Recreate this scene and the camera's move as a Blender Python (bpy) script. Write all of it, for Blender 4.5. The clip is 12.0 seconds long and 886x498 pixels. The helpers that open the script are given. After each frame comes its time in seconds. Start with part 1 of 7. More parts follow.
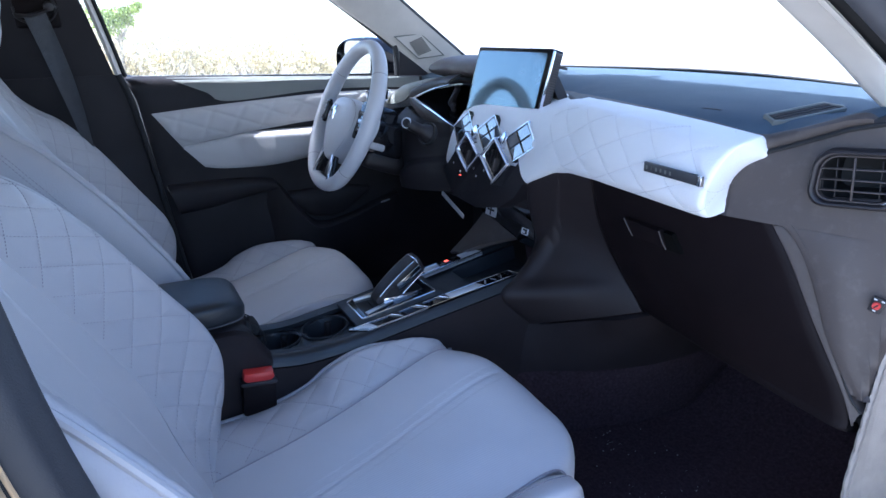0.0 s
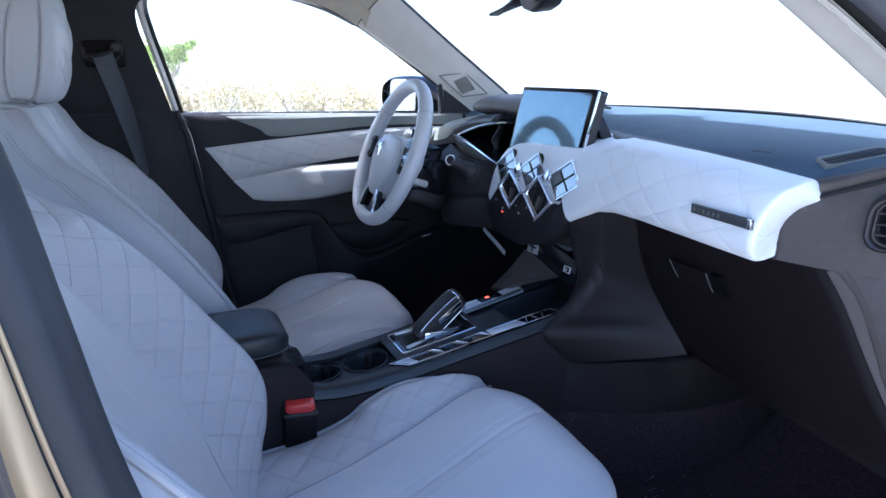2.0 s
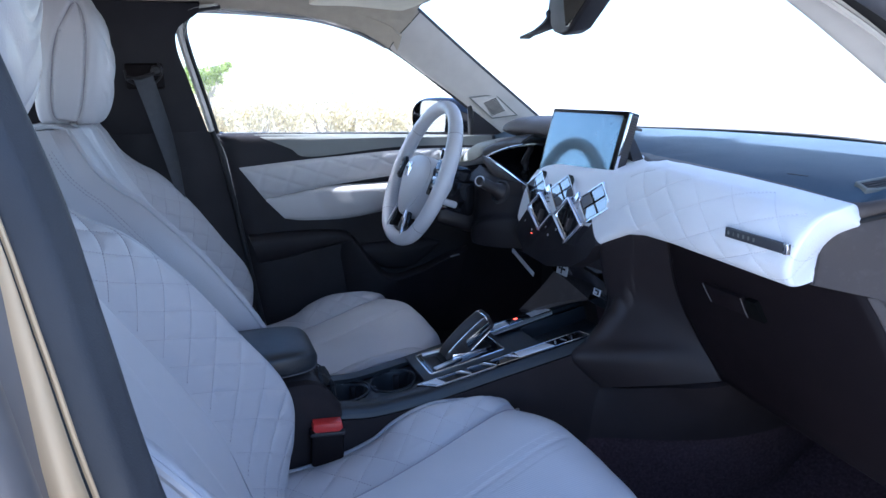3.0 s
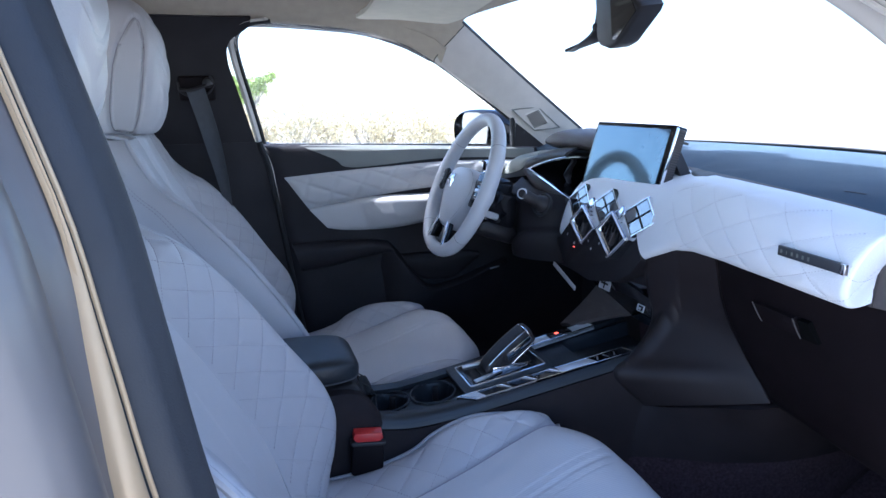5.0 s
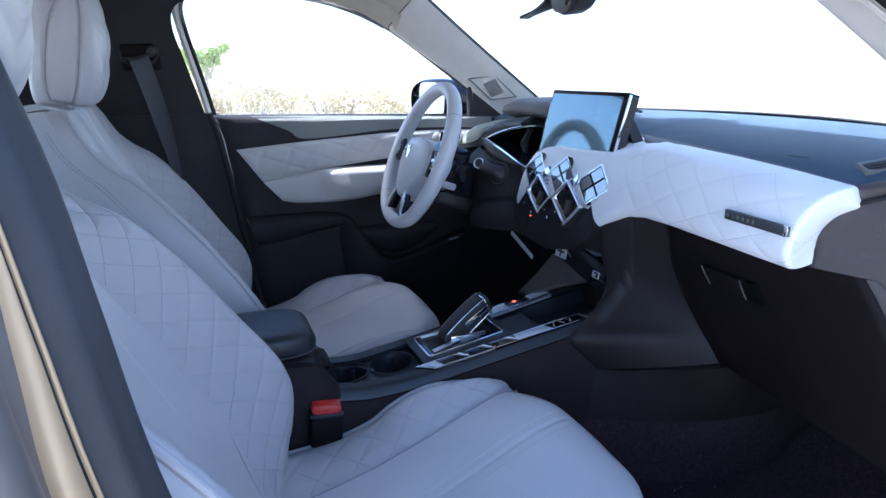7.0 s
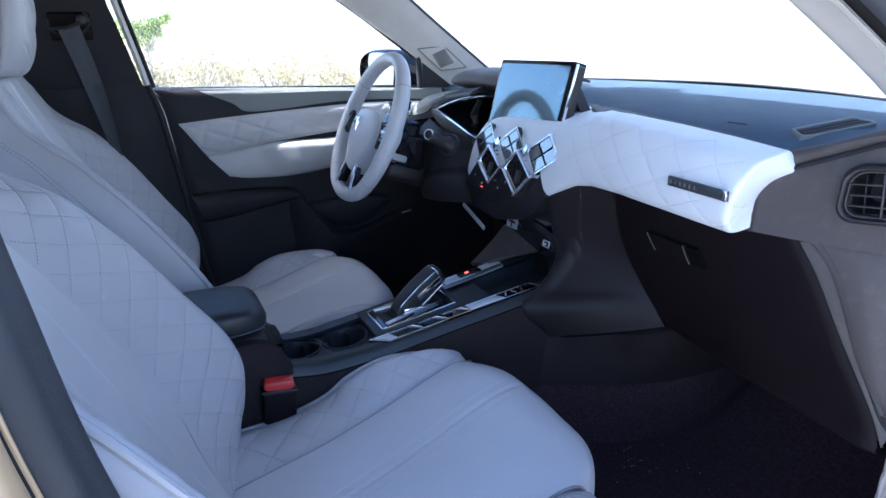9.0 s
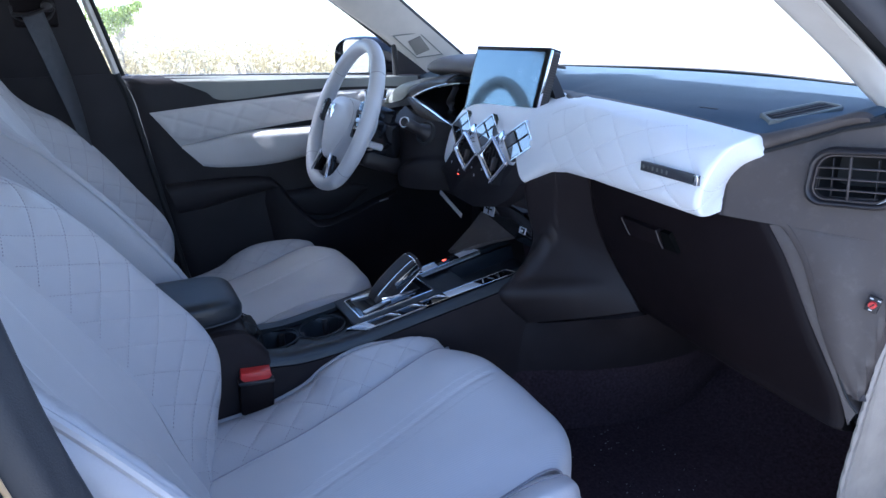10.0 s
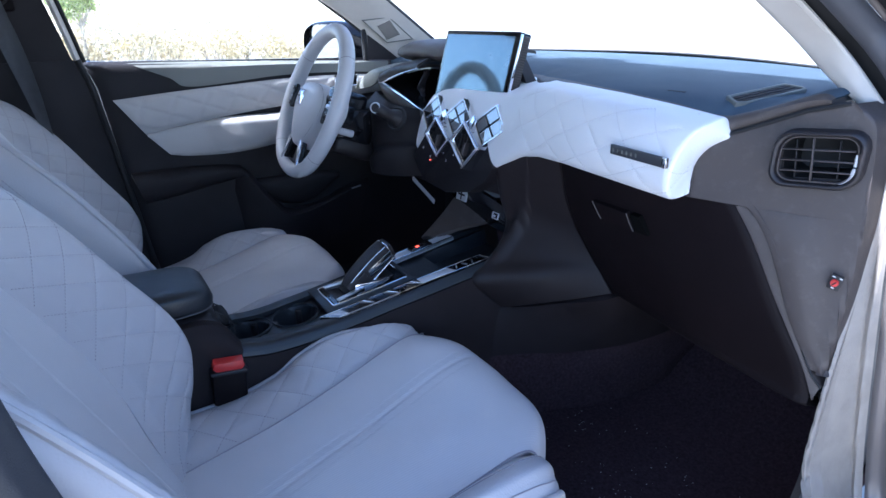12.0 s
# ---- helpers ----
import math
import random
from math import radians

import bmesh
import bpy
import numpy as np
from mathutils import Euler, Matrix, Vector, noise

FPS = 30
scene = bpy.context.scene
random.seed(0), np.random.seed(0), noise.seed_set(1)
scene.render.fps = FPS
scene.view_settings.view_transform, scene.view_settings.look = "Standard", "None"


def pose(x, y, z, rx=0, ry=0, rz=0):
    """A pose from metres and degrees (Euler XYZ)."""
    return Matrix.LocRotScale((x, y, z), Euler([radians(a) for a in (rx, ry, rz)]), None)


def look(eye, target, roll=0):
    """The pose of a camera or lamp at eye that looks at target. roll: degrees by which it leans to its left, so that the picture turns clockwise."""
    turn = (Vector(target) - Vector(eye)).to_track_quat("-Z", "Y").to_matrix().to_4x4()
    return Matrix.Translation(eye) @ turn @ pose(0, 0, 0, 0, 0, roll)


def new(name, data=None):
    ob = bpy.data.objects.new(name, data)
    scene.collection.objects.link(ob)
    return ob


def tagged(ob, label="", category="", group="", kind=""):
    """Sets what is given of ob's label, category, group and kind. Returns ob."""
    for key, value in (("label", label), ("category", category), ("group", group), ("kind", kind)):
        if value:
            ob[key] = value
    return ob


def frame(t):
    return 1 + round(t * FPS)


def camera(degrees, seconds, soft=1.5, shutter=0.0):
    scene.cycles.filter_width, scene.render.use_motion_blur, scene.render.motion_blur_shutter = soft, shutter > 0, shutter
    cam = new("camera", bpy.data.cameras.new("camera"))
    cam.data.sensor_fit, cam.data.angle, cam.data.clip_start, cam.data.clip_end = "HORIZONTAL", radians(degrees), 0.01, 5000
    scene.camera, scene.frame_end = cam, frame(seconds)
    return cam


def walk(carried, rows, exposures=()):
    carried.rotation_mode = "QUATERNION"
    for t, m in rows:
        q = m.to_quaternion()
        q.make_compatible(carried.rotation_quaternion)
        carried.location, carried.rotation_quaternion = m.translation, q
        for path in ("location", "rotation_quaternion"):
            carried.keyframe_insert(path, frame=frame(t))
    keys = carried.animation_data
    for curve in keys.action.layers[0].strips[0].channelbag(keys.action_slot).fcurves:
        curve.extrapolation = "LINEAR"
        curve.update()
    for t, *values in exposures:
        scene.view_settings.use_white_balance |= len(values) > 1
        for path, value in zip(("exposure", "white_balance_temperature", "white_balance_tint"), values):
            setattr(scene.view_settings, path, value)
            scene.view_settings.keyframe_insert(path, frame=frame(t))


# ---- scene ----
cam = camera(70.3, 12.0)
PATH = [
    (0, (1.081, -0.038, 1.135), (-0.594, 0.834, 0.478), -1.2),
    (0.5, (1.081, -0.044, 1.137), (-0.611, 0.811, 0.501), -1.2),
    (1, (1.082, -0.045, 1.139), (-0.631, 0.787, 0.528), -1.1),
    (1.5, (1.081, -0.048, 1.141), (-0.651, 0.764, 0.556), -1.1),
    (2, (1.081, -0.05, 1.143), (-0.673, 0.734, 0.588), -1.0),
    (2.5, (1.081, -0.052, 1.145), (-0.696, 0.7, 0.618), -1.0),
    (3, (1.08, -0.053, 1.145), (-0.723, 0.659, 0.652), -1.0),
    (4.8, (1.078, -0.06, 1.151), (-0.763, 0.575, 0.697), -0.8),
    (5, (1.077, -0.064, 1.15), (-0.772, 0.543, 0.689), -0.8),
    (5.5, (1.077, -0.059, 1.148), (-0.76, 0.566, 0.666), -0.9),
    (6, (1.077, -0.058, 1.147), (-0.744, 0.596, 0.642), -0.9),
    (6.5, (1.077, -0.056, 1.144), (-0.729, 0.624, 0.621), -0.9),
    (7, (1.078, -0.05, 1.143), (-0.712, 0.657, 0.598), -1.0),
    (9, (1.08, -0.04, 1.138), (-0.633, 0.782, 0.512), -1.1),
    (9.5, (1.081, -0.037, 1.136), (-0.613, 0.809, 0.493), -1.2),
    (10, (1.083, -0.034, 1.135), (-0.592, 0.838, 0.475), -1.2),
    (10.5, (1.083, -0.033, 1.134), (-0.574, 0.862, 0.462), -1.2),
    (11, (1.083, -0.031, 1.135), (-0.56, 0.881, 0.45), -1.3),
    (11.5, (1.083, -0.031, 1.134), (-0.549, 0.894, 0.442), -1.3),
    (12, (1.084, -0.03, 1.133), (-0.54, 0.903, 0.432), -1.3),
]
walk(cam, [(t, look(eye, target, roll)) for t, eye, target, roll in PATH],
     [(0.0, 1.9, 5160, 14), (12.0, 1.9, 5160, 14)])

# ---- daylight ----
SUN_UP, SUN_AZ = 47.0, -11.5
sun_dir = Vector((math.sin(radians(SUN_AZ)) * math.cos(radians(SUN_UP)), -math.cos(radians(SUN_AZ)) * math.cos(radians(SUN_UP)), math.sin(radians(SUN_UP))))
sun = new("sun", bpy.data.lights.new("sun", "SUN"))
sun.data.energy, sun.data.angle, sun.data.color = 5.0, radians(0.6), (1.0, 0.95, 0.87)
sun.matrix_world = look(sun_dir * 30, (0, 0, 0))
world = bpy.data.worlds.new("sky")
scene.world = world
world.use_nodes = True
wn = world.node_tree.nodes
sky = wn.new("ShaderNodeTexSky")
sky.sky_type, sky.sun_disc = "NISHITA", False
sky.sun_elevation, sky.sun_rotation = radians(SUN_UP), radians(180 - SUN_AZ)
sky.air_density, sky.dust_density, sky.ozone_density = 1.0, 0.6, 1.0
world.node_tree.links.new(sky.outputs[0], wn["Background"].inputs[0])
wn["Background"].inputs[1].default_value = 0.13


# ---- materials ----
def material(name, colour, rough=0.5, metal=0.0, vary=0.0, vary_scale=8.0, grain=0.0, grain_scale=600.0, grain_kind="noise",
             rough_vary=0.0, dirt=0.0, dirt_colour=(0.3, 0.29, 0.27), dirt_scale=25.0, **more):
    m = bpy.data.materials.new(name)
    m.use_nodes = True
    nt = m.node_tree
    b = nt.nodes["Principled BSDF"]
    b.inputs["Base Color"].default_value = (*colour, 1)
    b.inputs["Roughness"].default_value = rough
    b.inputs["Metallic"].default_value = metal
    for key, value in more.items():
        b.inputs[key.replace("_", " ")].default_value = value
    link = nt.links.new
    co = nt.nodes.new("ShaderNodeTexCoord").outputs["Object"]
    colour_out = None
    if vary:
        n = nt.nodes.new("ShaderNodeTexNoise")
        n.inputs["Scale"].default_value, n.inputs["Detail"].default_value = vary_scale, 6
        link(co, n.inputs["Vector"])
        ramp = nt.nodes.new("ShaderNodeMapRange")
        ramp.inputs["From Min"].default_value, ramp.inputs["From Max"].default_value = 0.3, 0.7
        ramp.inputs["To Min"].default_value, ramp.inputs["To Max"].default_value = 1 - vary, 1 + vary
        link(n.outputs["Fac"], ramp.inputs["Value"])
        mul = nt.nodes.new("ShaderNodeVectorMath")
        mul.operation = "SCALE"
        mul.inputs[0].default_value = colour
        link(ramp.outputs[0], mul.inputs["Scale"])
        colour_out = mul.outputs[0]
    if dirt:
        n = nt.nodes.new("ShaderNodeTexNoise")
        n.inputs["Scale"].default_value, n.inputs["Detail"].default_value, n.inputs["Roughness"].default_value = dirt_scale, 9, 0.7
        link(co, n.inputs["Vector"])
        ramp = nt.nodes.new("ShaderNodeMapRange")
        ramp.inputs["From Min"].default_value, ramp.inputs["From Max"].default_value = 0.52, 0.75
        ramp.inputs["To Max"].default_value = dirt
        link(n.outputs["Fac"], ramp.inputs["Value"])
        mix = nt.nodes.new("ShaderNodeMix")
        mix.data_type = "RGBA"
        mix.inputs["A"].default_value, mix.inputs["B"].default_value = (*colour, 1), (*dirt_colour, 1)
        link(ramp.outputs[0], mix.inputs["Factor"])
        if colour_out:
            link(colour_out, mix.inputs["A"])
        colour_out = mix.outputs["Result"]
    if colour_out:
        link(colour_out, b.inputs["Base Color"])
    if rough_vary:
        n = nt.nodes.new("ShaderNodeTexNoise")
        n.inputs["Scale"].default_value, n.inputs["Detail"].default_value = 14, 5
        link(co, n.inputs["Vector"])
        ramp = nt.nodes.new("ShaderNodeMapRange")
        ramp.inputs["From Min"].default_value, ramp.inputs["From Max"].default_value = 0.3, 0.7
        ramp.inputs["To Min"].default_value, ramp.inputs["To Max"].default_value = rough - rough_vary, rough + rough_vary
        link(n.outputs["Fac"], ramp.inputs["Value"])
        link(ramp.outputs[0], b.inputs["Roughness"])
    if grain:
        if grain_kind == "cells":
            n = nt.nodes.new("ShaderNodeTexVoronoi")
            out = n.outputs["Distance"]
        elif grain_kind == "weave":
            n = nt.nodes.new("ShaderNodeTexWave")
            n.inputs["Distortion"].default_value = 1.5
            out = n.outputs["Fac"]
        else:
            n = nt.nodes.new("ShaderNodeTexNoise")
            n.inputs["Detail"].default_value = 3
            out = n.outputs["Fac"]
        n.inputs["Scale"].default_value = grain_scale
        link(co, n.inputs["Vector"])
        bump = nt.nodes.new("ShaderNodeBump")
        bump.inputs["Strength"].default_value, bump.inputs["Distance"].default_value = grain, 0.0006
        link(out, bump.inputs["Height"])
        link(bump.outputs[0], b.inputs["Normal"])
    return m


LEATHER = material("pearl_leather", (0.480, 0.466, 0.478), 0.42, vary=0.04, vary_scale=5, grain=0.35, grain_scale=420, grain_kind="cells", rough_vary=0.07)
# ribbed seat centres, painted paler than LEATHER to make up for missing light
LEATHER_RIBBED_LIT = material("ribbed_leather_lit", (0.590, 0.577, 0.588), 0.36, vary=0.04, vary_scale=5, grain=0.32, grain_scale=85, grain_kind="weave", rough_vary=0.07)
LEATHER_DASH = material("white_leather", (0.80, 0.81, 0.83), 0.45, vary=0.03, vary_scale=6, grain=0.3, grain_scale=420, grain_kind="cells", rough_vary=0.06)
LEATHER_DOOR = material("door_leather", (0.45, 0.435, 0.425), 0.45, vary=0.04, vary_scale=6, grain=0.3, grain_scale=420, grain_kind="cells", rough_vary=0.06)
LEATHER_WHEEL = material("wheel_leather", (0.50, 0.50, 0.52), 0.4, vary=0.05, vary_scale=12, grain=0.3, grain_scale=500, grain_kind="cells", rough_vary=0.08)
THREAD = material("thread", (0.32, 0.30, 0.32), 0.7)
THREAD_DASH = material("white_thread", (0.66, 0.65, 0.67), 0.7)
THREAD_DARK = material("dark_thread", (0.16, 0.16, 0.17), 0.7)
PLASTIC = material("dark_plastic", (0.0160, 0.0130, 0.0140), 0.5, vary=0.12, vary_scale=10, grain=0.5, grain_scale=900, rough_vary=0.07)
PLASTIC_GREY = material("charcoal_plastic", (0.060, 0.0485, 0.0445), 0.55, vary=0.08, vary_scale=7, grain=0.5, grain_scale=1000, rough_vary=0.06, dirt=0.10, dirt_scale=60)
DASH_TOP = material("dash_pad", (0.062, 0.088, 0.118), 0.75, vary=0.1, vary_scale=6, grain=0.6, grain_scale=700, grain_kind="cells", rough_vary=0.04, dirt=0.02, dirt_scale=70, Specular_IOR_Level=0.1)
DARK_LEATHER = material("dark_leather", (0.0165, 0.0195, 0.0235), 0.42, vary=0.1, vary_scale=12, grain=0.4, grain_scale=450, grain_kind="cells", rough_vary=0.07)
SOFT_BLACK = material("matt_black", (0.010, 0.010, 0.011), 0.7, vary=0.1)
# half-metal whose pale base stands in for bright reflections on the strips
PALE_METAL = material("pale_metal", (0.66, 0.66, 0.68), 0.38, 0.55, rough_vary=0.06)
DOOR_TOP = material("door_top_skin", (0.15, 0.155, 0.14), 0.5, vary=0.08, vary_scale=8, grain=0.5, grain_scale=900, rough_vary=0.06)
DOOR_CARD = material("door_card_skin", (0.0110, 0.0092, 0.0115), 0.58, Specular_IOR_Level=0.3, vary=0.12, vary_scale=10, grain=0.5, grain_scale=900, rough_vary=0.07)
GLOSS = material("gloss_black", (0.008, 0.008, 0.010), 0.06, rough_vary=0.03)
# darker than PLASTIC: shade missing round the glovebox is put in the colour
GLOVE_BLACK = material("black_grained_plastic", (0.0072, 0.0045, 0.0054), 0.62, Specular_IOR_Level=0.15, vary=0.15, vary_scale=9, grain=0.5, grain_scale=900, rough_vary=0.06)
KEY_GLASS = material("key_glass", (0.010, 0.012, 0.015), 0.03, IOR=2.3, Coat_Weight=1.0, Coat_Roughness=0.02)
FOOT_TRIM = material("footwell_trim", (0.0165, 0.0120, 0.0130), 0.6, Specular_IOR_Level=0.38, vary=0.12, vary_scale=9, grain=0.5, grain_scale=900, rough_vary=0.06)
# near-black, no sheen: the shade inside the finger recess as a colour
RECESS_SHADE = material("recess_shade", (0.004, 0.004, 0.004), 0.95, Specular_IOR_Level=0.05, vary=0.1)
TUNNEL = material("tunnel_trim", (0.0165, 0.0115, 0.0125), 0.7, vary=0.15, vary_scale=9, grain=0.6, grain_scale=900, rough_vary=0.06, Specular_IOR_Level=0.3)
# the chrome ring's sky reflection put in as a pale base colour
BRIGHT_RING = material("bright_ring", (0.85, 0.85, 0.87), 0.25, 0.25)
BADGE_GREY = material("smoked_badge", (0.06, 0.062, 0.07), 0.35, 0.3, rough_vary=0.06)
# jamb paint, warmer and brighter than PAINT to offset the blue sky light
GOLD_JAMB = material("gold_jamb_paint", (0.56, 0.39, 0.22), 0.42, 0.15, vary=0.08, vary_scale=6, rough_vary=0.06)
CHROME = material("chrome", (0.88, 0.88, 0.90), 0.09, 1.0, rough_vary=0.05)
SATIN = material("satin_metal", (0.55, 0.55, 0.57), 0.3, 1.0, rough_vary=0.08)
CARPET = material("carpet", (0.040, 0.0250, 0.0290), 0.95, Specular_IOR_Level=0.15, vary=0.35, vary_scale=160, grain=1.0, grain_scale=1500, dirt=0.10, dirt_colour=(0.3, 0.29, 0.28), dirt_scale=220)
HEADLINER = material("headliner_cloth", (0.385, 0.335, 0.262), 0.9, vary=0.06, vary_scale=40, grain=0.6, grain_scale=1300)
PILLAR_TRIM = material("pillar_trim", (0.50, 0.465, 0.415), 0.7, vary=0.04, vary_scale=30, grain=0.5, grain_scale=1100)
VISOR_CLOTH = material("visor_cloth", (0.66, 0.61, 0.48), 0.85, vary=0.05, vary_scale=30, grain=0.5, grain_scale=1200)
PAINT = material("gold_paint", (0.175, 0.155, 0.145), 0.45, 0.40, vary=0.06, vary_scale=4, rough_vary=0.06, Coat_Weight=0.3, Coat_Roughness=0.15)
SEAL_MID = material("grey_seal", (0.062, 0.062, 0.070), 0.55, vary=0.08, vary_scale=20, grain=0.3, grain_scale=800)
RUBBER = material("rubber", (0.028, 0.029, 0.034), 0.6, vary=0.1, vary_scale=20, grain=0.4, grain_scale=800)
SEAL_GREY = material("pale_seal", (0.32, 0.283, 0.245), 0.8, vary=0.10, vary_scale=30, grain=1.0, grain_scale=600, dirt=0.22, dirt_colour=(0.16, 0.145, 0.13), dirt_scale=45)
RED = material("red_plastic", (0.55, 0.035, 0.03), 0.38, grain=0.2, grain_scale=900, rough_vary=0.06)
WEB = material("webbing", (0.066, 0.070, 0.080), 0.6, grain=1.0, grain_scale=900, grain_kind="weave", vary=0.1, vary_scale=60)
# dimmed glass; its olive tint also stands in for the scenery reflected
DIM_MIRROR = material("dim_mirror_glass", (0.42, 0.42, 0.38), 0.03, 1.0)
# smudges and dust, thickened to stand in for haze in the reflection
SCREEN = material("screen_glass", (0.03, 0.04, 0.05), 0.11, IOR=2.0, dirt=0.30, dirt_colour=(0.25, 0.27, 0.3), dirt_scale=35, Coat_Weight=0.75, Coat_Roughness=0.04, Specular_Tint=(0.66, 0.97, 1.0, 1.0))
GLASS = material("window_glass", (0.97, 0.99, 0.98), 0.0, Transmission_Weight=1.0, IOR=1.45)
WHITE_INK = material("white_ink", (0.7, 0.7, 0.7), 0.6)
LED = material("red_lamp", (0.5, 0.02, 0.02), 0.4, Emission_Color=(1.0, 0.08, 0.04, 1), Emission_Strength=1.2)
GROUND = material("dry_ground", (0.52, 0.49, 0.44), 0.95, vary=0.3, vary_scale=0.9, grain=1.0, grain_scale=30, dirt=0.25, dirt_colour=(0.30, 0.28, 0.18), dirt_scale=2)
DRY_LEAF = material("dry_leaf", (0.70, 0.60, 0.38), 0.8, vary=0.15, vary_scale=3)
GREEN_LEAF = material("green_leaf", (0.34, 0.42, 0.10), 0.7, vary=0.35, vary_scale=3)
BARK = material("bark", (0.46, 0.40, 0.31), 0.9, vary=0.3, vary_scale=9, grain=1.0, grain_scale=60)
POLE = material("galvanised_pole", (0.3, 0.3, 0.3), 0.5, 0.6, vary=0.1)


# ---- shaping tools ----
def A(*rows):
    return np.array(rows, float)


def spline(points, n, closed=False):
    """n points along a smooth curve through the given ones, evenly spaced by length."""
    p = np.asarray(points, float)
    if len(p) == 2 and not closed:
        return p[0] + np.linspace(0, 1, n)[:, None] * (p[1] - p[0])
    q = np.vstack([p[-1], p, p[0], p[1]]) if closed else np.vstack([2 * p[0] - p[1], p, 2 * p[-1] - p[-2]])
    k = 24
    out = []
    for i in range(1, len(q) - 2):
        t = np.linspace(0, 1, k, endpoint=False)[:, None]
        a, b, c, d = q[i - 1], q[i], q[i + 1], q[i + 2]
        out.append(0.5 * (2 * b + (c - a) * t + (2 * a - 5 * b + 4 * c - d) * t**2 + (3 * b - a - 3 * c + d) * t**3))
    out = np.vstack(out + [q[-2][None]])
    s = np.r_[0, np.cumsum(np.linalg.norm(np.diff(out, axis=0), axis=1))]
    w = np.linspace(0, s[-1], n + 1)[:-1] if closed else np.linspace(0, s[-1], n)
    return np.stack([np.interp(w, s, out[:, c]) for c in range(out.shape[1])], 1)


def net(rows, m, n):
    """An m x n grid of points over a net of control rows."""
    across = np.array([spline(r, n) for r in rows])
    return np.stack([spline(across[:, j], m) for j in range(n)], 1)


def normals(p):
    du, dv = np.gradient(p, axis=1), np.gradient(p, axis=0)
    n = np.cross(du, dv)
    return n / np.maximum(np.linalg.norm(n, axis=-1, keepdims=True), 1e-9)


def place_of(parent):
    while parent and parent.parent:
        parent = parent.parent
    return np.array(parent.location) if parent else np.zeros(3)


def thing(name, at, label, category, group="", kind=""):
    ob = new(name)
    ob.location = at
    ob.empty_display_size = 0.05
    return tagged(ob, label, category, group, kind)


def part(name, verts, faces, mat, parent=None, label="", angle=38):
    """One mesh object from points in world places, under its thing or part."""
    me = bpy.data.meshes.new(name)
    v = np.asarray(verts, float).reshape(-1, 3) - place_of(parent)
    me.from_pydata(v.tolist(), [], faces)
    me.shade_smooth()
    me.set_sharp_from_angle(angle=radians(angle))
    me.materials.append(mat)
    ob = new(name, me)
    ob.parent = parent
    return tagged(ob, label)


def grid_faces(m, n, base=0, flip=False, closed_rows=False, closed_cols=False):
    out = []
    for i in range(m if closed_rows else m - 1):
        for j in range(n if closed_cols else n - 1):
            a, b = base + i * n + j, base + i * n + (j + 1) % n
            c, d = base + ((i + 1) % m) * n + (j + 1) % n, base + ((i + 1) % m) * n + j
            out.append((d, c, b, a) if flip else (a, b, c, d))
    return out


def slab(p, thick):
    """A closed sheet: the grid p as its face, and a back that lies thick behind it."""
    m, n = p.shape[:2]
    back = p - normals(p) * thick
    verts = np.vstack([p.reshape(-1, 3), back.reshape(-1, 3)])
    k = m * n
    faces = grid_faces(m, n) + grid_faces(m, n, k, True)
    rim = [i for i in range(n)] + [i * n + n - 1 for i in range(1, m)] + [(m - 1) * n + j for j in range(n - 2, -1, -1)] + [i * n for i in range(m - 2, 0, -1)]
    for a, b in zip(rim, rim[1:] + rim[:1]):
        faces.append((b, a, a + k, b + k))
    return verts, faces


def tube(path, radius, sides=8, closed=False, flat=1.0, up=(0, 0, 1)):
    """A round or flattened rod along a path; radius may differ point by point."""
    p = np.asarray(path, float)
    n = len(p)
    r = np.broadcast_to(radius, n)
    t = np.roll(p, -1, 0) - np.roll(p, 1, 0) if closed else np.gradient(p, axis=0)
    t /= np.maximum(np.linalg.norm(t, axis=1, keepdims=True), 1e-9)
    side = np.cross(t, np.asarray(up, float))
    side /= np.maximum(np.linalg.norm(side, axis=1, keepdims=True), 1e-9)
    other = np.cross(side, t)
    ang = np.linspace(0, 2 * np.pi, sides, endpoint=False)
    ring = p[:, None] + r[:, None, None] * (np.cos(ang)[None, :, None] * side[:, None] + flat * np.sin(ang)[None, :, None] * other[:, None])
    faces = grid_faces(n, sides, 0, False, closed, True)
    if not closed:
        faces += [tuple(range(sides - 1, -1, -1)), tuple((n - 1) * sides + k for k in range(sides))]
    return ring.reshape(-1, 3), faces


def box(size, r=0.004, seg=2, m=None, taper=1.0):
    """A box with rounded edges, at the pose m; taper: the top's size against the bottom's."""
    bm = bmesh.new()
    bmesh.ops.create_cube(bm, size=1.0)
    for v in bm.verts:
        k = taper if v.co.z > 0 else 1.0
        v.co = Vector((v.co.x * size[0] * k, v.co.y * size[1] * k, v.co.z * size[2]))
    if r > 0:
        bmesh.ops.bevel(bm, geom=bm.edges[:], offset=r, segments=seg, profile=0.5, affect="EDGES")
    if m is not None:
        bm.transform(m)
    bm.verts.index_update()
    out = [tuple(v.co) for v in bm.verts], [tuple(v.index for v in f.verts) for f in bm.faces]
    bm.free()
    return out


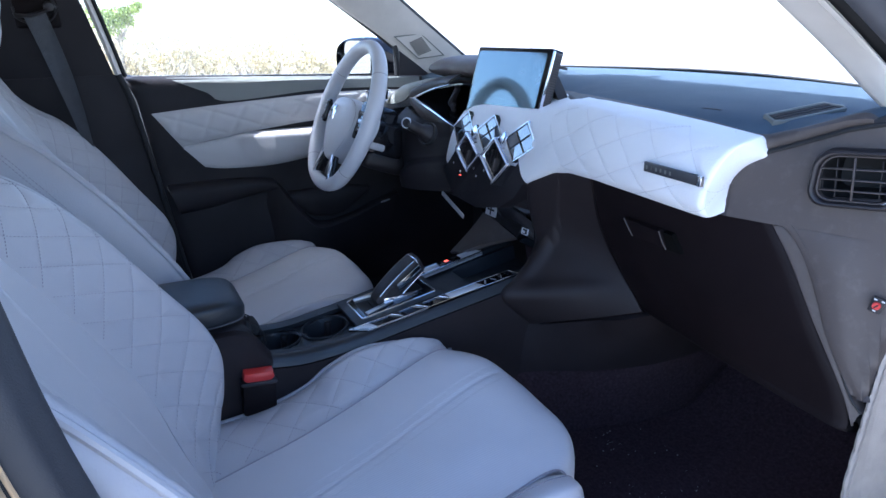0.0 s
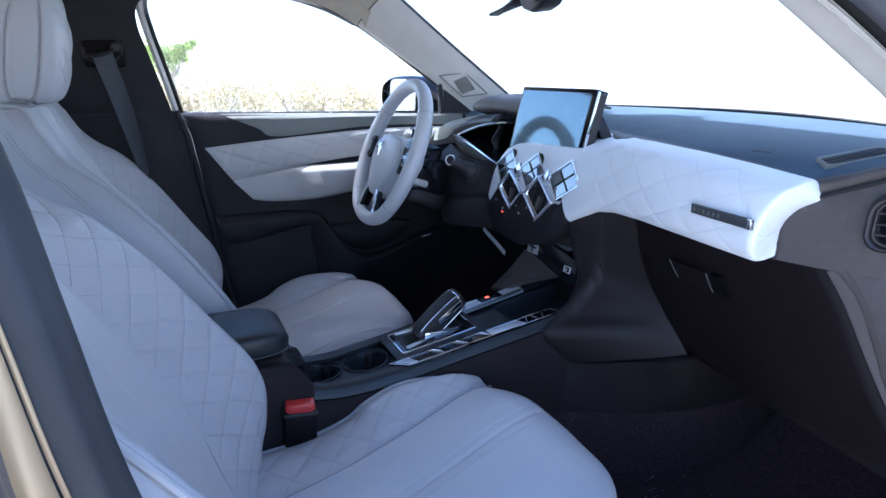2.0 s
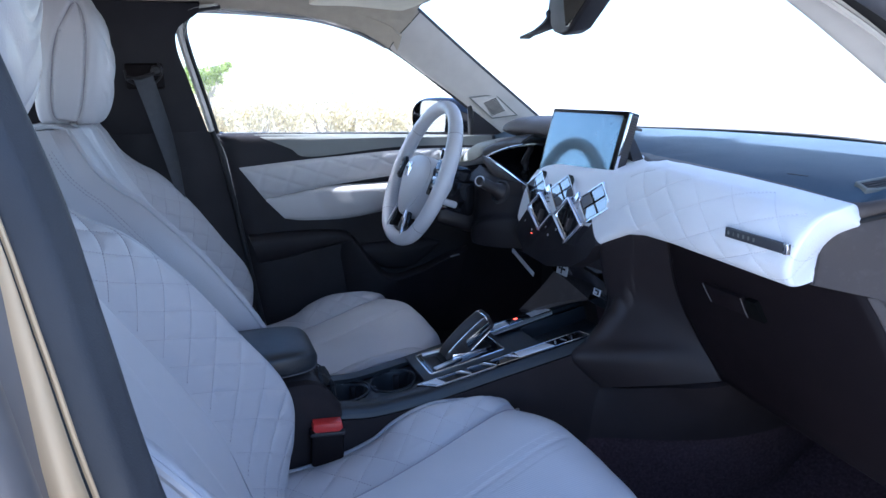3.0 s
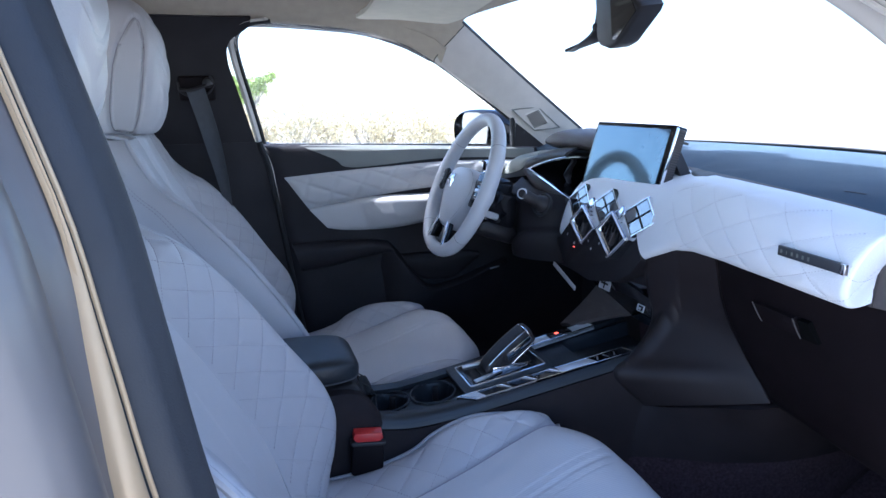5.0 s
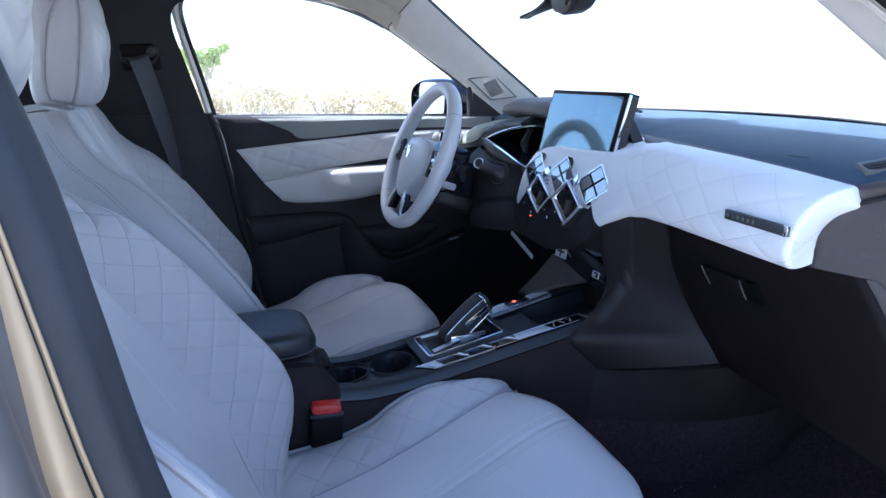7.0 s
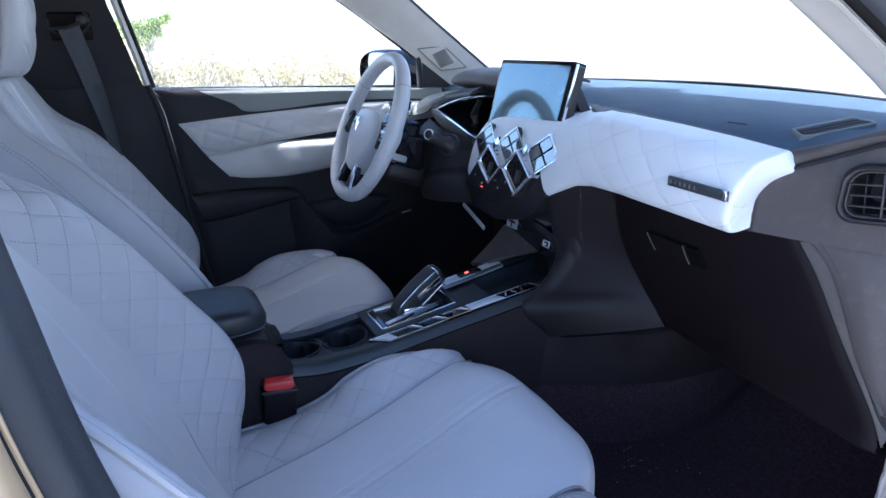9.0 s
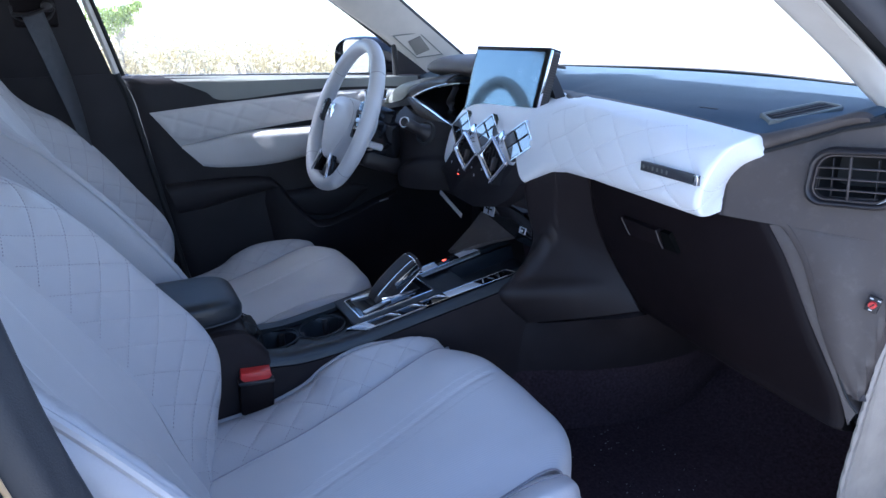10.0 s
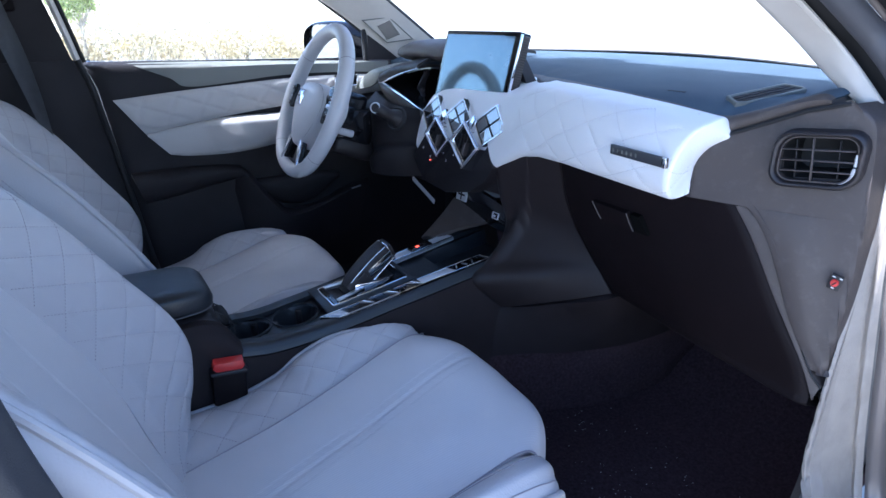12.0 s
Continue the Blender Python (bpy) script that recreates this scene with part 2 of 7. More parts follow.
def prism(outline, depth, m, r=0.0, seg=2):
    """A plate: an outline in x and z, thick along y from 0 to depth, at the pose m, with a rounded front rim."""
    bm = bmesh.new()
    vs = [bm.verts.new((x, 0, z)) for x, z in outline]
    f = bm.faces.new(vs)
    got = bmesh.ops.extrude_face_region(bm, geom=[f])
    new_v = [g for g in got["geom"] if isinstance(g, bmesh.types.BMVert)]
    bmesh.ops.translate(bm, vec=(0, depth, 0), verts=new_v)
    bmesh.ops.recalc_face_normals(bm, faces=bm.faces[:])
    if r > 0:
        front = [e for e in bm.edges if all(abs(v.co.y) < 1e-6 for v in e.verts)]
        bmesh.ops.bevel(bm, geom=front, offset=r, segments=seg, profile=0.5, affect="EDGES")
    bm.transform(m)
    bm.verts.index_update()
    out = [tuple(v.co) for v in bm.verts], [tuple(v.index for v in f.verts) for f in bm.faces]
    bm.free()
    return out


def ring_plate(outline, width, depth, m):
    """A frame: the outline with a hole that lies width inside it, thick along y."""
    o = np.array(outline, float)
    n = len(o)
    e = np.roll(o, -1, 0) - o
    e /= np.linalg.norm(e, axis=1, keepdims=True)
    nrm = np.stack([-e[:, 1], e[:, 0]], 1)
    area = np.sum(o[:, 0] * np.roll(o[:, 1], -1) - np.roll(o[:, 0], -1) * o[:, 1])
    if area < 0:
        nrm = -nrm
    before = np.roll(nrm, 1, 0)
    mid = before + nrm
    mid /= np.maximum((mid * nrm).sum(1, keepdims=True), 0.2)
    inner = o + mid * width
    c = width * 0.3
    rings = [(o, depth), (o, c), (o + mid * c, 0), (inner - mid * c, 0), (inner, c), (inner, depth)]
    verts = [m @ Vector((x, y, z)) for pts, y in rings for x, z in pts]
    return [tuple(v) for v in verts], grid_faces(6, n, 0, area > 0, False, True)


def lathe(profile, m, sides=32):
    """A turned body: (radius, height) points about the z axis of the pose m."""
    ang = np.linspace(0, 2 * np.pi, sides, endpoint=False)
    verts = [tuple(m @ Vector((r * math.cos(a), r * math.sin(a), h))) for r, h in profile for a in ang]
    return verts, grid_faces(len(profile), sides, 0, False, False, True)


def join(*pieces):
    verts, faces = [], []
    for v, f in pieces:
        k = len(verts)
        verts += [tuple(x) for x in np.asarray(v, float).reshape(-1, 3)]
        faces += [tuple(i + k for i in face) for face in f]
    return verts, faces


def lengths(p):
    """Mean lengths along the columns and rows of a grid."""
    a = np.r_[0, np.cumsum(np.linalg.norm(np.diff(p, axis=1), axis=2).mean(0))]
    b = np.r_[0, np.cumsum(np.linalg.norm(np.diff(p, axis=0), axis=2).mean(1))]
    return a, b


def quilted(p, pitch, turn, depth=0.002, soft=0.005, shift=(0.0, 0.0), fade=0.026, turn_back=None):
    """Presses crossing diamond seams into the grid p, and gives it with the stitches that lie in them."""
    a, b = lengths(p)
    turns = ((1, turn), (-1, turn if turn_back is None else turn_back))
    aa, bb = np.meshgrid(a - shift[0], b - shift[1])
    near = np.minimum(*[np.abs(q - np.round(q)) * pitch for q in [(aa * math.cos(w) + k * bb * math.sin(w)) / pitch for k, w in turns]])
    edge = np.minimum(np.minimum(aa + shift[0], a[-1] - aa - shift[0]), np.minimum(bb + shift[1], b[-1] - bb - shift[1]))
    n = normals(p)
    lift = depth * (1 - np.exp(-near / soft)) * np.clip(edge / fade, 0, 1) ** 1.5
    out = p + n * lift[..., None]

    def at(u, v):
        j, i = np.interp(u, a, np.arange(len(a))), np.interp(v, b, np.arange(len(b)))
        j0, i0 = min(int(j), len(a) - 2), min(int(i), len(b) - 2)
        fj, fi = j - j0, i - i0
        mix = lambda g: (g[i0, j0] * (1 - fj) + g[i0, j0 + 1] * fj) * (1 - fi) + (g[i0 + 1, j0] * (1 - fj) + g[i0 + 1, j0 + 1] * fj) * fi  # noqa: E731
        return mix(p), mix(n)

    verts, faces = [], []
    step, dash, w = 0.0050, 0.0024, 0.00045
    span = math.hypot(a[-1], b[-1]) + pitch
    for s, w_ in turns:
        across, along = np.array([math.cos(w_), s * math.sin(w_)]), np.array([-s * math.sin(w_), math.cos(w_)])
        for k in range(-int(span / pitch) - 1, int(span / pitch) + 2):
            for d in np.arange(-span, span, step):
                o = across * k * pitch + along * d + np.array(shift)
                e = o + along * dash
                if not (0.006 < o[0] < a[-1] - 0.006 and 0.006 < o[1] < b[-1] - 0.006 and 0 < e[0] < a[-1] and 0 < e[1] < b[-1]):
                    continue
                (p0, n0), (p1, n1) = at(*o), at(*e)
                side = np.cross(p1 - p0, n0)
                side *= w / max(np.linalg.norm(side), 1e-9)
                i = len(verts)
                verts += [p0 + side, p0 - side, p0 + n0 * 0.0010, p1 + side, p1 - side, p1 + n1 * 0.0010]
                faces += [(i, i + 3, i + 5, i + 2), (i + 1, i + 2, i + 5, i + 4), (i, i + 2, i + 1), (i + 3, i + 4, i + 5)]
    return out, (verts, faces)


def stitch_row(path, up, step=0.0065, dash=0.004, w=0.0007):
    """A row of stitches along a path that lies on a face with the given upward directions."""
    p = np.asarray(path, float)
    s = np.r_[0, np.cumsum(np.linalg.norm(np.diff(p, axis=0), axis=1))]
    u = np.broadcast_to(np.asarray(up, float), p.shape)
    at = lambda d: (np.array([np.interp(d, s, p[:, c]) for c in range(3)]), np.array([np.interp(d, s, u[:, c]) for c in range(3)]))  # noqa: E731
    verts, faces = [], []
    for d in np.arange(0, s[-1] - dash, step):
        (p0, n0), (p1, n1) = at(d), at(d + dash)
        side = np.cross(p1 - p0, n0)
        side *= w / max(np.linalg.norm(side), 1e-9)
        i = len(verts)
        verts += [p0 + side, p0 - side, p0 + n0 * 0.0012, p1 + side, p1 - side, p1 + n1 * 0.0012]
        faces += [(i, i + 3, i + 5, i + 2), (i + 1, i + 2, i + 5, i + 4), (i, i + 2, i + 1), (i + 3, i + 4, i + 5)]
    return verts, faces


# ---- the ground and what stands outside ----
def ground():
    n = 60
    r = np.r_[0, np.geomspace(2, 900, n - 1)]
    ang = np.linspace(0, 2 * np.pi, 72, endpoint=False)
    p = np.array([[(q * math.cos(a), q * math.sin(a), 0.02 * min(q, 8) * noise.noise((q * math.cos(a) * 0.3, q * math.sin(a) * 0.3, 0))) for a in ang] for q in r])
    ob = part("ground", p, grid_faces(n, 72, 0, False, False, True), GROUND)
    tagged(ob, "dry sandy ground with sparse bleached grass", "ground", kind="structure")


ground()

# ---- the car's shell ----
FLOOR = 0.33
shell = thing("car_body", (0, 0, 0.0), "pale gold car body with beige pillar trims and headliner", "car")


def roof():
    rows = []
    for y, z, w in ((-1.15, 1.36, 0.50), (-0.6, 1.405, 0.54), (-0.1, 1.415, 0.555), (0.3, 1.40, 0.553), (0.45, 1.378, 0.550), (0.525, 1.362, 0.545)):
        # unseen edge at x > 0 kept forward to shape the dash's sun strip
        bow = lambda x: (0.115 if y > 0.5 else 0.07) * (1 - (1.0 if x < 0 else 0.35) * (x / w) ** 2) if y > 0.4 else 0.0  # noqa: E731
        rows.append([(-w - 0.045, y, z - 0.055), (-w, y + bow(-w), z - 0.02), (-w + 0.07, y + bow(.07 - w), z), (0, y + bow(0), z + 0.015), (w - 0.07, y + bow(w - .07), z), (w, y + bow(w), z - 0.02), (w + 0.045, y, z - 0.055)])
    p = net(rows, 40, 48)
    v, f = slab(p[:, ::-1], 0.012)
    part("headliner", v, f, HEADLINER, shell, "beige cloth headliner")
    top = p + np.array([0, 0, 0.02])
    v, f = slab(top, 0.006)
    part("roof_skin", v, f, PAINT, shell, "pale gold painted roof")


roof()


def a_pillar(s, dy, dx=0.0):
    """Trim from the roof down to the dash; s: -1 for the driver's side."""
    X = lambda x: s * (x + dx)  # noqa: E731
    # windshield edge, ridge, window edge
    roof_end = [(X(0.53), 0.36 + dy, 1.402), (X(0.56), 0.33 + dy, 1.376), (X(0.595), 0.31 + dy, 1.352), (X(0.628), 0.30 + dy, 1.330), (X(0.65), 0.31 + dy, 1.320)]
    corner = [(X(0.550), 0.485 + dy, 1.384), (X(0.572), 0.455 + dy, 1.350), (X(0.60), 0.425 + dy, 1.325), (X(0.632), 0.405 + dy, 1.298), (X(0.653), 0.415 + dy, 1.290)]
    top = [(X(0.565), 0.543 + dy, 1.340), (X(0.582), 0.522 + dy, 1.315), (X(0.605), 0.500 + dy, 1.288), (X(0.637), 0.482 + dy, 1.258), (X(0.655), 0.492 + dy, 1.250)]
    up = [(X(0.580), 0.64 + dy, 1.268), (X(0.598), 0.61 + dy, 1.243), (X(0.622), 0.585 + dy, 1.218), (X(0.645), 0.572 + dy, 1.195), (X(0.663), 0.585 + dy, 1.190)]
    mid = [(X(0.605), 0.765 + dy, 1.180), (X(0.618), 0.735 + dy, 1.160), (X(0.637), 0.702 + dy, 1.140), (X(0.652), 0.685 + dy, 1.120), (X(0.671), 0.700 + dy, 1.115)]
    low = [(X(0.645), 0.945 + dy, 1.058), (X(0.652), 0.91 + dy, 1.045), (X(0.662), 0.87 + dy, 1.03), (X(0.668), 0.835 + dy, 1.01), (X(0.685), 0.85 + dy, 1.0)]
    end = [(X(0.665), 1.04 + dy, 0.99), (X(0.67), 1.0 + dy, 0.97), (X(0.675), 0.96 + dy, 0.95), (X(0.68), 0.92 + dy, 0.93), (X(0.69), 0.93 + dy, 0.92)]
    joint = net([roof_end, corner, top], 30, 20)
    part("roof_corner_trim", *slab(joint if s < 0 else joint[:, ::-1], 0.008), HEADLINER, shell, "beige roof corner trim")
    part("trim_joint", *tube(joint[-1] + np.array([0, -0.001, 0.0]), 0.0014, 6), SOFT_BLACK, shell)
    p = net([top, up, mid, low, end], 60, 20)
    v, f = slab(p if s < 0 else p[:, ::-1], 0.008)
    part("a_pillar_trim", v, f, PILLAR_TRIM, shell, "light grey woven windscreen pillar trim")
    # outer painted pillar
    edge = np.array([corner[0], top[0], up[0], mid[0], low[0], end[0]])
    path = spline(edge + np.array([s * 0.006, 0.004, 0.002]), 40)
    part("a_pillar_frame", *tube(path, 0.006, 10), RUBBER, shell, "black windscreen surround")


a_pillar(-1, 0.0)


def rail(s):
    """Roof side rail between the pillars, over the door."""
    rows = [[(s * 0.597, y, z0), (s * 0.625, y, z0 - 0.025), (s * 0.65, y, z1)] for y, z0, z1 in
            ((-1.0, 1.315, 1.28), (-0.3, 1.357, 1.33), (0.0, 1.37, 1.343), (0.2, 1.362, 1.336), (0.3, 1.35, 1.325), (0.4, 1.332, 1.297), (0.475, 1.305, 1.262), (0.50, 1.28, 1.24))]
    p = net(rows, 40, 10)
    v, f = slab(p if s > 0 else p[:, ::-1], -0.02)
    part("roof_rail_trim", v, f, HEADLINER, shell, "beige roof rail trim")
    # unseen roof side added to keep sun from leaking past the rail
    rows = [[(s * 0.545, y, z0 + 0.05), (s * 0.60, y, z0 + 0.038), (s * 0.645, y, z1 + 0.02), (s * 0.660, y, z1 - 0.006)] for y, z0, z1 in
            ((-1.0, 1.315, 1.28), (-0.3, 1.357, 1.33), (0.0, 1.37, 1.343), (0.2, 1.362, 1.336), (0.3, 1.35, 1.325), (0.4, 1.332, 1.297), (0.475, 1.305, 1.262))]
    c = net(rows, 40, 12)
    part("cant_rail", *slab(c if s < 0 else c[:, ::-1], -0.006), PAINT, shell, "pale gold painted roof side")


rail(-1)
rail(1)


def b_pillar_far():
    # trim added back to y -0.46 to darken the place behind the headrest
    up = net([A((-0.60, 0.004, 1.350), (-0.595, -0.16, 1.35), (-0.60, -0.46, 1.355)), A((-0.612, -0.005, 1.328), (-0.605, -0.16, 1.32), (-0.61, -0.46, 1.32)), A((-0.620, -0.050, 1.295), (-0.612, -0.16, 1.29), (-0.62, -0.46, 1.29)), A((-0.630, -0.057, 1.25), (-0.618, -0.16, 1.25), (-0.625, -0.46, 1.25)), A((-0.638, -0.040, 1.18), (-0.625, -0.16, 1.18), (-0.635, -0.46, 1.18)),
              A((-0.657, -0.004, 1.040), (-0.648, -0.15, 1.040), (-0.658, -0.46, 1.040))], 40, 20)
    part("b_pillar_upper_trim", *slab(up, 0.012), DOOR_CARD, shell, "black upper door pillar trim")
    low = net([A((-0.655, 0.004, 1.050), (-0.643, -0.15, 1.050), (-0.653, -0.46, 1.050)), A((-0.66, 0.03, 0.9), (-0.645, -0.14, 0.9), (-0.66, -0.46, 0.9)),
               A((-0.665, 0.075, 0.6), (-0.645, -0.05, 0.6), (-0.665, -0.26, 0.6)), A((-0.665, 0.11, 0.35), (-0.645, -0.02, 0.35), (-0.665, -0.28, 0.35))], 30, 14)
    part("b_pillar_lower_trim", *slab(low, 0.012), DOOR_CARD, shell, "black lower door pillar trim")
    path = spline([(-0.66, 0.105, 0.36), (-0.66, 0.075, 0.6), (-0.655, 0.028, 0.95), (-0.655, 0.004, 1.05)], 50)
    part("door_seal", *tube(path, 0.007, 8), SOFT_BLACK, shell, "black rubber door seal")


b_pillar_far()


def b_pillar_near():
    # inner edge, dark trim, pale flange, painted outer panel
    zs = np.array([1.42, 1.30, 1.20, 1.146, 1.085, 1.01, 0.90, 0.70, 0.45])
    y_in = np.array([-0.198, -0.173, -0.150, -0.136, -0.121, -0.109, -0.090, -0.045, 0.0])
    lean = np.interp(zs, [0.9, 1.42], [0.0, 0.055])
    at = lambda x, dy: np.stack([x - lean, y_in + dy, zs], 1)  # noqa: E731
    rub = net([at(0.683, -0.02), at(0.690, -0.003), at(0.70, 0.0), at(0.712, -0.006), at(0.720, -0.012), at(0.724, -0.030)], 24, 50)
    v, f = slab(rub, -0.006)
    part("b_pillar_seal", v, f, RUBBER, shell, "dark rubber door opening seal")
    trim = net([at(0.64, -0.10), at(0.66, -0.05), at(0.684, -0.024)], 10, 40)
    part("b_pillar_inner_trim", *slab(trim, 0.008), PLASTIC, shell, "black door pillar trim")
    paint = net([at(0.7255, -0.032), at(0.733, -0.030), at(0.742, -0.036), at(0.753, -0.041), at(0.765, -0.037), at(0.782, -0.045), at(0.79, -0.075), at(0.79, -0.22)], 40, 50)
    v, f = slab(paint, -0.004)
    part("b_pillar_panel", v, f, PAINT, shell, "pale gold painted door jamb")
    w = np.interp(zs, [0.45, 0.80, 0.93, 1.0, 1.075, 1.2, 1.42], [0.050, 0.030, 0.018, 0.010, 0.0015, 0.001, 0.001])
    wedge = net([at(0.7325, -0.0300), at(0.7330, -0.0275), at(0.7325 + 0.5 * w, -0.0265), at(0.7325 + w, -0.0275 - 0.2 * w), at(0.7325 + w, -0.036 - 0.3 * w)], 14, 50)
    part("jamb_wedge", *slab(wedge, -0.003), GOLD_JAMB, shell, "gold painted inner jamb")
    lip = spline(at(0.727, -0.0265), 50)
    # thin black tube; the flange gap's shade given as colour
    part("jamb_gap_line", *tube(spline(at(0.7305, -0.0285), 50), 0.0017, 6), SOFT_BLACK, shell, "dark gap beside the flange")
    part("jamb_lip", *tube(lip, 0.0019, 8), GOLD_JAMB, shell, "pale gold jamb flange")


b_pillar_near()


def a_pillar_near():
    # trim over the windscreen's edge on the passenger's side: straight, with a soft ridge, then seal and painted edge
    L = A((0.585, 0.40, 1.262), (0.60, 0.468, 1.2354), (0.61, 0.580, 1.1742), (0.622, 0.7087, 1.0986), (0.638, 0.736, 1.0689), (0.660, 0.7391, 1.049), (0.683, 0.7374, 1.0345), (0.698, 0.7465, 1.022), (0.712, 0.7569, 1.0017), (0.725, 0.7619, 0.9819))
    M = A((0.61, 0.42, 1.262), (0.622, 0.485, 1.231), (0.634, 0.588, 1.176), (0.650, 0.7109, 1.1026), (0.668, 0.7276, 1.0751), (0.690, 0.7311, 1.0485), (0.706, 0.7369, 1.026), (0.720, 0.7498, 1.0014), (0.733, 0.7656, 0.9801), (0.745, 0.7749, 0.963))
    R = A((0.632, 0.41, 1.258), (0.645, 0.478, 1.2275), (0.655, 0.568, 1.1859), (0.668, 0.7082, 1.1054), (0.684, 0.7337, 1.0768), (0.702, 0.7482, 1.0484), (0.716, 0.756, 1.0275), (0.729, 0.7713, 1.0025), (0.742, 0.783, 0.9808), (0.752, 0.7981, 0.9612))
    back = A((-0.018, 0.028, 0.0))
    M = 0.5 * M + 0.25 * (L + R) + A((0.0, -0.002, 0.001))
    p = np.stack([spline(c, 50) for c in (L + A((-0.004, 0.022, -0.004)), L, 0.5 * (L + M), M, 0.45 * M + 0.55 * R, R, R + back)], 1)
    p = np.stack([spline(r, 30) for r in p])
    for _ in range(5):
        p[:, 1:-1] = (p[:, :-2] + 2 * p[:, 1:-1] + p[:, 2:]) / 4
        p[1:-1] = (p[:-2] + 2 * p[1:-1] + p[2:]) / 4
    part("a_pillar_trim", *slab(p[:, ::-1], 0.006), PILLAR_TRIM, shell, "light grey woven windscreen pillar trim")
    # recessed black sheet put in for the gap's shade
    groove = np.stack([spline(R + A(c), 40) for c in ((-0.014, 0.026, -0.006), (0.006, 0.022, 0.004), (0.030, 0.022, 0.014))], 1)
    part("a_pillar_groove", *slab(groove[:, ::-1], 0.004), SOFT_BLACK, shell, "black gap beside the pillar trim")
    part("door_opening_seal", *tube(spline(R + A((0.0225, 0.015, 0.009)), 50), 0.0150, 16), SEAL_MID, shell, "dark grey tubular door seal")
    part("a_pillar_outer", *tube(spline(R + A((0.0385, 0.026, 0.016)), 50), 0.0040, 12), PAINT, shell, "pale gold painted pillar edge")
    part("door_frame_edge", *tube(spline(R + A((0.062, 0.046, 0.026)), 40), 0.026, 12), SOFT_BLACK, shell, "black outer pillar cover")
    # sheet added out of view to block a sunbeam above the pillar
    corner = net([A((0.53, 0.28, 1.392), (0.60, 0.28, 1.364), (0.655, 0.28, 1.325)), A((0.54, 0.42, 1.385), (0.60, 0.42, 1.342), (0.662, 0.42, 1.292)), A((0.545, 0.57, 1.372), (0.60, 0.53, 1.318), (0.668, 0.50, 1.256))], 16, 16)
    part("roof_corner_trim", *slab(corner[:, ::-1], 0.008), HEADLINER, shell, "beige roof corner trim")


a_pillar_near()


def along(c, n):
    """n smoothed points that keep step with the rows of c."""
    i = np.linspace(0, len(c) - 1, n)
    q = np.stack([np.interp(i, range(len(c)), c[:, k]) for k in range(3)], 1)
    for _ in range(14):
        q[1:-1] = (q[:-2] + 2 * q[1:-1] + q[2:]) / 4
    return q


part("far_sill", *box((0.11, 1.9, 0.30), 0.02, 3, pose(-0.745, 0.10, 0.285)), SOFT_BLACK, shell, "black far door sill")


def jamb_near():
    """Pale scuffed door opening seal and painted jamb beside the dash's end."""
    L = A((0.735, 0.765, 1.02), (0.732, 0.752, 0.958), (0.732, 0.748, 0.891), (0.732, 0.739, 0.783), (0.732, 0.725, 0.691), (0.732, 0.717, 0.61), (0.733, 0.711, 0.567), (0.742, 0.706, 0.545), (0.757, 0.695, 0.53), (0.785, 0.60, 0.505), (0.80, 0.2, 0.48))
    M = A((0.750, 0.757, 1.02), (0.747, 0.748, 0.958), (0.745, 0.745, 0.895), (0.745, 0.752, 0.783), (0.745, 0.770, 0.69), (0.745, 0.790, 0.607), (0.745, 0.806, 0.55), (0.748, 0.815, 0.50), (0.765, 0.80, 0.465), (0.80, 0.66, 0.45), (0.815, 0.2, 0.44))
    N = A((0.765, 0.745, 1.02), (0.761, 0.736, 0.94), (0.758, 0.738, 0.873), (0.758, 0.757, 0.783), (0.758, 0.778, 0.69), (0.758, 0.797, 0.61), (0.758, 0.813, 0.55), (0.762, 0.822, 0.50), (0.78, 0.80, 0.46), (0.815, 0.66, 0.44), (0.83, 0.2, 0.43))
    K = N + np.array([0.021, 0.012, 0.0])
    w = np.linspace(0.4, 1.0, len(L))[:, None]
    bands = [L + np.array([0.0, 0.03, -0.004]), L, L * 0.75 + M * 0.25 + w * A((0.002, -0.005, 0.002)), L * 0.4 + M * 0.6 + w * A((0.001, -0.002, 0.0)), M + A((0.0, 0.0015, 0.0)), M * 0.6 + N * 0.4 + A((0.003, -0.005, 0.003)), N + A((0.0, 0.002, 0.0))]
    p = np.stack([along(c, 110) for c in bands], 1)
    p = np.stack([spline(r, 40) for r in p])
    part("sill_seal", *slab(p[:, ::-1], 0.006), SEAL_GREY, shell, "pale grey scuffed door opening seal")
    bands = [N + A((0.001, 0.006, 0.0)), N + A((0.008, 0.004, 0.0)), K + A((-0.008, -0.003, 0.0)), K, K + A((0.03, 0.0, 0.0)), K + A((0.06, 0.06, -0.01))]
    p = np.stack([along(c, 80) for c in bands], 1)
    p = np.stack([spline(r, 26) for r in p])
    part("painted_jamb", *slab(p[:, ::-1], 0.004), PAINT, shell, "pale gold painted door jamb")


jamb_near()


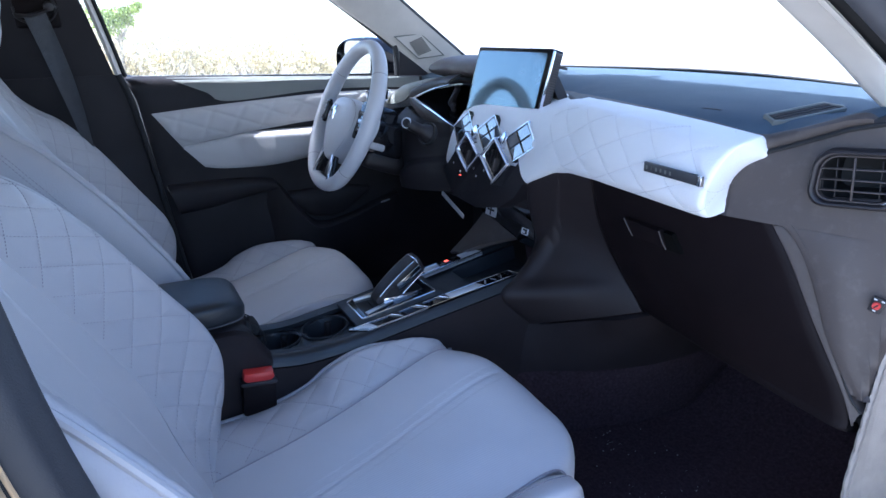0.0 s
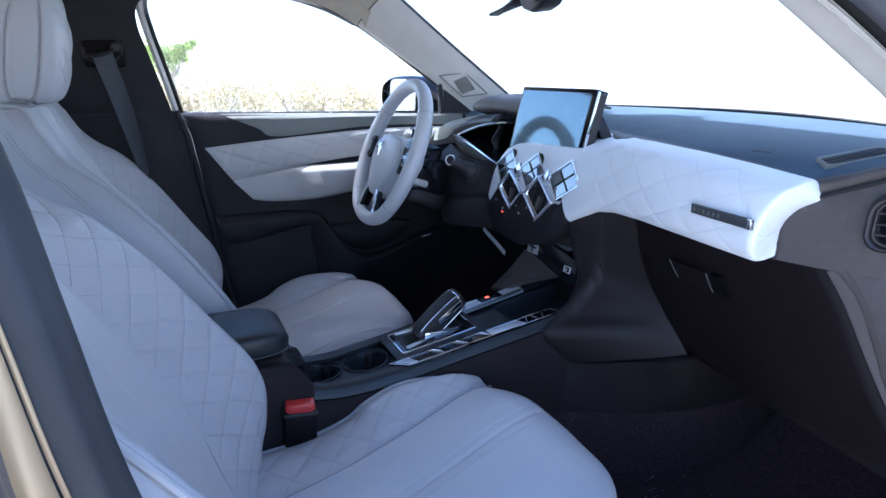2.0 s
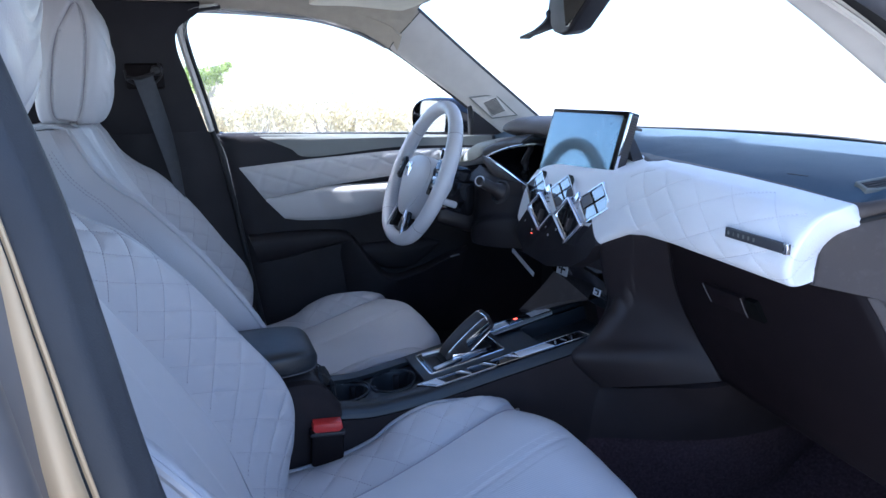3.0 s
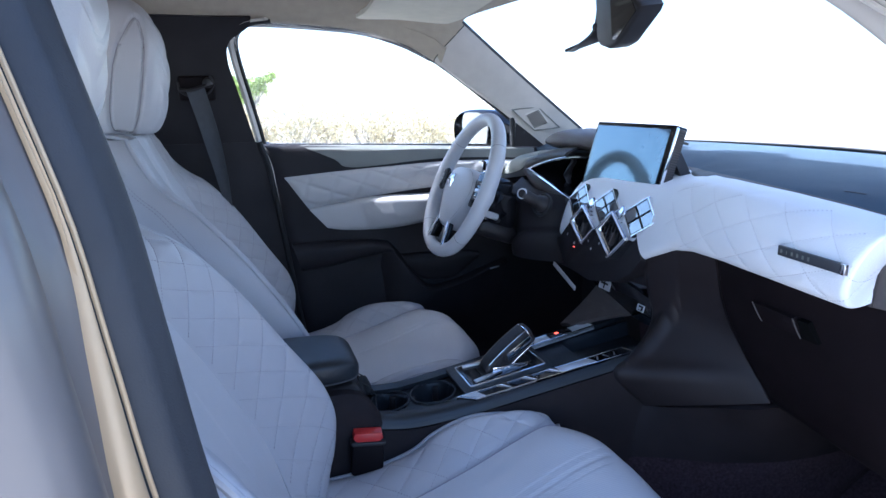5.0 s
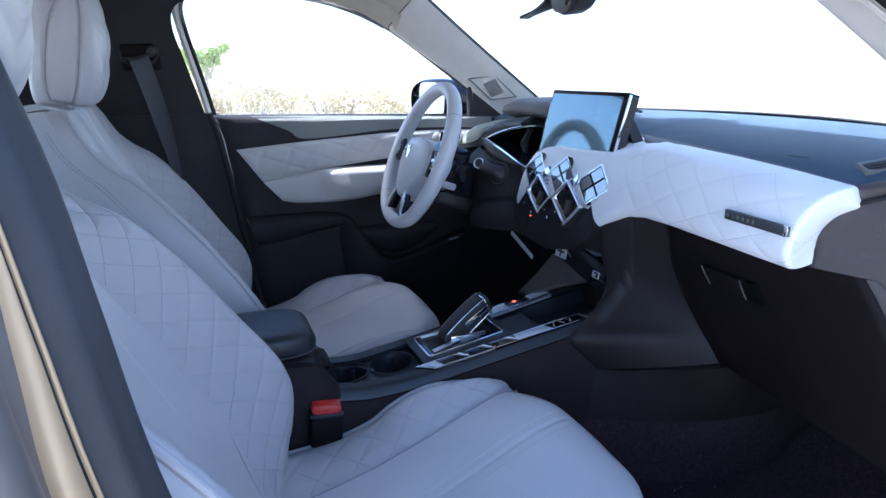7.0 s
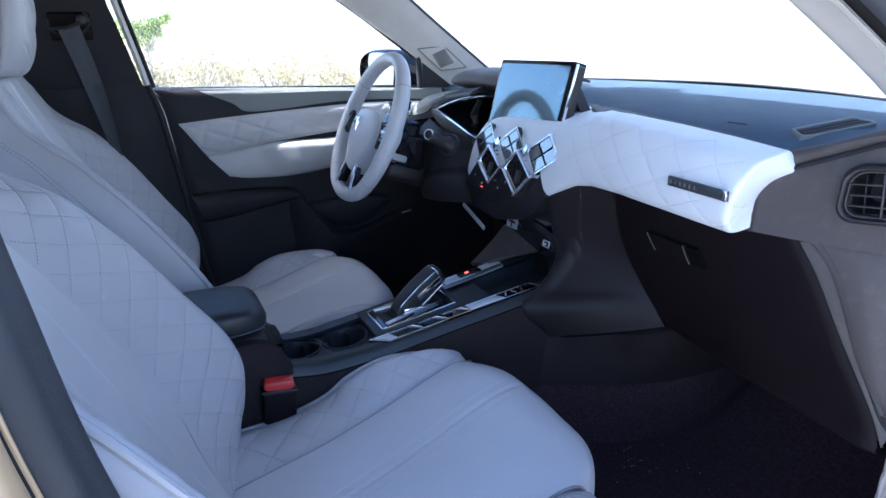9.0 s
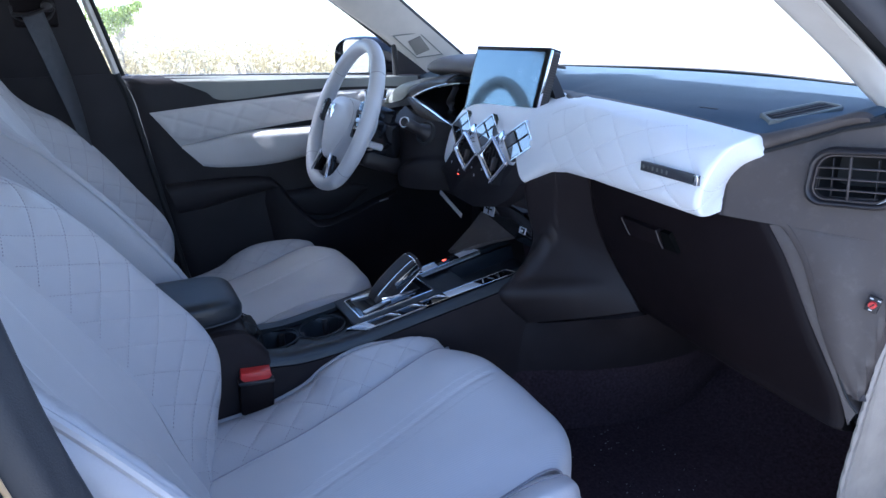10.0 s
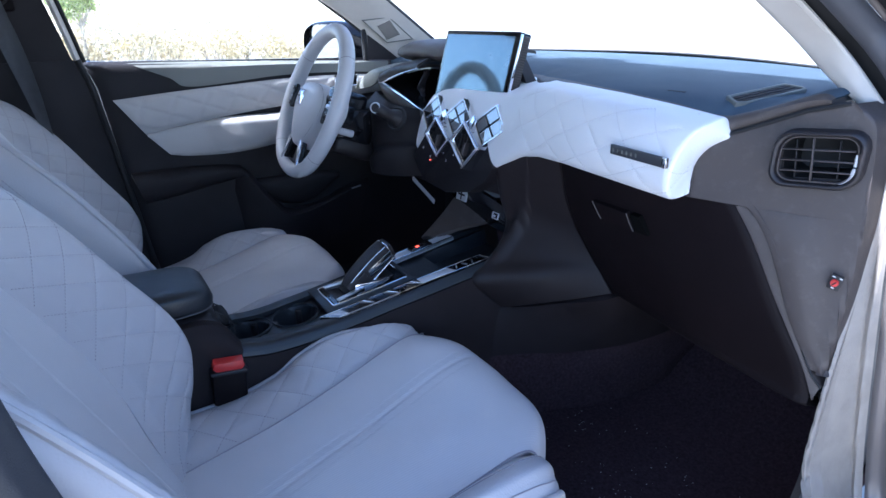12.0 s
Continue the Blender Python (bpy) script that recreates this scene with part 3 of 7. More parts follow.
def floor():
    tun = lambda x: 0.12 * math.exp(-((abs(x) / 0.13) ** 4))  # noqa: E731
    xs = np.linspace(-0.70, 0.715, 70)
    rows = []
    for y, z in ((-1.2, 0.36), (-0.3, 0.34), (0.1, 0.335), (0.6, 0.33), (0.85, 0.335), (1.0, 0.38), (1.12, 0.50), (1.2, 0.68), (1.22, 0.80)):
        rows.append([(x, y - 0.06 * math.exp(-((x - 0.69) / 0.06) ** 2) * (y > 0.6), z + tun(x) * (1 if y < 0.95 else 0.5) + 0.006 * noise.noise((x * 9, y * 9, 3)) + 0.05 * max(0, (abs(x) - 0.66) / 0.05)) for x in xs])
    p = net(rows, 80, 90)
    part("floor_carpet", *slab(p, 0.01), CARPET, shell, "black footwell carpet with specks of dust")
    # kick panel beside the passenger's feet
    k = net([A((0.712, 0.70, 0.36), (0.70, 0.85, 0.36), (0.68, 1.15, 0.40)), A((0.718, 0.76, 0.60), (0.71, 0.85, 0.60), (0.69, 1.15, 0.6)), A((0.73, 0.80, 0.95), (0.72, 0.85, 0.95), (0.70, 1.15, 0.95))], 20, 20)
    part("kick_panel", *slab(k[:, ::-1], 0.01), PLASTIC, shell, "black plastic kick panel")
    k2 = k * np.array([-1, 1, 1])
    part("kick_panel", *slab(k2, 0.01), PLASTIC, shell, "black plastic kick panel")
    bulk = net([A((-0.72, 1.23, 0.35), (0, 1.24, 0.35), (0.72, 1.23, 0.35)), A((-0.72, 1.25, 0.7), (0, 1.27, 0.7), (0.72, 1.25, 0.7)), A((-0.72, 1.20, 1.0), (0, 1.30, 1.0), (0.72, 1.20, 1.0))], 10, 20)
    part("bulkhead", *slab(bulk[:, ::-1], 0.01), SOFT_BLACK, shell, "black bulkhead behind the dash")


floor()


def rear_shell():
    for s in (-1, 1):
        side = net([A((s * 0.66, -0.24, 1.045), (s * 0.66, -1.1, 1.06)), A((s * 0.68, -0.25, 0.8), (s * 0.68, -1.1, 0.8)), A((s * 0.70, -0.28, 0.36), (s * 0.70, -1.2, 0.36))], 12, 14)
        part("rear_door_panel", *slab(side if s < 0 else side[:, ::-1], 0.03), PLASTIC, shell, "dark rear door panel")
        c = net([A((s * 0.64, -0.85, 1.08), (s * 0.63, -1.2, 1.10)), A((s * 0.55, -0.95, 1.36), (s * 0.5, -1.2, 1.36))], 10, 8)
        part("c_pillar_trim", *slab(c if s < 0 else c[:, ::-1], 0.02), PLASTIC, shell, "dark rear pillar trim")
    back = net([A((-0.7, -1.2, 0.36), (0.7, -1.2, 0.36)), A((-0.66, -1.22, 1.06), (0.66, -1.22, 1.06))], 6, 12)
    part("rear_bulkhead", *slab(back, 0.02), PLASTIC, shell, "dark panel behind the rear bench")


rear_shell()


def windscreen():
    rows = [[(-0.55, 0.56, 1.372), (0, 0.64, 1.395), (0.55, 0.56, 1.372)], [(-0.60, 0.75, 1.24), (0, 0.87, 1.26), (0.60, 0.75, 1.24)], [(-0.665, 0.99, 1.05), (0, 1.21, 1.052), (0.665, 0.99, 1.05)], [(-0.69, 1.06, 0.99), (0, 1.30, 0.98), (0.69, 1.06, 0.99)]]
    p = net(rows, 20, 30)
    ob = part("windscreen", *slab(p[:, ::-1], 0.004), GLASS, shell, "clear windscreen glass")
    ob.visible_shadow = False
    ob = part("windscreen_lower_band", *slab(net([A((-0.672, 0.995, 1.035), (0, 1.218, 1.0365), (0.672, 0.995, 1.035)), A((-0.68, 1.02, 1.016), (0, 1.25, 1.016), (0.68, 1.02, 1.016))], 5, 40), 0.003), SOFT_BLACK, shell, "black windscreen edge print")


windscreen()


# ---- seats ----
LEAF = A((-0.2146, 1.3304), (-0.2328, 1.3034), (-0.2471, 1.2785), (-0.2598, 1.2434), (-0.2678, 1.2081), (-0.2769, 1.1570), (-0.2760, 1.1260), (-0.2585, 1.1200), (-0.2422, 1.1195), (-0.2269, 1.1561), (-0.2151, 1.2078), (-0.2076, 1.2487), (-0.2046, 1.2840), (-0.2066, 1.3089))


def seat(at, label, high_outer):
    """A front seat, placed as its passenger-side twin; high_outer: how far the bolster at +x stands out against the other."""
    X0 = at[0]
    root = thing("front_seat", at, label, "car seat", "front seats")
    sh = lambda p: np.asarray(p, float) + np.array([X0, 0, 0])  # noqa: E731

    # cushion
    ys = np.array([-0.09, -0.02, 0.04, 0.115, 0.185, 0.228, 0.29, 0.38, 0.425, 0.452, 0.468, 0.474, 0.470])
    dz = np.array([0, 0, 0, 0, 0, 0, 0, 0, -0.004, -0.016, -0.045, -0.10, -0.19])
    ze = np.interp(ys, [-0.09, 0.04, 0.115, 0.185, 0.228, 0.29, 0.38, 0.47], [0.53, 0.536, 0.54, 0.559, 0.585, 0.604, 0.602, 0.592])
    zc = np.interp(ys, [-0.09, 0.0, 0.2, 0.4, 0.5], [0.512, 0.527, 0.556, 0.580, 0.584])
    cw = np.interp(ys, [-0.09, 0.0, 0.07, 0.16, 0.26, 0.38, 0.45], [0.108, 0.120, 0.124, 0.137, 0.163, 0.188, 0.203])
    W = np.interp(ys, [-0.09, 0.1, 0.38, 0.44, 0.474], [0.248, 0.260, 0.260, 0.254, 0.242])
    # the outer bolster is narrower and ends further back than the one beside the console
    cwo = np.interp(ys, [-0.09, 0.0, 0.25, 0.36, 0.43, 0.474], [0.135, 0.148, 0.160, 0.154, 0.150, 0.148])
    Wo = np.interp(ys, [-0.09, 0.1, 0.36, 0.43, 0.455, 0.474], [0.240, 0.240, 0.232, 0.222, 0.208, 0.196])
    yso = ys - 0.038 * np.clip((ys - 0.28) / 0.19, 0, 1)
    ysi = ys - 0.016 * np.clip((ys - 0.36) / 0.11, 0, 1)
    for s in (-1, 1):
        rows = []
        for y, d, e, c, k, w in zip(*((ysi, dz, ze, zc, cw, W) if s < 0 else (yso, dz, ze - 0.006, zc, cwo, Wo))):
            r = [(k, y, c + d), (k + 0.35 * (w - k), y, c + 0.42 * (e - c) + d + 0.008), (k + 0.7 * (w - k), y, c + 0.86 * (e - c) + d + 0.009), (w - 0.012, y, e + d + 0.003), (w, y, e + d - 0.004)]
            if s > 0:
                r = [(k, y, c + d), (k + 0.30 * (w - k), y, c + 0.5 * (e - c) + d + 0.010), (k + 0.62 * (w - k), y, c + 0.86 * (e - c) + d + 0.010), (w - 0.016, y, e + d - 0.002), (w, y, e + d - 0.022)]
            rows.append([(s * a, b, q) for a, b, q in (r if s > 0 else r[::-1])])
        p = net(rows, 250, 84)
        q, st = quilted(sh(p), 0.045, radians(42), 0.0023, 0.006, (0.02, 0.03))
        if s > 0:
            q = sh(p)[:243]
        ob = part("cushion_bolster", *slab(q, 0.012), LEATHER, root, "diamond quilted cushion bolster" if s < 0 else "smooth stitched outer cushion bolster")
        if s > 0:
            for col in (26, 66):
                part("bolster_stitching", *tube(q[:236, col] + np.array([0.0003, 0, 0.0004]), 0.0009, 6), THREAD, ob, "fine stitched seam")
        if s < 0:
            part("bolster_stitching", *st, THREAD, ob, "grey dotted stitching")
        edge = p[:, -1] if s > 0 else p[:, 0]
        part("cushion_piping", *tube(sh(edge[:205]) + np.array([0, 0, 0.002]), 0.0042, 8), LEATHER, root)
        # side wall
        ow = 0.012 if s < 0 else 0.002
        wall = np.stack([edge, edge + np.array([s * ow, 0, -0.018]), edge * np.array([1, 0.99, 0]) + np.array([s * ow * 1.2, 0, 0.0]) + np.array([0, 0, 1]) * np.minimum(edge[:, 2:3], 0.49), edge * np.array([1, 0.97, 0]) + np.array([s * -0.012, 0, 0.40])], 1)
        wall = np.stack([spline(r, 12) for r in wall[:222]])
        part("cushion_side", *slab(sh(wall if s > 0 else wall[:, ::-1]), 0.006), LEATHER, root)
    cy = np.array([-0.09, 0.0, 0.12, 0.25, 0.365, 0.432, 0.473, 0.496, 0.504, 0.500, 0.485])
    cz = np.array([0.512, 0.527, 0.546, 0.564, 0.577, 0.583, 0.579, 0.563, 0.53, 0.46, 0.38])
    rows = []
    for y, z in zip(cy, cz):
        k = np.interp(y, [-0.09, 0.0, 0.07, 0.16, 0.26, 0.38, 0.45, 0.5], [0.108, 0.120, 0.124, 0.137, 0.163, 0.188, 0.203, 0.208])
        ko = np.interp(y, [-0.09, 0.0, 0.25, 0.36, 0.43, 0.5], [0.135, 0.148, 0.160, 0.154, 0.150, 0.146])
        f = max(0, (y - 0.30) / 0.2)
        rows.append([((k if u < 0 else ko) * u, y - (0.05 if u < 0 else 0.07) * f * abs(u) ** 3, z + 0.006 * (1 - u * u) - 0.003 * f * u * u + 0.017 * math.exp(-((u + 0.72) / 0.46) ** 2) * min(1, max(0, (y - 0.22) / 0.16))) for u in np.linspace(-1, 1, 13)])
    p = net(rows, 150, 200)
    x = p[..., 0]
    line = np.abs(x - np.interp(p[..., 1], [0.0, 0.113, 0.202, 0.307, 0.406, 0.48], [0.036, 0.008, -0.014, -0.045, -0.071, -0.088]))
    ribs = sum(np.exp(-((line - o) / 0.0016) ** 2) for o in (0.0045, 0.009, 0.0135, 0.018))
    fade = np.clip((0.485 - p[..., 1]) / 0.02, 0, 1)
    p = p - normals(p) * ((0.0022 * np.exp(-(line / 0.0035) ** 2) + 0.0010 * ribs) * fade)[..., None]
    # the leather's soft creases
    wave = np.array([[noise.noise((q[0] * 16, q[1] * 9, 1.7)) for q in r] for r in p])
    p = p + normals(p) * (0.0022 * wave)[..., None]
    part("cushion_centre", *slab(sh(p), 0.02), LEATHER_RIBBED_LIT, root, "smooth leather cushion centre with one long seam")
    for s in (-1, 1):
        e = p[:125, -2 if s > 0 else 1]
        part("cushion_seam", *tube(sh(e) + np.array([0, 0, 0.0004]), 0.0012, 6), THREAD, root)

    # backrest
    z = np.array([0.49, 0.54, 0.60, 0.655, 0.71, 0.78, 0.87, 0.935, 0.967, 0.99, 1.02, 1.06, 1.092])
    yc = -0.03 - 0.46 * (z - 0.59)
    w = np.array([0.228, 0.241, 0.254, 0.262, 0.263, 0.262, 0.256, 0.243, 0.232, 0.222, 0.214, 0.206, 0.188])
    d = np.array([0.025, 0.042, 0.086, 0.116, 0.124, 0.109, 0.090, 0.068, 0.050, 0.026, 0.008, 0.003, 0.0])
    c = np.interp(z, [0.49, 0.60, 0.625, 0.66, 0.70, 0.75, 0.81, 0.86, 0.93, 1.09], [0.090, 0.112, 0.130, 0.150, 0.156, 0.152, 0.137, 0.118, 0.096, 0.086])
    dish = 0.13 * d
    low_side = np.interp(z, [0.49, 0.60, 0.70, 0.776, 0.816, 0.857, 0.90, 0.95], [1.0, 0.95, 0.86, 0.92, 0.90, 0.90, 0.86, 0.80]) * high_outer
    for s in (-1, 1):
        rows, walls = [], []
        for zz, y, ww, dd, cc, di in zip(z, yc, w, d * (low_side if s > 0 else 1.0), c, dish):
            r = [(ww, y + dd - 0.007, zz), (ww - 0.012, y + dd, zz), (cc + 0.66 * (ww - cc), y + 0.74 * dd + 0.003, zz), (cc + 0.32 * (ww - cc), y + 0.38 * dd + 0.003, zz), (cc, y + di, zz)]
            rows.append([(s * a_, b_, q_) for a_, b_, q_ in (r if s > 0 else r[::-1])])
            v = [(ww, y + dd - 0.007, zz), (ww + 0.010, y + dd - 0.03, zz), (ww + 0.012, y - 0.04, zz), (ww - 0.012, y - 0.105, zz - 0.01), (0.08, y - 0.13, zz - 0.015), (0.0, y - 0.132, zz - 0.015)]
            walls.append([(s * a_, b_, q_) for a_, b_, q_ in (v[::-1] if s > 0 else v)])
        p = net(rows, 290, 100)
        q, st = quilted(sh(p), 0.043, radians(50), 0.0025, 0.006, (0.03, 0.0))
        ob = part("back_bolster", *slab(q, 0.012), LEATHER, root, "diamond quilted backrest bolster")
        if s < 0:
            part("bolster_stitching", *st, THREAD, ob, "grey dotted stitching")
        edge = p[:, 0] if s > 0 else p[:, -1]
        part("back_piping", *tube(sh(edge) + np.array([0, 0.002, 0]), 0.0044, 8), LEATHER, root)
        W_ = net(walls, 90, 50)
        side_ob = part("back_side", *slab(sh(W_), 0.006), LEATHER, root, "smooth leather backrest side")
        if s > 0:
            n_ = normals(W_)
            for col in (42, 41):
                part("side_stitching", *stitch_row(sh(W_[5:85, col]), n_[5:85, col], 0.0062, 0.0036, 0.0006), THREAD, side_ob)
    rows = []
    for zz, y, cc, di in zip(z, yc, c, dish):
        rows.append([(cc * u, y + 0.006 * (1 - u * u) + di * abs(u) ** 3, zz) for u in np.linspace(1, -1, 9)])
    rows.append([(0.084 * u, yc[-1] - 0.03, 1.102) for u in np.linspace(1, -1, 9)])
    rows.append([(0.084 * u, yc[-1] - 0.11, 1.092) for u in np.linspace(1, -1, 9)])
    p = net(rows, 140, 120)
    line = np.abs(np.abs(p[..., 0]) - 0.045)
    wave = np.array([[noise.noise((q[0] * 14, q[2] * 9, 4.1)) for q in r] for r in p])
    p = p + normals(p) * (0.0020 * wave - 0.0016 * np.exp(-(line / 0.003) ** 2) - 0.0006 * np.exp(-(np.abs(line - 0.008) / 0.0016) ** 2))[..., None]
    part("back_centre", *slab(sh(p), 0.02), LEATHER_RIBBED_LIT, root, "smooth leather backrest centre")
    shoulder = net([[(s_ * 0.168, yc[-1] - 0.0, 1.090), (s_ * 0.158, yc[-1] - 0.04, 1.099), (s_ * 0.150, yc[-1] - 0.11, 1.085)] for s_ in (1, 0.6, -0.6, -1)], 14, 10)
    part("back_top", *slab(sh(shoulder), -0.006), LEATHER, root)

    # head restraint
    hz = np.array([1.112, 1.116, 1.135, 1.18, 1.24, 1.30, 1.342, 1.366, 1.374])
    hw = np.array([0.02, 0.092, 0.112, 0.122, 0.126, 0.124, 0.110, 0.075, 0.01])
    hd = np.array([0.01, 0.044, 0.056, 0.062, 0.062, 0.056, 0.046, 0.030, 0.004])
    hy = np.array([-0.264, -0.262, -0.258, -0.25, -0.242, -0.242, -0.249, -0.258, -0.262])
    na, nr = 220, 130
    ang = np.linspace(0, 2 * np.pi, na + 1)[:-1]
    sq = lambda v, e: np.sign(v) * np.abs(v) ** e  # noqa: E731
    H = np.stack([spline(A(*[(w_ * sq(math.cos(t), 0.62), y_ + d_ * sq(math.sin(t), 0.62), z_) for w_, d_, y_, z_ in zip(hw, hd, hy, hz)]), nr) for t in ang], 1)
    nrm = np.cross(np.roll(H, -1, 1) - np.roll(H, 1, 1), np.gradient(H, axis=0))
    nrm /= np.maximum(np.linalg.norm(nrm, axis=-1, keepdims=True), 1e-9)
    hx, hy_, hh = H[..., 0], H[..., 1], H[..., 2] - 1.24
    dip = lambda v, k=0.0022: np.exp(-(v / k) ** 2)  # noqa: E731
    # leaf-shaped side panels inside a double seam, chevrons between them
    leaf = spline(LEAF, 90, True)
    off = np.full(hx.shape, 9.0)
    for y_, z_ in leaf:
        off = np.minimum(off, np.hypot(hy_ - y_, H[..., 2] - z_))
    side = np.clip((np.abs(hx) - 0.070) / 0.015, 0, 1)
    front = np.clip((hy_ + 0.235) / 0.01, 0, 1)
    chev = dip(np.mod(hh - 0.55 * np.abs(hx), 0.075) - 0.0375, 0.003)
    puff = 0.004 * np.abs(np.sin((hh - 0.55 * np.abs(hx)) * np.pi / 0.075)) * front * (1 - side)
    H = H + nrm * (puff - side * (0.0046 * dip(off, 0.0028) - 0.0012 * dip(off - 0.006, 0.004)) - 0.003 * chev * front * (1 - side))[..., None]
    part("headrest", sh(H), grid_faces(nr, na, 0, False, False, True), LEATHER, root, "quilted leather head restraint")
    for s in (-1, 1):
        seam = []
        for y_, z_ in leaf:
            far = np.hypot(H[..., 1] - y_, H[..., 2] - z_) + 9.0 * (s * H[..., 0] < 0.05)
            seam.append(H[np.unravel_index(far.argmin(), far.shape)])
        seam = np.array(seam)
        for _ in range(3):
            seam = (np.roll(seam, 1, 0) + 2 * seam + np.roll(seam, -1, 0)) / 4
        seam[:, 0] += 0.0014 * s
        part("headrest_seam", *tube(sh(seam), 0.0008, 6, True), THREAD, root, "stitched seam round the side panel")
    for s in (-1, 1):
        part("headrest_post", *tube(sh(A((s * 0.06, -0.285, 1.03), (s * 0.06, -0.27, 1.12))), 0.0065, 10), PLASTIC, root, "black head restraint post")
        part("post_collar", *lathe([(0.0, 0.006), (0.012, 0.006), (0.016, 0.002), (0.017, -0.006)], Matrix.Translation((X0 + s * 0.06, -0.275, 1.098)), 16), PLASTIC, root)
    # base
    part("seat_base", *box((0.40, 0.42, 0.10), 0.02, 2, pose(X0, 0.20, 0.425)), PLASTIC, root, "black seat base")
    for s in (-1, 1):
        part("seat_rail", *box((0.04, 0.55, 0.05), 0.006, 2, pose(X0 + s * 0.17, 0.16, FLOOR + 0.027)), SATIN, root, "steel seat rail")
        part("side_shield", *box((0.018, 0.46, 0.09), 0.008, 2, pose(X0 + s * 0.243, 0.17, 0.43)), PLASTIC, root, "black plastic seat side cover")
    return root


passenger = seat((0.386, 0.10, FLOOR), "pearl grey leather passenger seat with diamond quilted bolsters", 1.0)
driver = seat((-0.378, 0.10, FLOOR), "pearl grey leather driver seat with diamond quilted bolsters", 1.15)
driver.location.z -= 0.022
for ob in driver.children:
    if ob.name.startswith("cushion"):
        ob.location += Vector((0.0, -0.012, -0.006))
    elif ob.name.startswith("back"):
        ob.location.z += 0.008
        ob.rotation_euler.x = radians(-1.5)
for ob in passenger.children:
    if ob.name.startswith("headrest") and "post" not in ob.name:
        ob.location.y += 0.006


# ---- dashboard ----
dash = thing("dashboard", (0.0, 0.85, FLOOR), "two-tone dashboard with quilted white leather fascia and dark pad", "dashboard")


def dash_top():
    xs = np.r_[np.linspace(-0.70, 0.04, 24), np.linspace(0.06, 0.24, 20), np.linspace(0.26, 0.56, 14), np.linspace(0.575, 0.672, 9), A(0.678, 0.682, 0.685)]
    rows = []
    for x in xs:
        e = max(0, (-x - 0.50) / 0.22)
        yr = np.interp(x, [-0.7, 0.05, 0.12, 0.20, 0.30, 0.56, 0.58, 0.70, 0.735], [0.80, 0.79, 0.742, 0.696, 0.676, 0.664, 0.676, 0.709, 0.735]) + 0.02 * e
        up = np.interp(x, [0.05, 0.12, 0.20, 0.30, 0.50, 0.575, 0.614, 0.659, 0.698, 0.735], [1.012, 1.014, 1.021, 1.0215, 1.0125, 1.0055, 1.018, 1.036, 1.0485, 1.052]) - 0.004 * e - 0.009 * max(0, (x - 0.672) / 0.013) ** 2
        lo = np.interp(x, [0.05, 0.20, 0.50, 0.568, 0.619, 0.6624, 0.703, 0.735], [0.99, 0.998, 0.985, 0.980, 1.0026, 1.0222, 1.0333, 1.036])
        yf = 1.235 - 0.46 * x * x
        top = max(up + 0.004, 1.024)
        rows.append([(x, yr + 0.030, lo - 0.004), (x, yr + 0.003, lo), (x, yr - 0.003, lo * 0.5 + up * 0.5), (x, yr + 0.001, up * 0.86 + lo * 0.14), (x, yr + 0.010, up), (x, yr + 0.06, top), (x, max(0.92, yr + 0.12), max(1.029, up + 0.002)), (x, yf - 0.08, 1.032), (x, yf, 1.024)])
    p = net(rows, 300, 80)
    part("dash_pad", *slab(p[::-1, 10:], 0.012), DASH_TOP, dash, "dark blue-grey grained dash pad")
    part("pad_lip", *slab(p[::-1, :11], 0.010), PLASTIC_GREY, dash, "charcoal rolled lip of the pad")
    # black tube laid under the lip in place of its shade
    groove = np.array([(x, np.interp(x, [0.56, 0.58, 0.70, 0.735], [0.668, 0.678, 0.711, 0.737]), np.interp(x, [0.568, 0.619, 0.6624, 0.703, 0.735], [0.978, 1.0, 1.0197, 1.031, 1.034])) for x in np.linspace(0.572, 0.702, 30)])
    part("pad_gap_line", *tube(groove, 0.0032, 6), SOFT_BLACK, dash, "dark gap under the pad's lip")


dash_top()


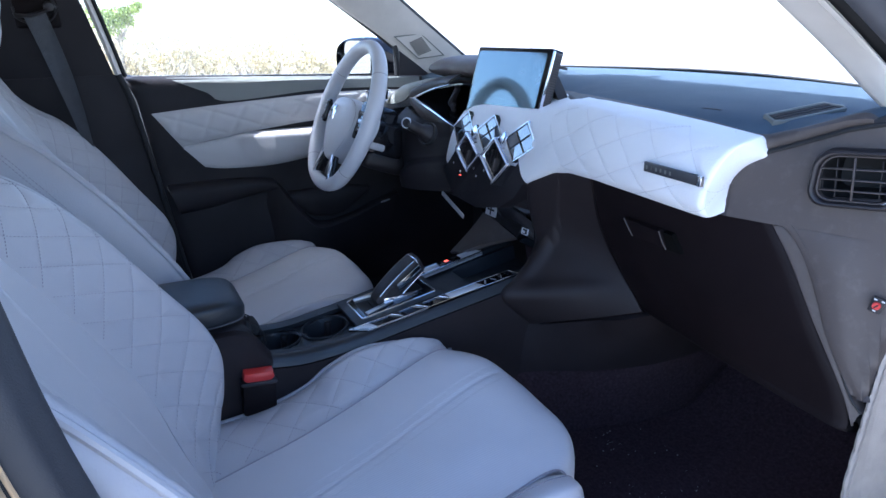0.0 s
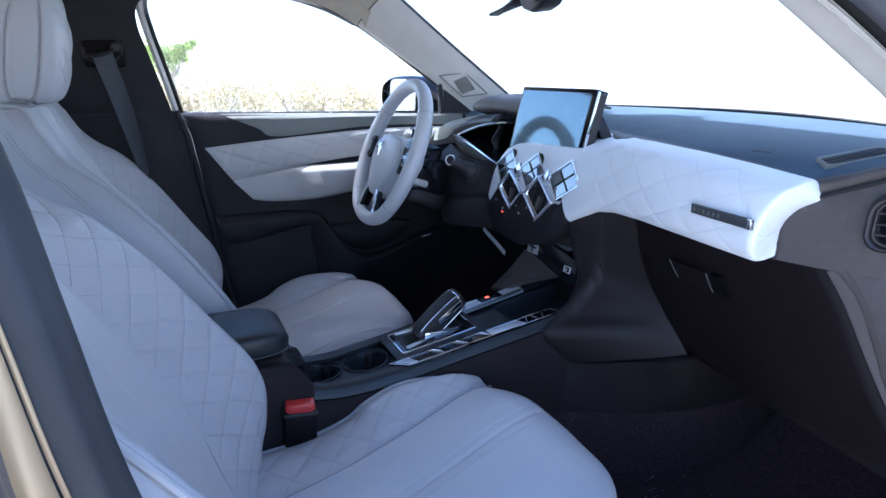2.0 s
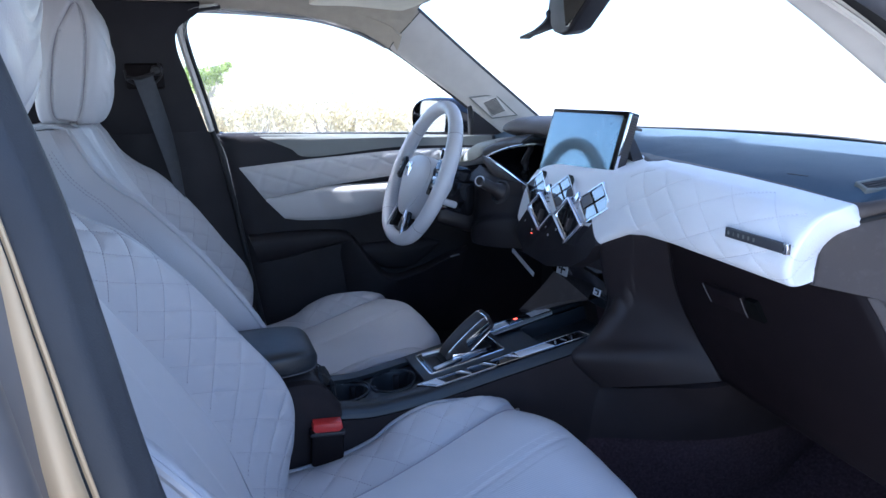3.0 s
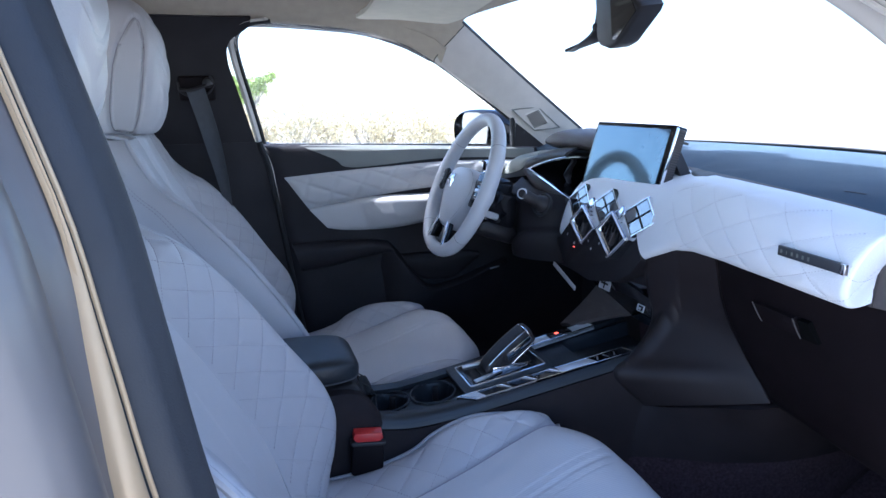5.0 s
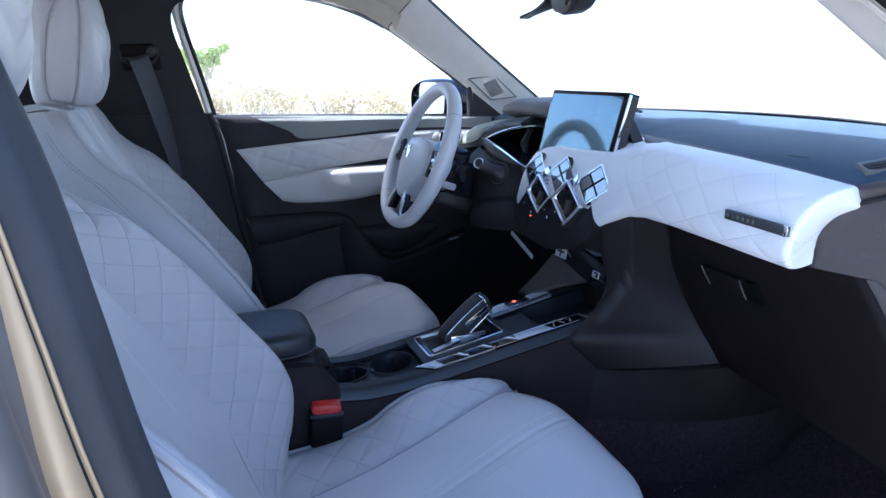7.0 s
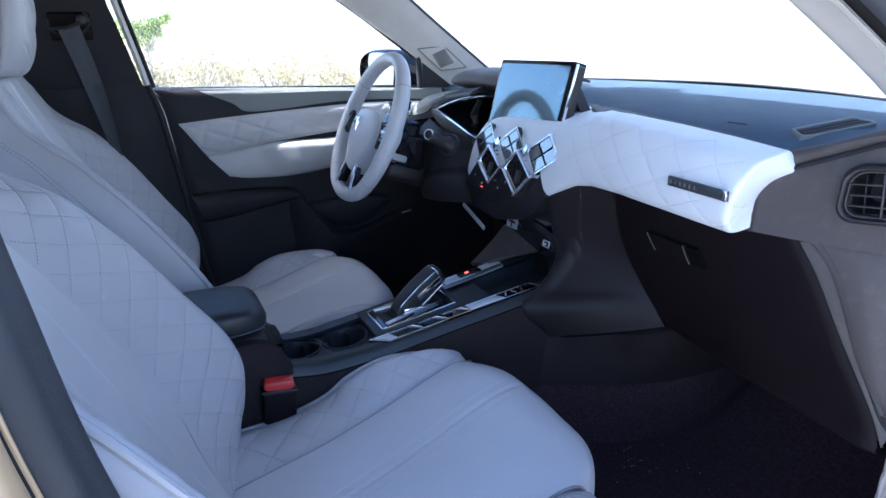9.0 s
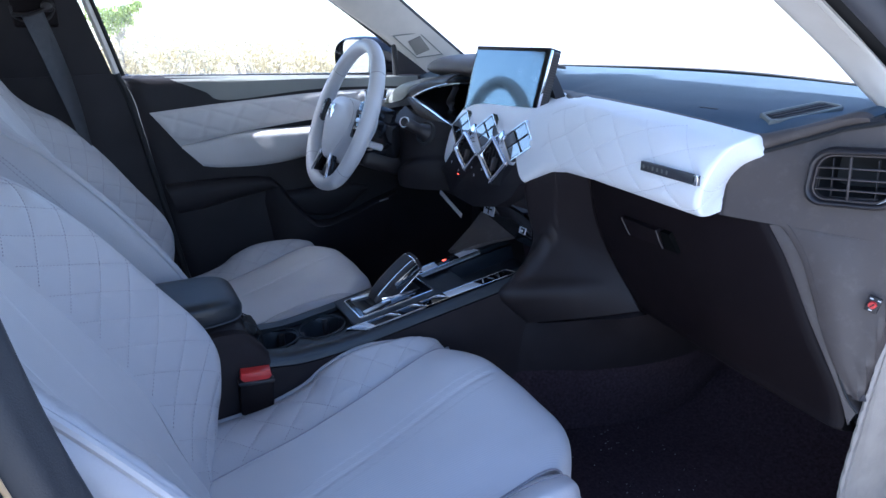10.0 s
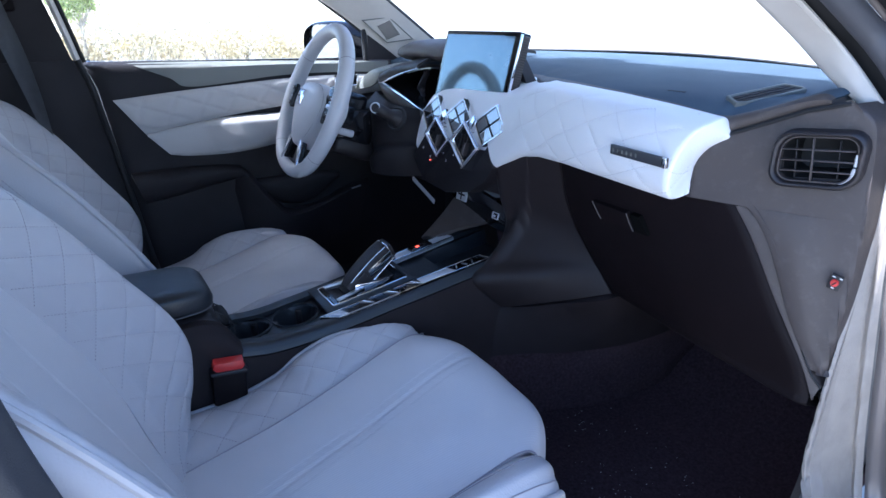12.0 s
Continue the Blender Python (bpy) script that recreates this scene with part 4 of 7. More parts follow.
def fascia_panel():
    """The quilted white band; it dips round the centre's diamonds and ends beside the passenger's vent."""
    us = np.r_[np.linspace(-0.252, -0.19, 6), np.linspace(-0.165, 0.574, 31)]
    rows = []
    for x in us:
        zb = np.interp(x, [-0.252, 0.08, 0.105, 0.14, 0.18, 0.23, 0.30, 0.606], [0.826, 0.842, 0.850, 0.868, 0.886, 0.8945, 0.8955, 0.894])
        zt = np.interp(x, [-0.252, -0.240, -0.215, -0.18, -0.12, 0.0, 0.09, 0.13, 0.20, 0.28, 0.40, 0.5, 0.606], [0.935, 0.960, 0.984, 0.999, 1.006, 1.008, 1.009, 1.012, 1.0205, 1.0215, 1.018, 1.0125, 1.004])
        yo = np.interp(x, [-0.252, -0.244, -0.215, -0.12, 0.08, 0.20, 0.35, 0.5, 0.606], [0.082, 0.060, 0.048, 0.042, 0.040, 0.030, 0.014, 0.002, -0.004])
        h = zt - zb
        mid = np.interp(x, [-0.2, 0.08, 0.15, 0.24], [1.0, 1.0, 0.55, 0.0])
        tilt = np.interp(x, [0.0, 0.15, 0.3], [0.030, 0.022, 0.0])
        near_end = min(1.0, max(0.0, (x - 0.36) / 0.214)) ** 1.6
        lean = lambda z: 0.040 * near_end * min(1.0, max(0.0, 1 - (z - zb) / (0.93 * h))) ** 0.62  # noqa: E731
        at = lambda dy, z: (x - lean(z), 0.612 + yo + dy, z)  # noqa: E731
        rows.append([at(0.075, zb + 0.008), at(0.03 - tilt * 0.5, zb), at(0.010 - tilt * 0.5, zb + 0.012), at(0.0, zb + 0.32 * h), at(0.002 + tilt * 0.4, zb + (0.62 - 0.02 * mid) * h),
                     at(0.012 + tilt * 0.8, zb + (0.86 - 0.07 * mid) * h), at(0.030 + tilt * 0.9, zb + (0.962 - 0.092 * mid) * h), at(0.054 + 0.08 * mid, zt), at(0.072 + 0.11 * mid, zt - 0.012 + 0.010 * mid)])
    p = net(rows, 320, 100)
    # a rounded edge and a flat end face
    heart = np.array([0.0, 0.700, 0.965])
    ends = []
    for a in np.linspace(0, np.pi / 2, 12)[1:]:
        f = 0.055 * (1 - math.cos(a))
        ends.append(p[-1] + (heart - p[-1]) * np.array([0.0, f, f]) + np.array([0.008 * math.sin(a), 0, 0]))
    for f in (0.35, 0.7, 0.99):
        ends.append(ends[10] + (heart - ends[10]) * np.array([0.0, f, f]))
    p = np.concatenate([p, np.array(ends)])
    q = p.transpose(1, 0, 2)
    full, st = quilted(q, 0.056, radians(40), 0.0016, 0.006, (0.02, 0.0), 0.03, radians(60))
    fade = (np.clip((q[..., 0] - 0.155) / 0.03, 0, 1) * np.clip((0.560 - q[..., 0]) / 0.02, 0, 1) * np.clip((q[..., 2] - 0.897) / 0.012, 0, 1) * np.clip((84 - np.arange(100)) / 8, 0, 1)[:, None])[..., None]
    out = q * (1 - fade) + full * fade
    keep = [f for f in st[1] if all(0.17 < st[0][i][0] < 0.556 and 0.898 < st[0][i][2] < 1.009 for i in f)]
    panel = part("fascia_panel", out, grid_faces(*out.shape[:2]), LEATHER_DASH, dash, "white leather fascia with diamond stitching")
    part("fascia_stitching", st[0], keep, THREAD_DASH, panel, "fine pale stitching")


fascia_panel()
badge_m = pose(0.4985, 0.6075, 0.9505, 0, 0, -5.6)
badge = part("badge_plate", *box((0.106, 0.005, 0.0135), 0.0012, 2, badge_m), BADGE_GREY, dash, "small dark grey nameplate with a chrome end")
part("badge_end", *box((0.007, 0.006, 0.0137), 0.001, 2, badge_m @ pose(0.0515, 0, 0)), CHROME, badge)
for k in range(6):
    part("badge_mark", *box((0.0034 if k != 1 else 0.0012, 0.0008, 0.0052), 0.0003, 1, badge_m @ pose(-0.046 + 0.0092 * k, -0.0027, 0)), DOOR_TOP, badge)


def side_fascia():
    """Charcoal dash end with the passenger's outer vent, above the panel that carries the airbag switch."""
    m = pose(0.6835, 0.699, 0.9665, 0, -4, 16.7).inverted()

    def sheet(bounds, k, name, label):
        rows = []
        for left, right, bend in bounds:
            r = []
            for u in (0.0, 0.015, 0.35, 0.7, 0.97, 1.0):
                x, z = left[0] + (right[0] - left[0]) * u, left[1] + (right[1] - left[1]) * u
                r.append((x, 0.70 + 0.30 * (x - 0.66) + bend * math.sin(math.pi * min(1, 0.2 + u)) + (0.004 if u in (0.0, 1.0) else 0.0), z))
            x, y, z = r[-1]
            rows.append(r + [(x + 0.004, y + 0.05, z)])
        p = net(rows, k, 80)
        v, f = slab(p[::-1], 0.008)
        loc = np.array([tuple(m @ Vector(q)) for q in v])
        hole = (np.abs(loc[:, 0]) < 0.040) & (np.abs(loc[:, 2]) < 0.026)
        part(name, v, [q for q in f if not all(hole[i] for i in q)], PLASTIC_GREY, dash, label)

    sheet((((0.540, 0.985), (0.707, 1.031), 0.004), ((0.540, 0.955), (0.728, 1.008), 0.0), ((0.540, 0.925), (0.734, 0.962), 0.0), ((0.540, 0.895), (0.738, 0.896), -0.002)), 70, "dash_end_panel", "charcoal grained dash end panel")
    sheet((((0.613, 0.8955), (0.738, 0.8962), -0.002), ((0.625, 0.886), (0.738, 0.885), -0.004), ((0.645, 0.858), (0.737, 0.858), -0.007), ((0.6645, 0.812), (0.736, 0.812), -0.008), ((0.681, 0.766), (0.734, 0.766), -0.006), ((0.698, 0.730), (0.731, 0.731), -0.003), ((0.713, 0.699), (0.729, 0.695), 0.002)), 70, "dash_end_panel", "charcoal panel with the airbag switch")
    back = net([A((0.58, 0.725, 0.90), (0.66, 0.735, 0.90), (0.745, 0.76, 0.90)), A((0.60, 0.725, 0.82), (0.66, 0.735, 0.82), (0.745, 0.76, 0.82)), A((0.66, 0.745, 0.66), (0.70, 0.75, 0.66), (0.74, 0.765, 0.66))], 12, 12)
    part("dash_end_backing", *slab(back[::-1], 0.006), SOFT_BLACK, dash)


side_fascia()


def round_rect(w, h, r, n=6, skew=0.0):
    out = []
    for cx, cz, a0 in ((w / 2 - r, h / 2 - r, 0), (-w / 2 + r, h / 2 - r, 90), (-w / 2 + r, -h / 2 + r, 180), (w / 2 - r, -h / 2 + r, 270)):
        for k in range(n + 1):
            t = radians(a0 + 90 * k / n)
            out.append((cx + r * math.cos(t) + skew * (cz + r * math.sin(t)), cz + r * math.sin(t)))
    return out


def side_vent():
    m = pose(0.6835, 0.699, 0.9665, 0, -4, 16.7)
    out = round_rect(0.0945, 0.066, 0.021, 7, 0.12)
    rows = []
    # a fat rolled rim, then a step down to the grille
    for k, y in ((1.04, 0.010), (1.03, -0.001), (1.0, -0.007), (0.94, -0.0095), (0.88, -0.007), (0.855, 0.000), (0.85, 0.012)):
        rows.append([tuple(m @ Vector((x * k, y, z * (k if k > 0.97 else k - 0.035)))) for x, z in out])
    g = np.array(rows)
    g = np.stack([spline(g[:, j], 22) for j in range(len(out))], 1)
    fr = part("vent_frame", g, grid_faces(22, len(out), 0, True, False, True), PLASTIC, dash, "dark rounded vent frame")
    part("vent_ring", *ring_plate([(x * 0.855, z * 0.82) for x, z in out], 0.0022, 0.010, m @ pose(0, -0.0035, 0)), PLASTIC_GREY, fr, "grey inner vent ring")
    # pale metal strip drawn in for the highlight on the rim
    part("vent_glint", *tube(spline([m @ Vector((x, -0.0035, z)) for x, z in ((0.024, -0.0275), (0.034, -0.0215), (0.0385, -0.010), (0.0395, 0.008))], 20), np.r_[np.linspace(0.0006, 0.0028, 10), np.linspace(0.0028, 0.001, 10)], 8), PALE_METAL, fr, "worn shiny corner of the rim")
    duct = np.array([[tuple(m @ Vector((x * k, y, z * (k - 0.03)))) for x, z in out] for k, y in ((0.85, 0.002), (0.80, 0.03), (0.70, 0.07), (0.02, 0.075))])
    part("vent_duct", duct, grid_faces(4, len(out), 0, True, False, True), SOFT_BLACK, fr, "black duct behind the vanes")
    for k in range(3):
        part("vent_blade", *box((0.076, 0.004, 0.0017), 0.0006, 1, m @ pose(0, -0.0030, -0.0135 + 0.0125 * k, 8, 0, 0)), PLASTIC_GREY, fr)
    part("vent_bar", *box((0.0024, 0.004, 0.050), 0.001, 1, m @ pose(-0.004, -0.0045, 0)), PLASTIC_GREY, fr)
    for x in (-0.022, 0.022):
        part("vent_fin", *box((0.0014, 0.005, 0.044), 0.0005, 1, m @ pose(x, 0.001, 0)), PLASTIC, fr)


side_vent()


def defroster():
    ex = Vector((0.575 - 0.555, 0.80 - 0.70, 1.037 - 1.025)).normalized()
    ez = ex.cross(Vector((0.576 - 0.555, -0.010, -0.007))).normalized()
    ez = ez if ez.z > 0 else -ez
    m = Matrix((ex, ez.cross(ex), ez)).transposed().to_4x4()
    m.translation = Vector((0.5755, 0.745, 1.0262))
    out = [(-0.052, -0.008), (-0.040, -0.0135), (0.056, -0.0135), (0.058, -0.006), (0.044, 0.0135), (-0.048, 0.0135)]
    lay = m @ pose(0, 0, 0, -90)
    fr = part("defroster_frame", *ring_plate(out, 0.0036, 0.010, lay @ pose(0, -0.003, 0)), DOOR_TOP, dash, "grey side window defroster grille")
    # flat black plate stands in for the shade below the grille
    part("grille_dark_plate", *prism([(x * 0.93, z * 0.8) for x, z in out], 0.002, lay @ pose(0, -0.0008, 0)), SOFT_BLACK, fr)
    for k in range(3):
        part("grille_blade", *box((0.088, 0.0016, 0.003), 0.0005, 1, m @ pose(0.002, -0.0065 + 0.006 * k, 0.0012, 30, 0, 0)), PLASTIC_GREY, fr)
    part("airbag_mark", *join(*[box((0.006, 0.0045, 0.0006), 0.0002, 1, pose(0.452 + 0.008 * k, 0.712, 1.0235)) for k in range(4)]), SOFT_BLACK, dash, "small embossed dark mark")


defroster()


def glovebox():
    zs = np.array([0.630, 0.645, 0.66, 0.70, 0.75, 0.80, 0.85, 0.885, 0.905])
    seam = lambda z, v: np.interp(z, [0.645, 0.68, 0.724, 0.787, 0.84, 0.878, 0.905], v)  # noqa: E731
    edge = lambda z, v: np.interp(z, [0.658, 0.693, 0.725, 0.78, 0.829, 0.870, 0.893, 0.905], v)  # noqa: E731
    rows = []
    for z in zs:
        xl, yl = seam(z, [0.326, 0.305, 0.280, 0.259, 0.254, 0.255, 0.255]), seam(z, [0.765, 0.75, 0.735, 0.715, 0.70, 0.69, 0.685])
        xr, yr = edge(z, [0.717, 0.710, 0.689, 0.662, 0.639, 0.617, 0.601, 0.594]), edge(z, [0.718, 0.715, 0.709, 0.701, 0.694, 0.687, 0.682, 0.680])
        b = 0.035 if z < 0.64 else 0.0
        q = lambda u, o: (xl + (xr - xl) * u, yl + (yr - yl) * u + o + b, z)  # noqa: E731
        rows.append([q(0.002, 0.02), q(0.006, 0.003), q(0.03, -0.001), q(0.3, -0.005), q(0.65, -0.007), q(0.93, -0.005), q(0.985, -0.001), q(1.0, 0.004)])
    p = net(rows, 80, 90)
    door = part("glovebox_door", *slab(p, 0.012), GLOVE_BLACK, dash, "black grained glovebox door")
    part("door_seam", *tube(spline([(seam(z, [0.326, 0.305, 0.280, 0.259, 0.254, 0.255, 0.255]) - 0.002, seam(z, [0.765, 0.75, 0.735, 0.715, 0.70, 0.69, 0.685]) + 0.001, z) for z in np.linspace(0.645, 0.89, 10)], 40), 0.0008, 6), GLOVE_BLACK, door, "thin seam along the glovebox")
    # pale rolled flank beside the end panel
    left = spline(A((0.600, 0.683, 0.893), (0.625, 0.690, 0.853), (0.662, 0.701, 0.78), (0.705, 0.714, 0.70), (0.722, 0.720, 0.655)), 50)
    right = spline(A((0.617, 0.689, 0.897), (0.646, 0.696, 0.861), (0.678, 0.706, 0.785), (0.714, 0.717, 0.703), (0.731, 0.723, 0.678)), 50)
    mid = (left + right) / 2 + np.array([-0.001, -0.004, 0.0])
    right = right + np.array([-0.0035, 0.0, -0.002])
    mid = (left + right) / 2 + np.array([0.0, -0.0006, 0.0])
    g = np.stack([left + np.array([-0.001, 0.002, 0]), left * 0.9 + right * 0.1 + np.array([0, -0.0006, 0]), mid, right * 0.92 + left * 0.08, right + np.array([0.001, 0.004, 0]), right + np.array([0.002, 0.025, 0])], 1)
    g = np.stack([spline(r, 16) for r in g])
    part("glovebox_flank", *slab(g[:, ::-1][::-1], -0.003), PLASTIC_GREY, dash, "charcoal rolled flank beside the glovebox")
    # proud black tube drawn for the shade in this gap
    part("panel_gap_line", *tube(right[1:] + np.array([0.0014, -0.0012, 0.0008]), 0.0015, 6), SOFT_BLACK, dash, "black gap beside the end panel")
    m = pose(0.398, 0.697, 0.8255, 17, 0, -4)
    # plate set proud of the door; its black stands in for recess shade
    part("handle_recess_shade", *prism([(0.028, 0.014), (0.046, 0.014), (0.060, -0.015), (0.032, -0.015)], 0.01, m @ pose(0, -0.0088, 0)), RECESS_SHADE, door, "dark finger recess")
    part("latch_bar", *prism([(-0.060, 0.014), (0.020, 0.014), (0.030, -0.0145), (-0.046, -0.0145)], 0.010, m @ pose(0, -0.0105, 0), 0.0016), GLOVE_BLACK, door, "black glovebox latch")
    for x0, x1 in ((-0.060, -0.046), (0.021, 0.031)):
        part("latch_edge", *tube(spline([m @ Vector((x0, -0.0105, 0.0145)), m @ Vector((x0 * 0.35 + x1 * 0.65 - 0.001, -0.011, -0.003)), m @ Vector((x1, -0.0105, -0.015))], 12), 0.0011, 6), PLASTIC_GREY, door)
    under = net([A((0.33, 0.80, 0.635), (0.45, 0.79, 0.632), (0.72, 0.755, 0.64)), A((0.33, 1.0, 0.66), (0.45, 1.05, 0.65), (0.71, 1.05, 0.65))], 8, 16)
    part("dash_underside", *slab(under[::-1], 0.01), SOFT_BLACK, dash, "black underside of the dash")
    sw = pose(0.7240, 0.714, 0.8250, 0, 12, 16.7) @ pose(0, -0.004, 0) @ Matrix.Scale(0.56, 4)
    plate = part("airbag_switch", *prism(round_rect(0.024, 0.034, 0.003, 3), 0.006, sw @ pose(0, -0.002, 0), 0.0008), PLASTIC, dash, "black airbag switch plate with a red rotary lock")
    part("switch_knob", *lathe([(0, 0.006), (0.007, 0.006), (0.008, 0.004), (0.008, 0)], sw @ pose(0, -0.002, 0.0, 90), 20), RED, plate, "red round key switch")
    part("switch_slot", *box((0.0025, 0.003, 0.011), 0.0005, 1, sw @ pose(0, -0.0085, 0.0, 0, 30)), SOFT_BLACK, plate)
    for dx, dz in ((-0.006, 0.012), (0.008, 0.0125), (0.0, -0.0125)):
        part("switch_mark", *box((0.006, 0.0006, 0.0025), 0, 1, sw @ pose(dx, -0.0025, dz)), WHITE_INK, plate)


glovebox()


def lower_cross():
    """Dark structure below the fascia, behind the centre stack and over the driver's knees."""
    rows = [[(x, 0.71, 0.93), (x, 0.715, 0.90), (x, 0.74, 0.84), (x, 0.83, 0.80), (x, 1.0, 0.78)] for x in np.linspace(0.10, 0.64, 8)]
    part("dash_lower", *slab(net(rows, 20, 20), 0.01), SOFT_BLACK, dash, "black lower dash structure")
    rows = []
    for x in np.linspace(-0.70, -0.16, 14):
        b = 0.02 * math.exp(-((x + 0.37) / 0.12) ** 2)
        rows.append([(x, 0.76, 0.915), (x, 0.712, 0.905), (x, 0.698 - b, 0.89), (x, 0.690 - b, 0.86), (x, 0.688, 0.80), (x, 0.72, 0.745), (x, 0.78, 0.70), (x, 0.9, 0.68)])
    part("knee_panel", *slab(net(rows, 50, 50)[:, ::-1][::-1], 0.012), DOOR_CARD, dash, "dark knee panel under the steering column")


lower_cross()


def cluster():
    # hood over the instruments
    rows = []
    for y, z0, z1, w in ((0.775, 1.020, 1.022, 0.10), (0.74, 1.026, 1.030, 0.125), (0.722, 1.033, 1.040, 0.140), (0.728, 1.045, 1.060, 0.142), (0.76, 1.052, 1.072, 0.142), (0.85, 1.050, 1.072, 0.145), (0.97, 1.03, 1.045, 0.14)):
        c = -0.325
        rows.append([(c - w * 1.02, y + 0.03, z0 - 0.006), (c - w * 0.9, y + 0.008, z0 + 0.3 * (z1 - z0)), (c - w * 0.5, y, z1 - 0.002), (c, y, z1), (c + w * 0.6, y, z1), (c + w, y + 0.004, z1 - 0.003)])
    p = net(rows, 44, 44)
    part("cluster_hood", *slab(p, 0.006), PLASTIC_GREY, dash, "dark instrument hood")
    top = A((-0.4795, 0.700, 0.9648), (-0.41, 0.70, 0.9846), (-0.345, 0.70, 0.9997), (-0.28, 0.70, 1.0115), (-0.25, 0.70, 1.0152), (-0.222, 0.70, 1.018))
    low = A((-0.4795, 0.700, 0.9640), (-0.393, 0.69, 0.953), (-0.3315, 0.69, 0.9392), (-0.2877, 0.69, 0.9286), (-0.2456, 0.69, 0.920), (-0.20, 0.69, 0.912))
    back_t, back_l = top + np.array([0.035, 0.10, -0.012]), low + np.array([0.035, 0.10, 0.010])
    for nm, a_, b_ in (("upper", top, back_t), ("lower", low, back_l)):
        g = np.stack([spline(a_, 40), spline((a_ + b_) / 2, 40), spline(b_, 40)])
        part("cluster_recess", *slab(g if nm == "upper" else g[::-1], 0.003), GLOSS, dash, "gloss black instrument recess")
    g = np.stack([spline(back_l, 40), spline(back_t, 40)])
    part("instrument_screen", *slab(g, 0.004), GLOSS, dash, "dark instrument screen")
    part("cluster_divider", *tube(spline(A((-0.315, 0.735, 0.928), (-0.318, 0.725, 0.965), (-0.30, 0.735, 1.005)), 16), 0.012, 10, False, 0.5), PLASTIC, dash, "dark upright rib between the instruments")
    part("cluster_trim", *tube(spline(low + np.array([0, -0.003, -0.001]), 40), np.linspace(0.0034, 0.0014, 40), 8), CHROME, dash, "thin chrome trim round the instruments")
    part("cluster_trim", *tube(spline(top[:4] + np.array([0, -0.003, 0.001]), 40), np.linspace(0.0026, 0.0010, 40), 8), SATIN, dash, "thin chrome trim round the instruments")
    surround_t = A((-0.512, 0.698, 0.966), (-0.50, 0.698, 0.984), (-0.43, 0.700, 1.005), (-0.345, 0.705, 1.020), (-0.28, 0.71, 1.028), (-0.17, 0.72, 1.034))
    surround_l = A((-0.512, 0.698, 0.962), (-0.50, 0.697, 0.946), (-0.4396, 0.693, 0.9226), (-0.36, 0.691, 0.9052), (-0.285, 0.689, 0.8946), (-0.20, 0.688, 0.885))
    for upper, a_, b_ in ((True, top, surround_t), (False, surround_l, low)):
        a_, b_ = spline(a_, 40), spline(b_, 40)
        if not upper:
            g = np.stack([a_, a_ * 0.5 + b_ * 0.5 + np.array([0, -0.005, 0]), b_])
        else:
            g = np.stack([a_, a_ * 0.5 + b_ * 0.5 + np.array([0, -0.005, 0]), b_, b_ + np.array([0, 0.03, 0.010]), b_ + np.array([0, 0.08, 0.016])])[:, :28]
        part("cluster_surround", *slab(np.stack([spline(g[:, j], 14) for j in range(g.shape[1])], 1), 0.004), PLASTIC, dash, "satin black instrument surround")
    # satin end panel beside the driver's door
    t = spline(A((-0.69, 0.700, 0.924), (-0.63, 0.702, 0.9634), (-0.567, 0.704, 0.9905), (-0.503, 0.706, 0.9995), (-0.43, 0.710, 1.008)), 50)
    l = spline(A((-0.66, 0.688, 0.932), (-0.56, 0.690, 0.948), (-0.516, 0.694, 0.964), (-0.500, 0.697, 0.980), (-0.44, 0.702, 1.002)), 50)
    mid = (t + l) / 2 + np.array([0, -0.006, 0])
    back = t + np.array([0.0, 0.06, 0.012])
    g = np.stack([l, mid, t, back])
    g = np.stack([spline(g[:, j], 20) for j in range(50)], 1)
    part("driver_fascia_panel", *slab(g, 0.008), DOOR_TOP, dash, "satin grey fascia end beside the driver")
    v = pose(-0.655, 0.640, 0.955, 0, 0, -8)
    fr = part("vent_frame", *ring_plate(round_rect(0.062, 0.048, 0.012, 4, 0.2), 0.005, 0.016, v @ pose(0, -0.006, 0)), CHROME, dash, "chrome rimmed driver vent")
    # black plate in place of the dark depth of the vent
    part("vent_dark_plate", *prism(round_rect(0.054, 0.040, 0.01, 4, 0.2), 0.004, v @ pose(0, 0.004, 0)), SOFT_BLACK, fr)
    for k in range(3):
        part("vent_blade", *box((0.050, 0.009, 0.002), 0.0006, 1, v @ pose(0, 0, -0.011 + 0.011 * k, 12)), PLASTIC, fr)


cluster()


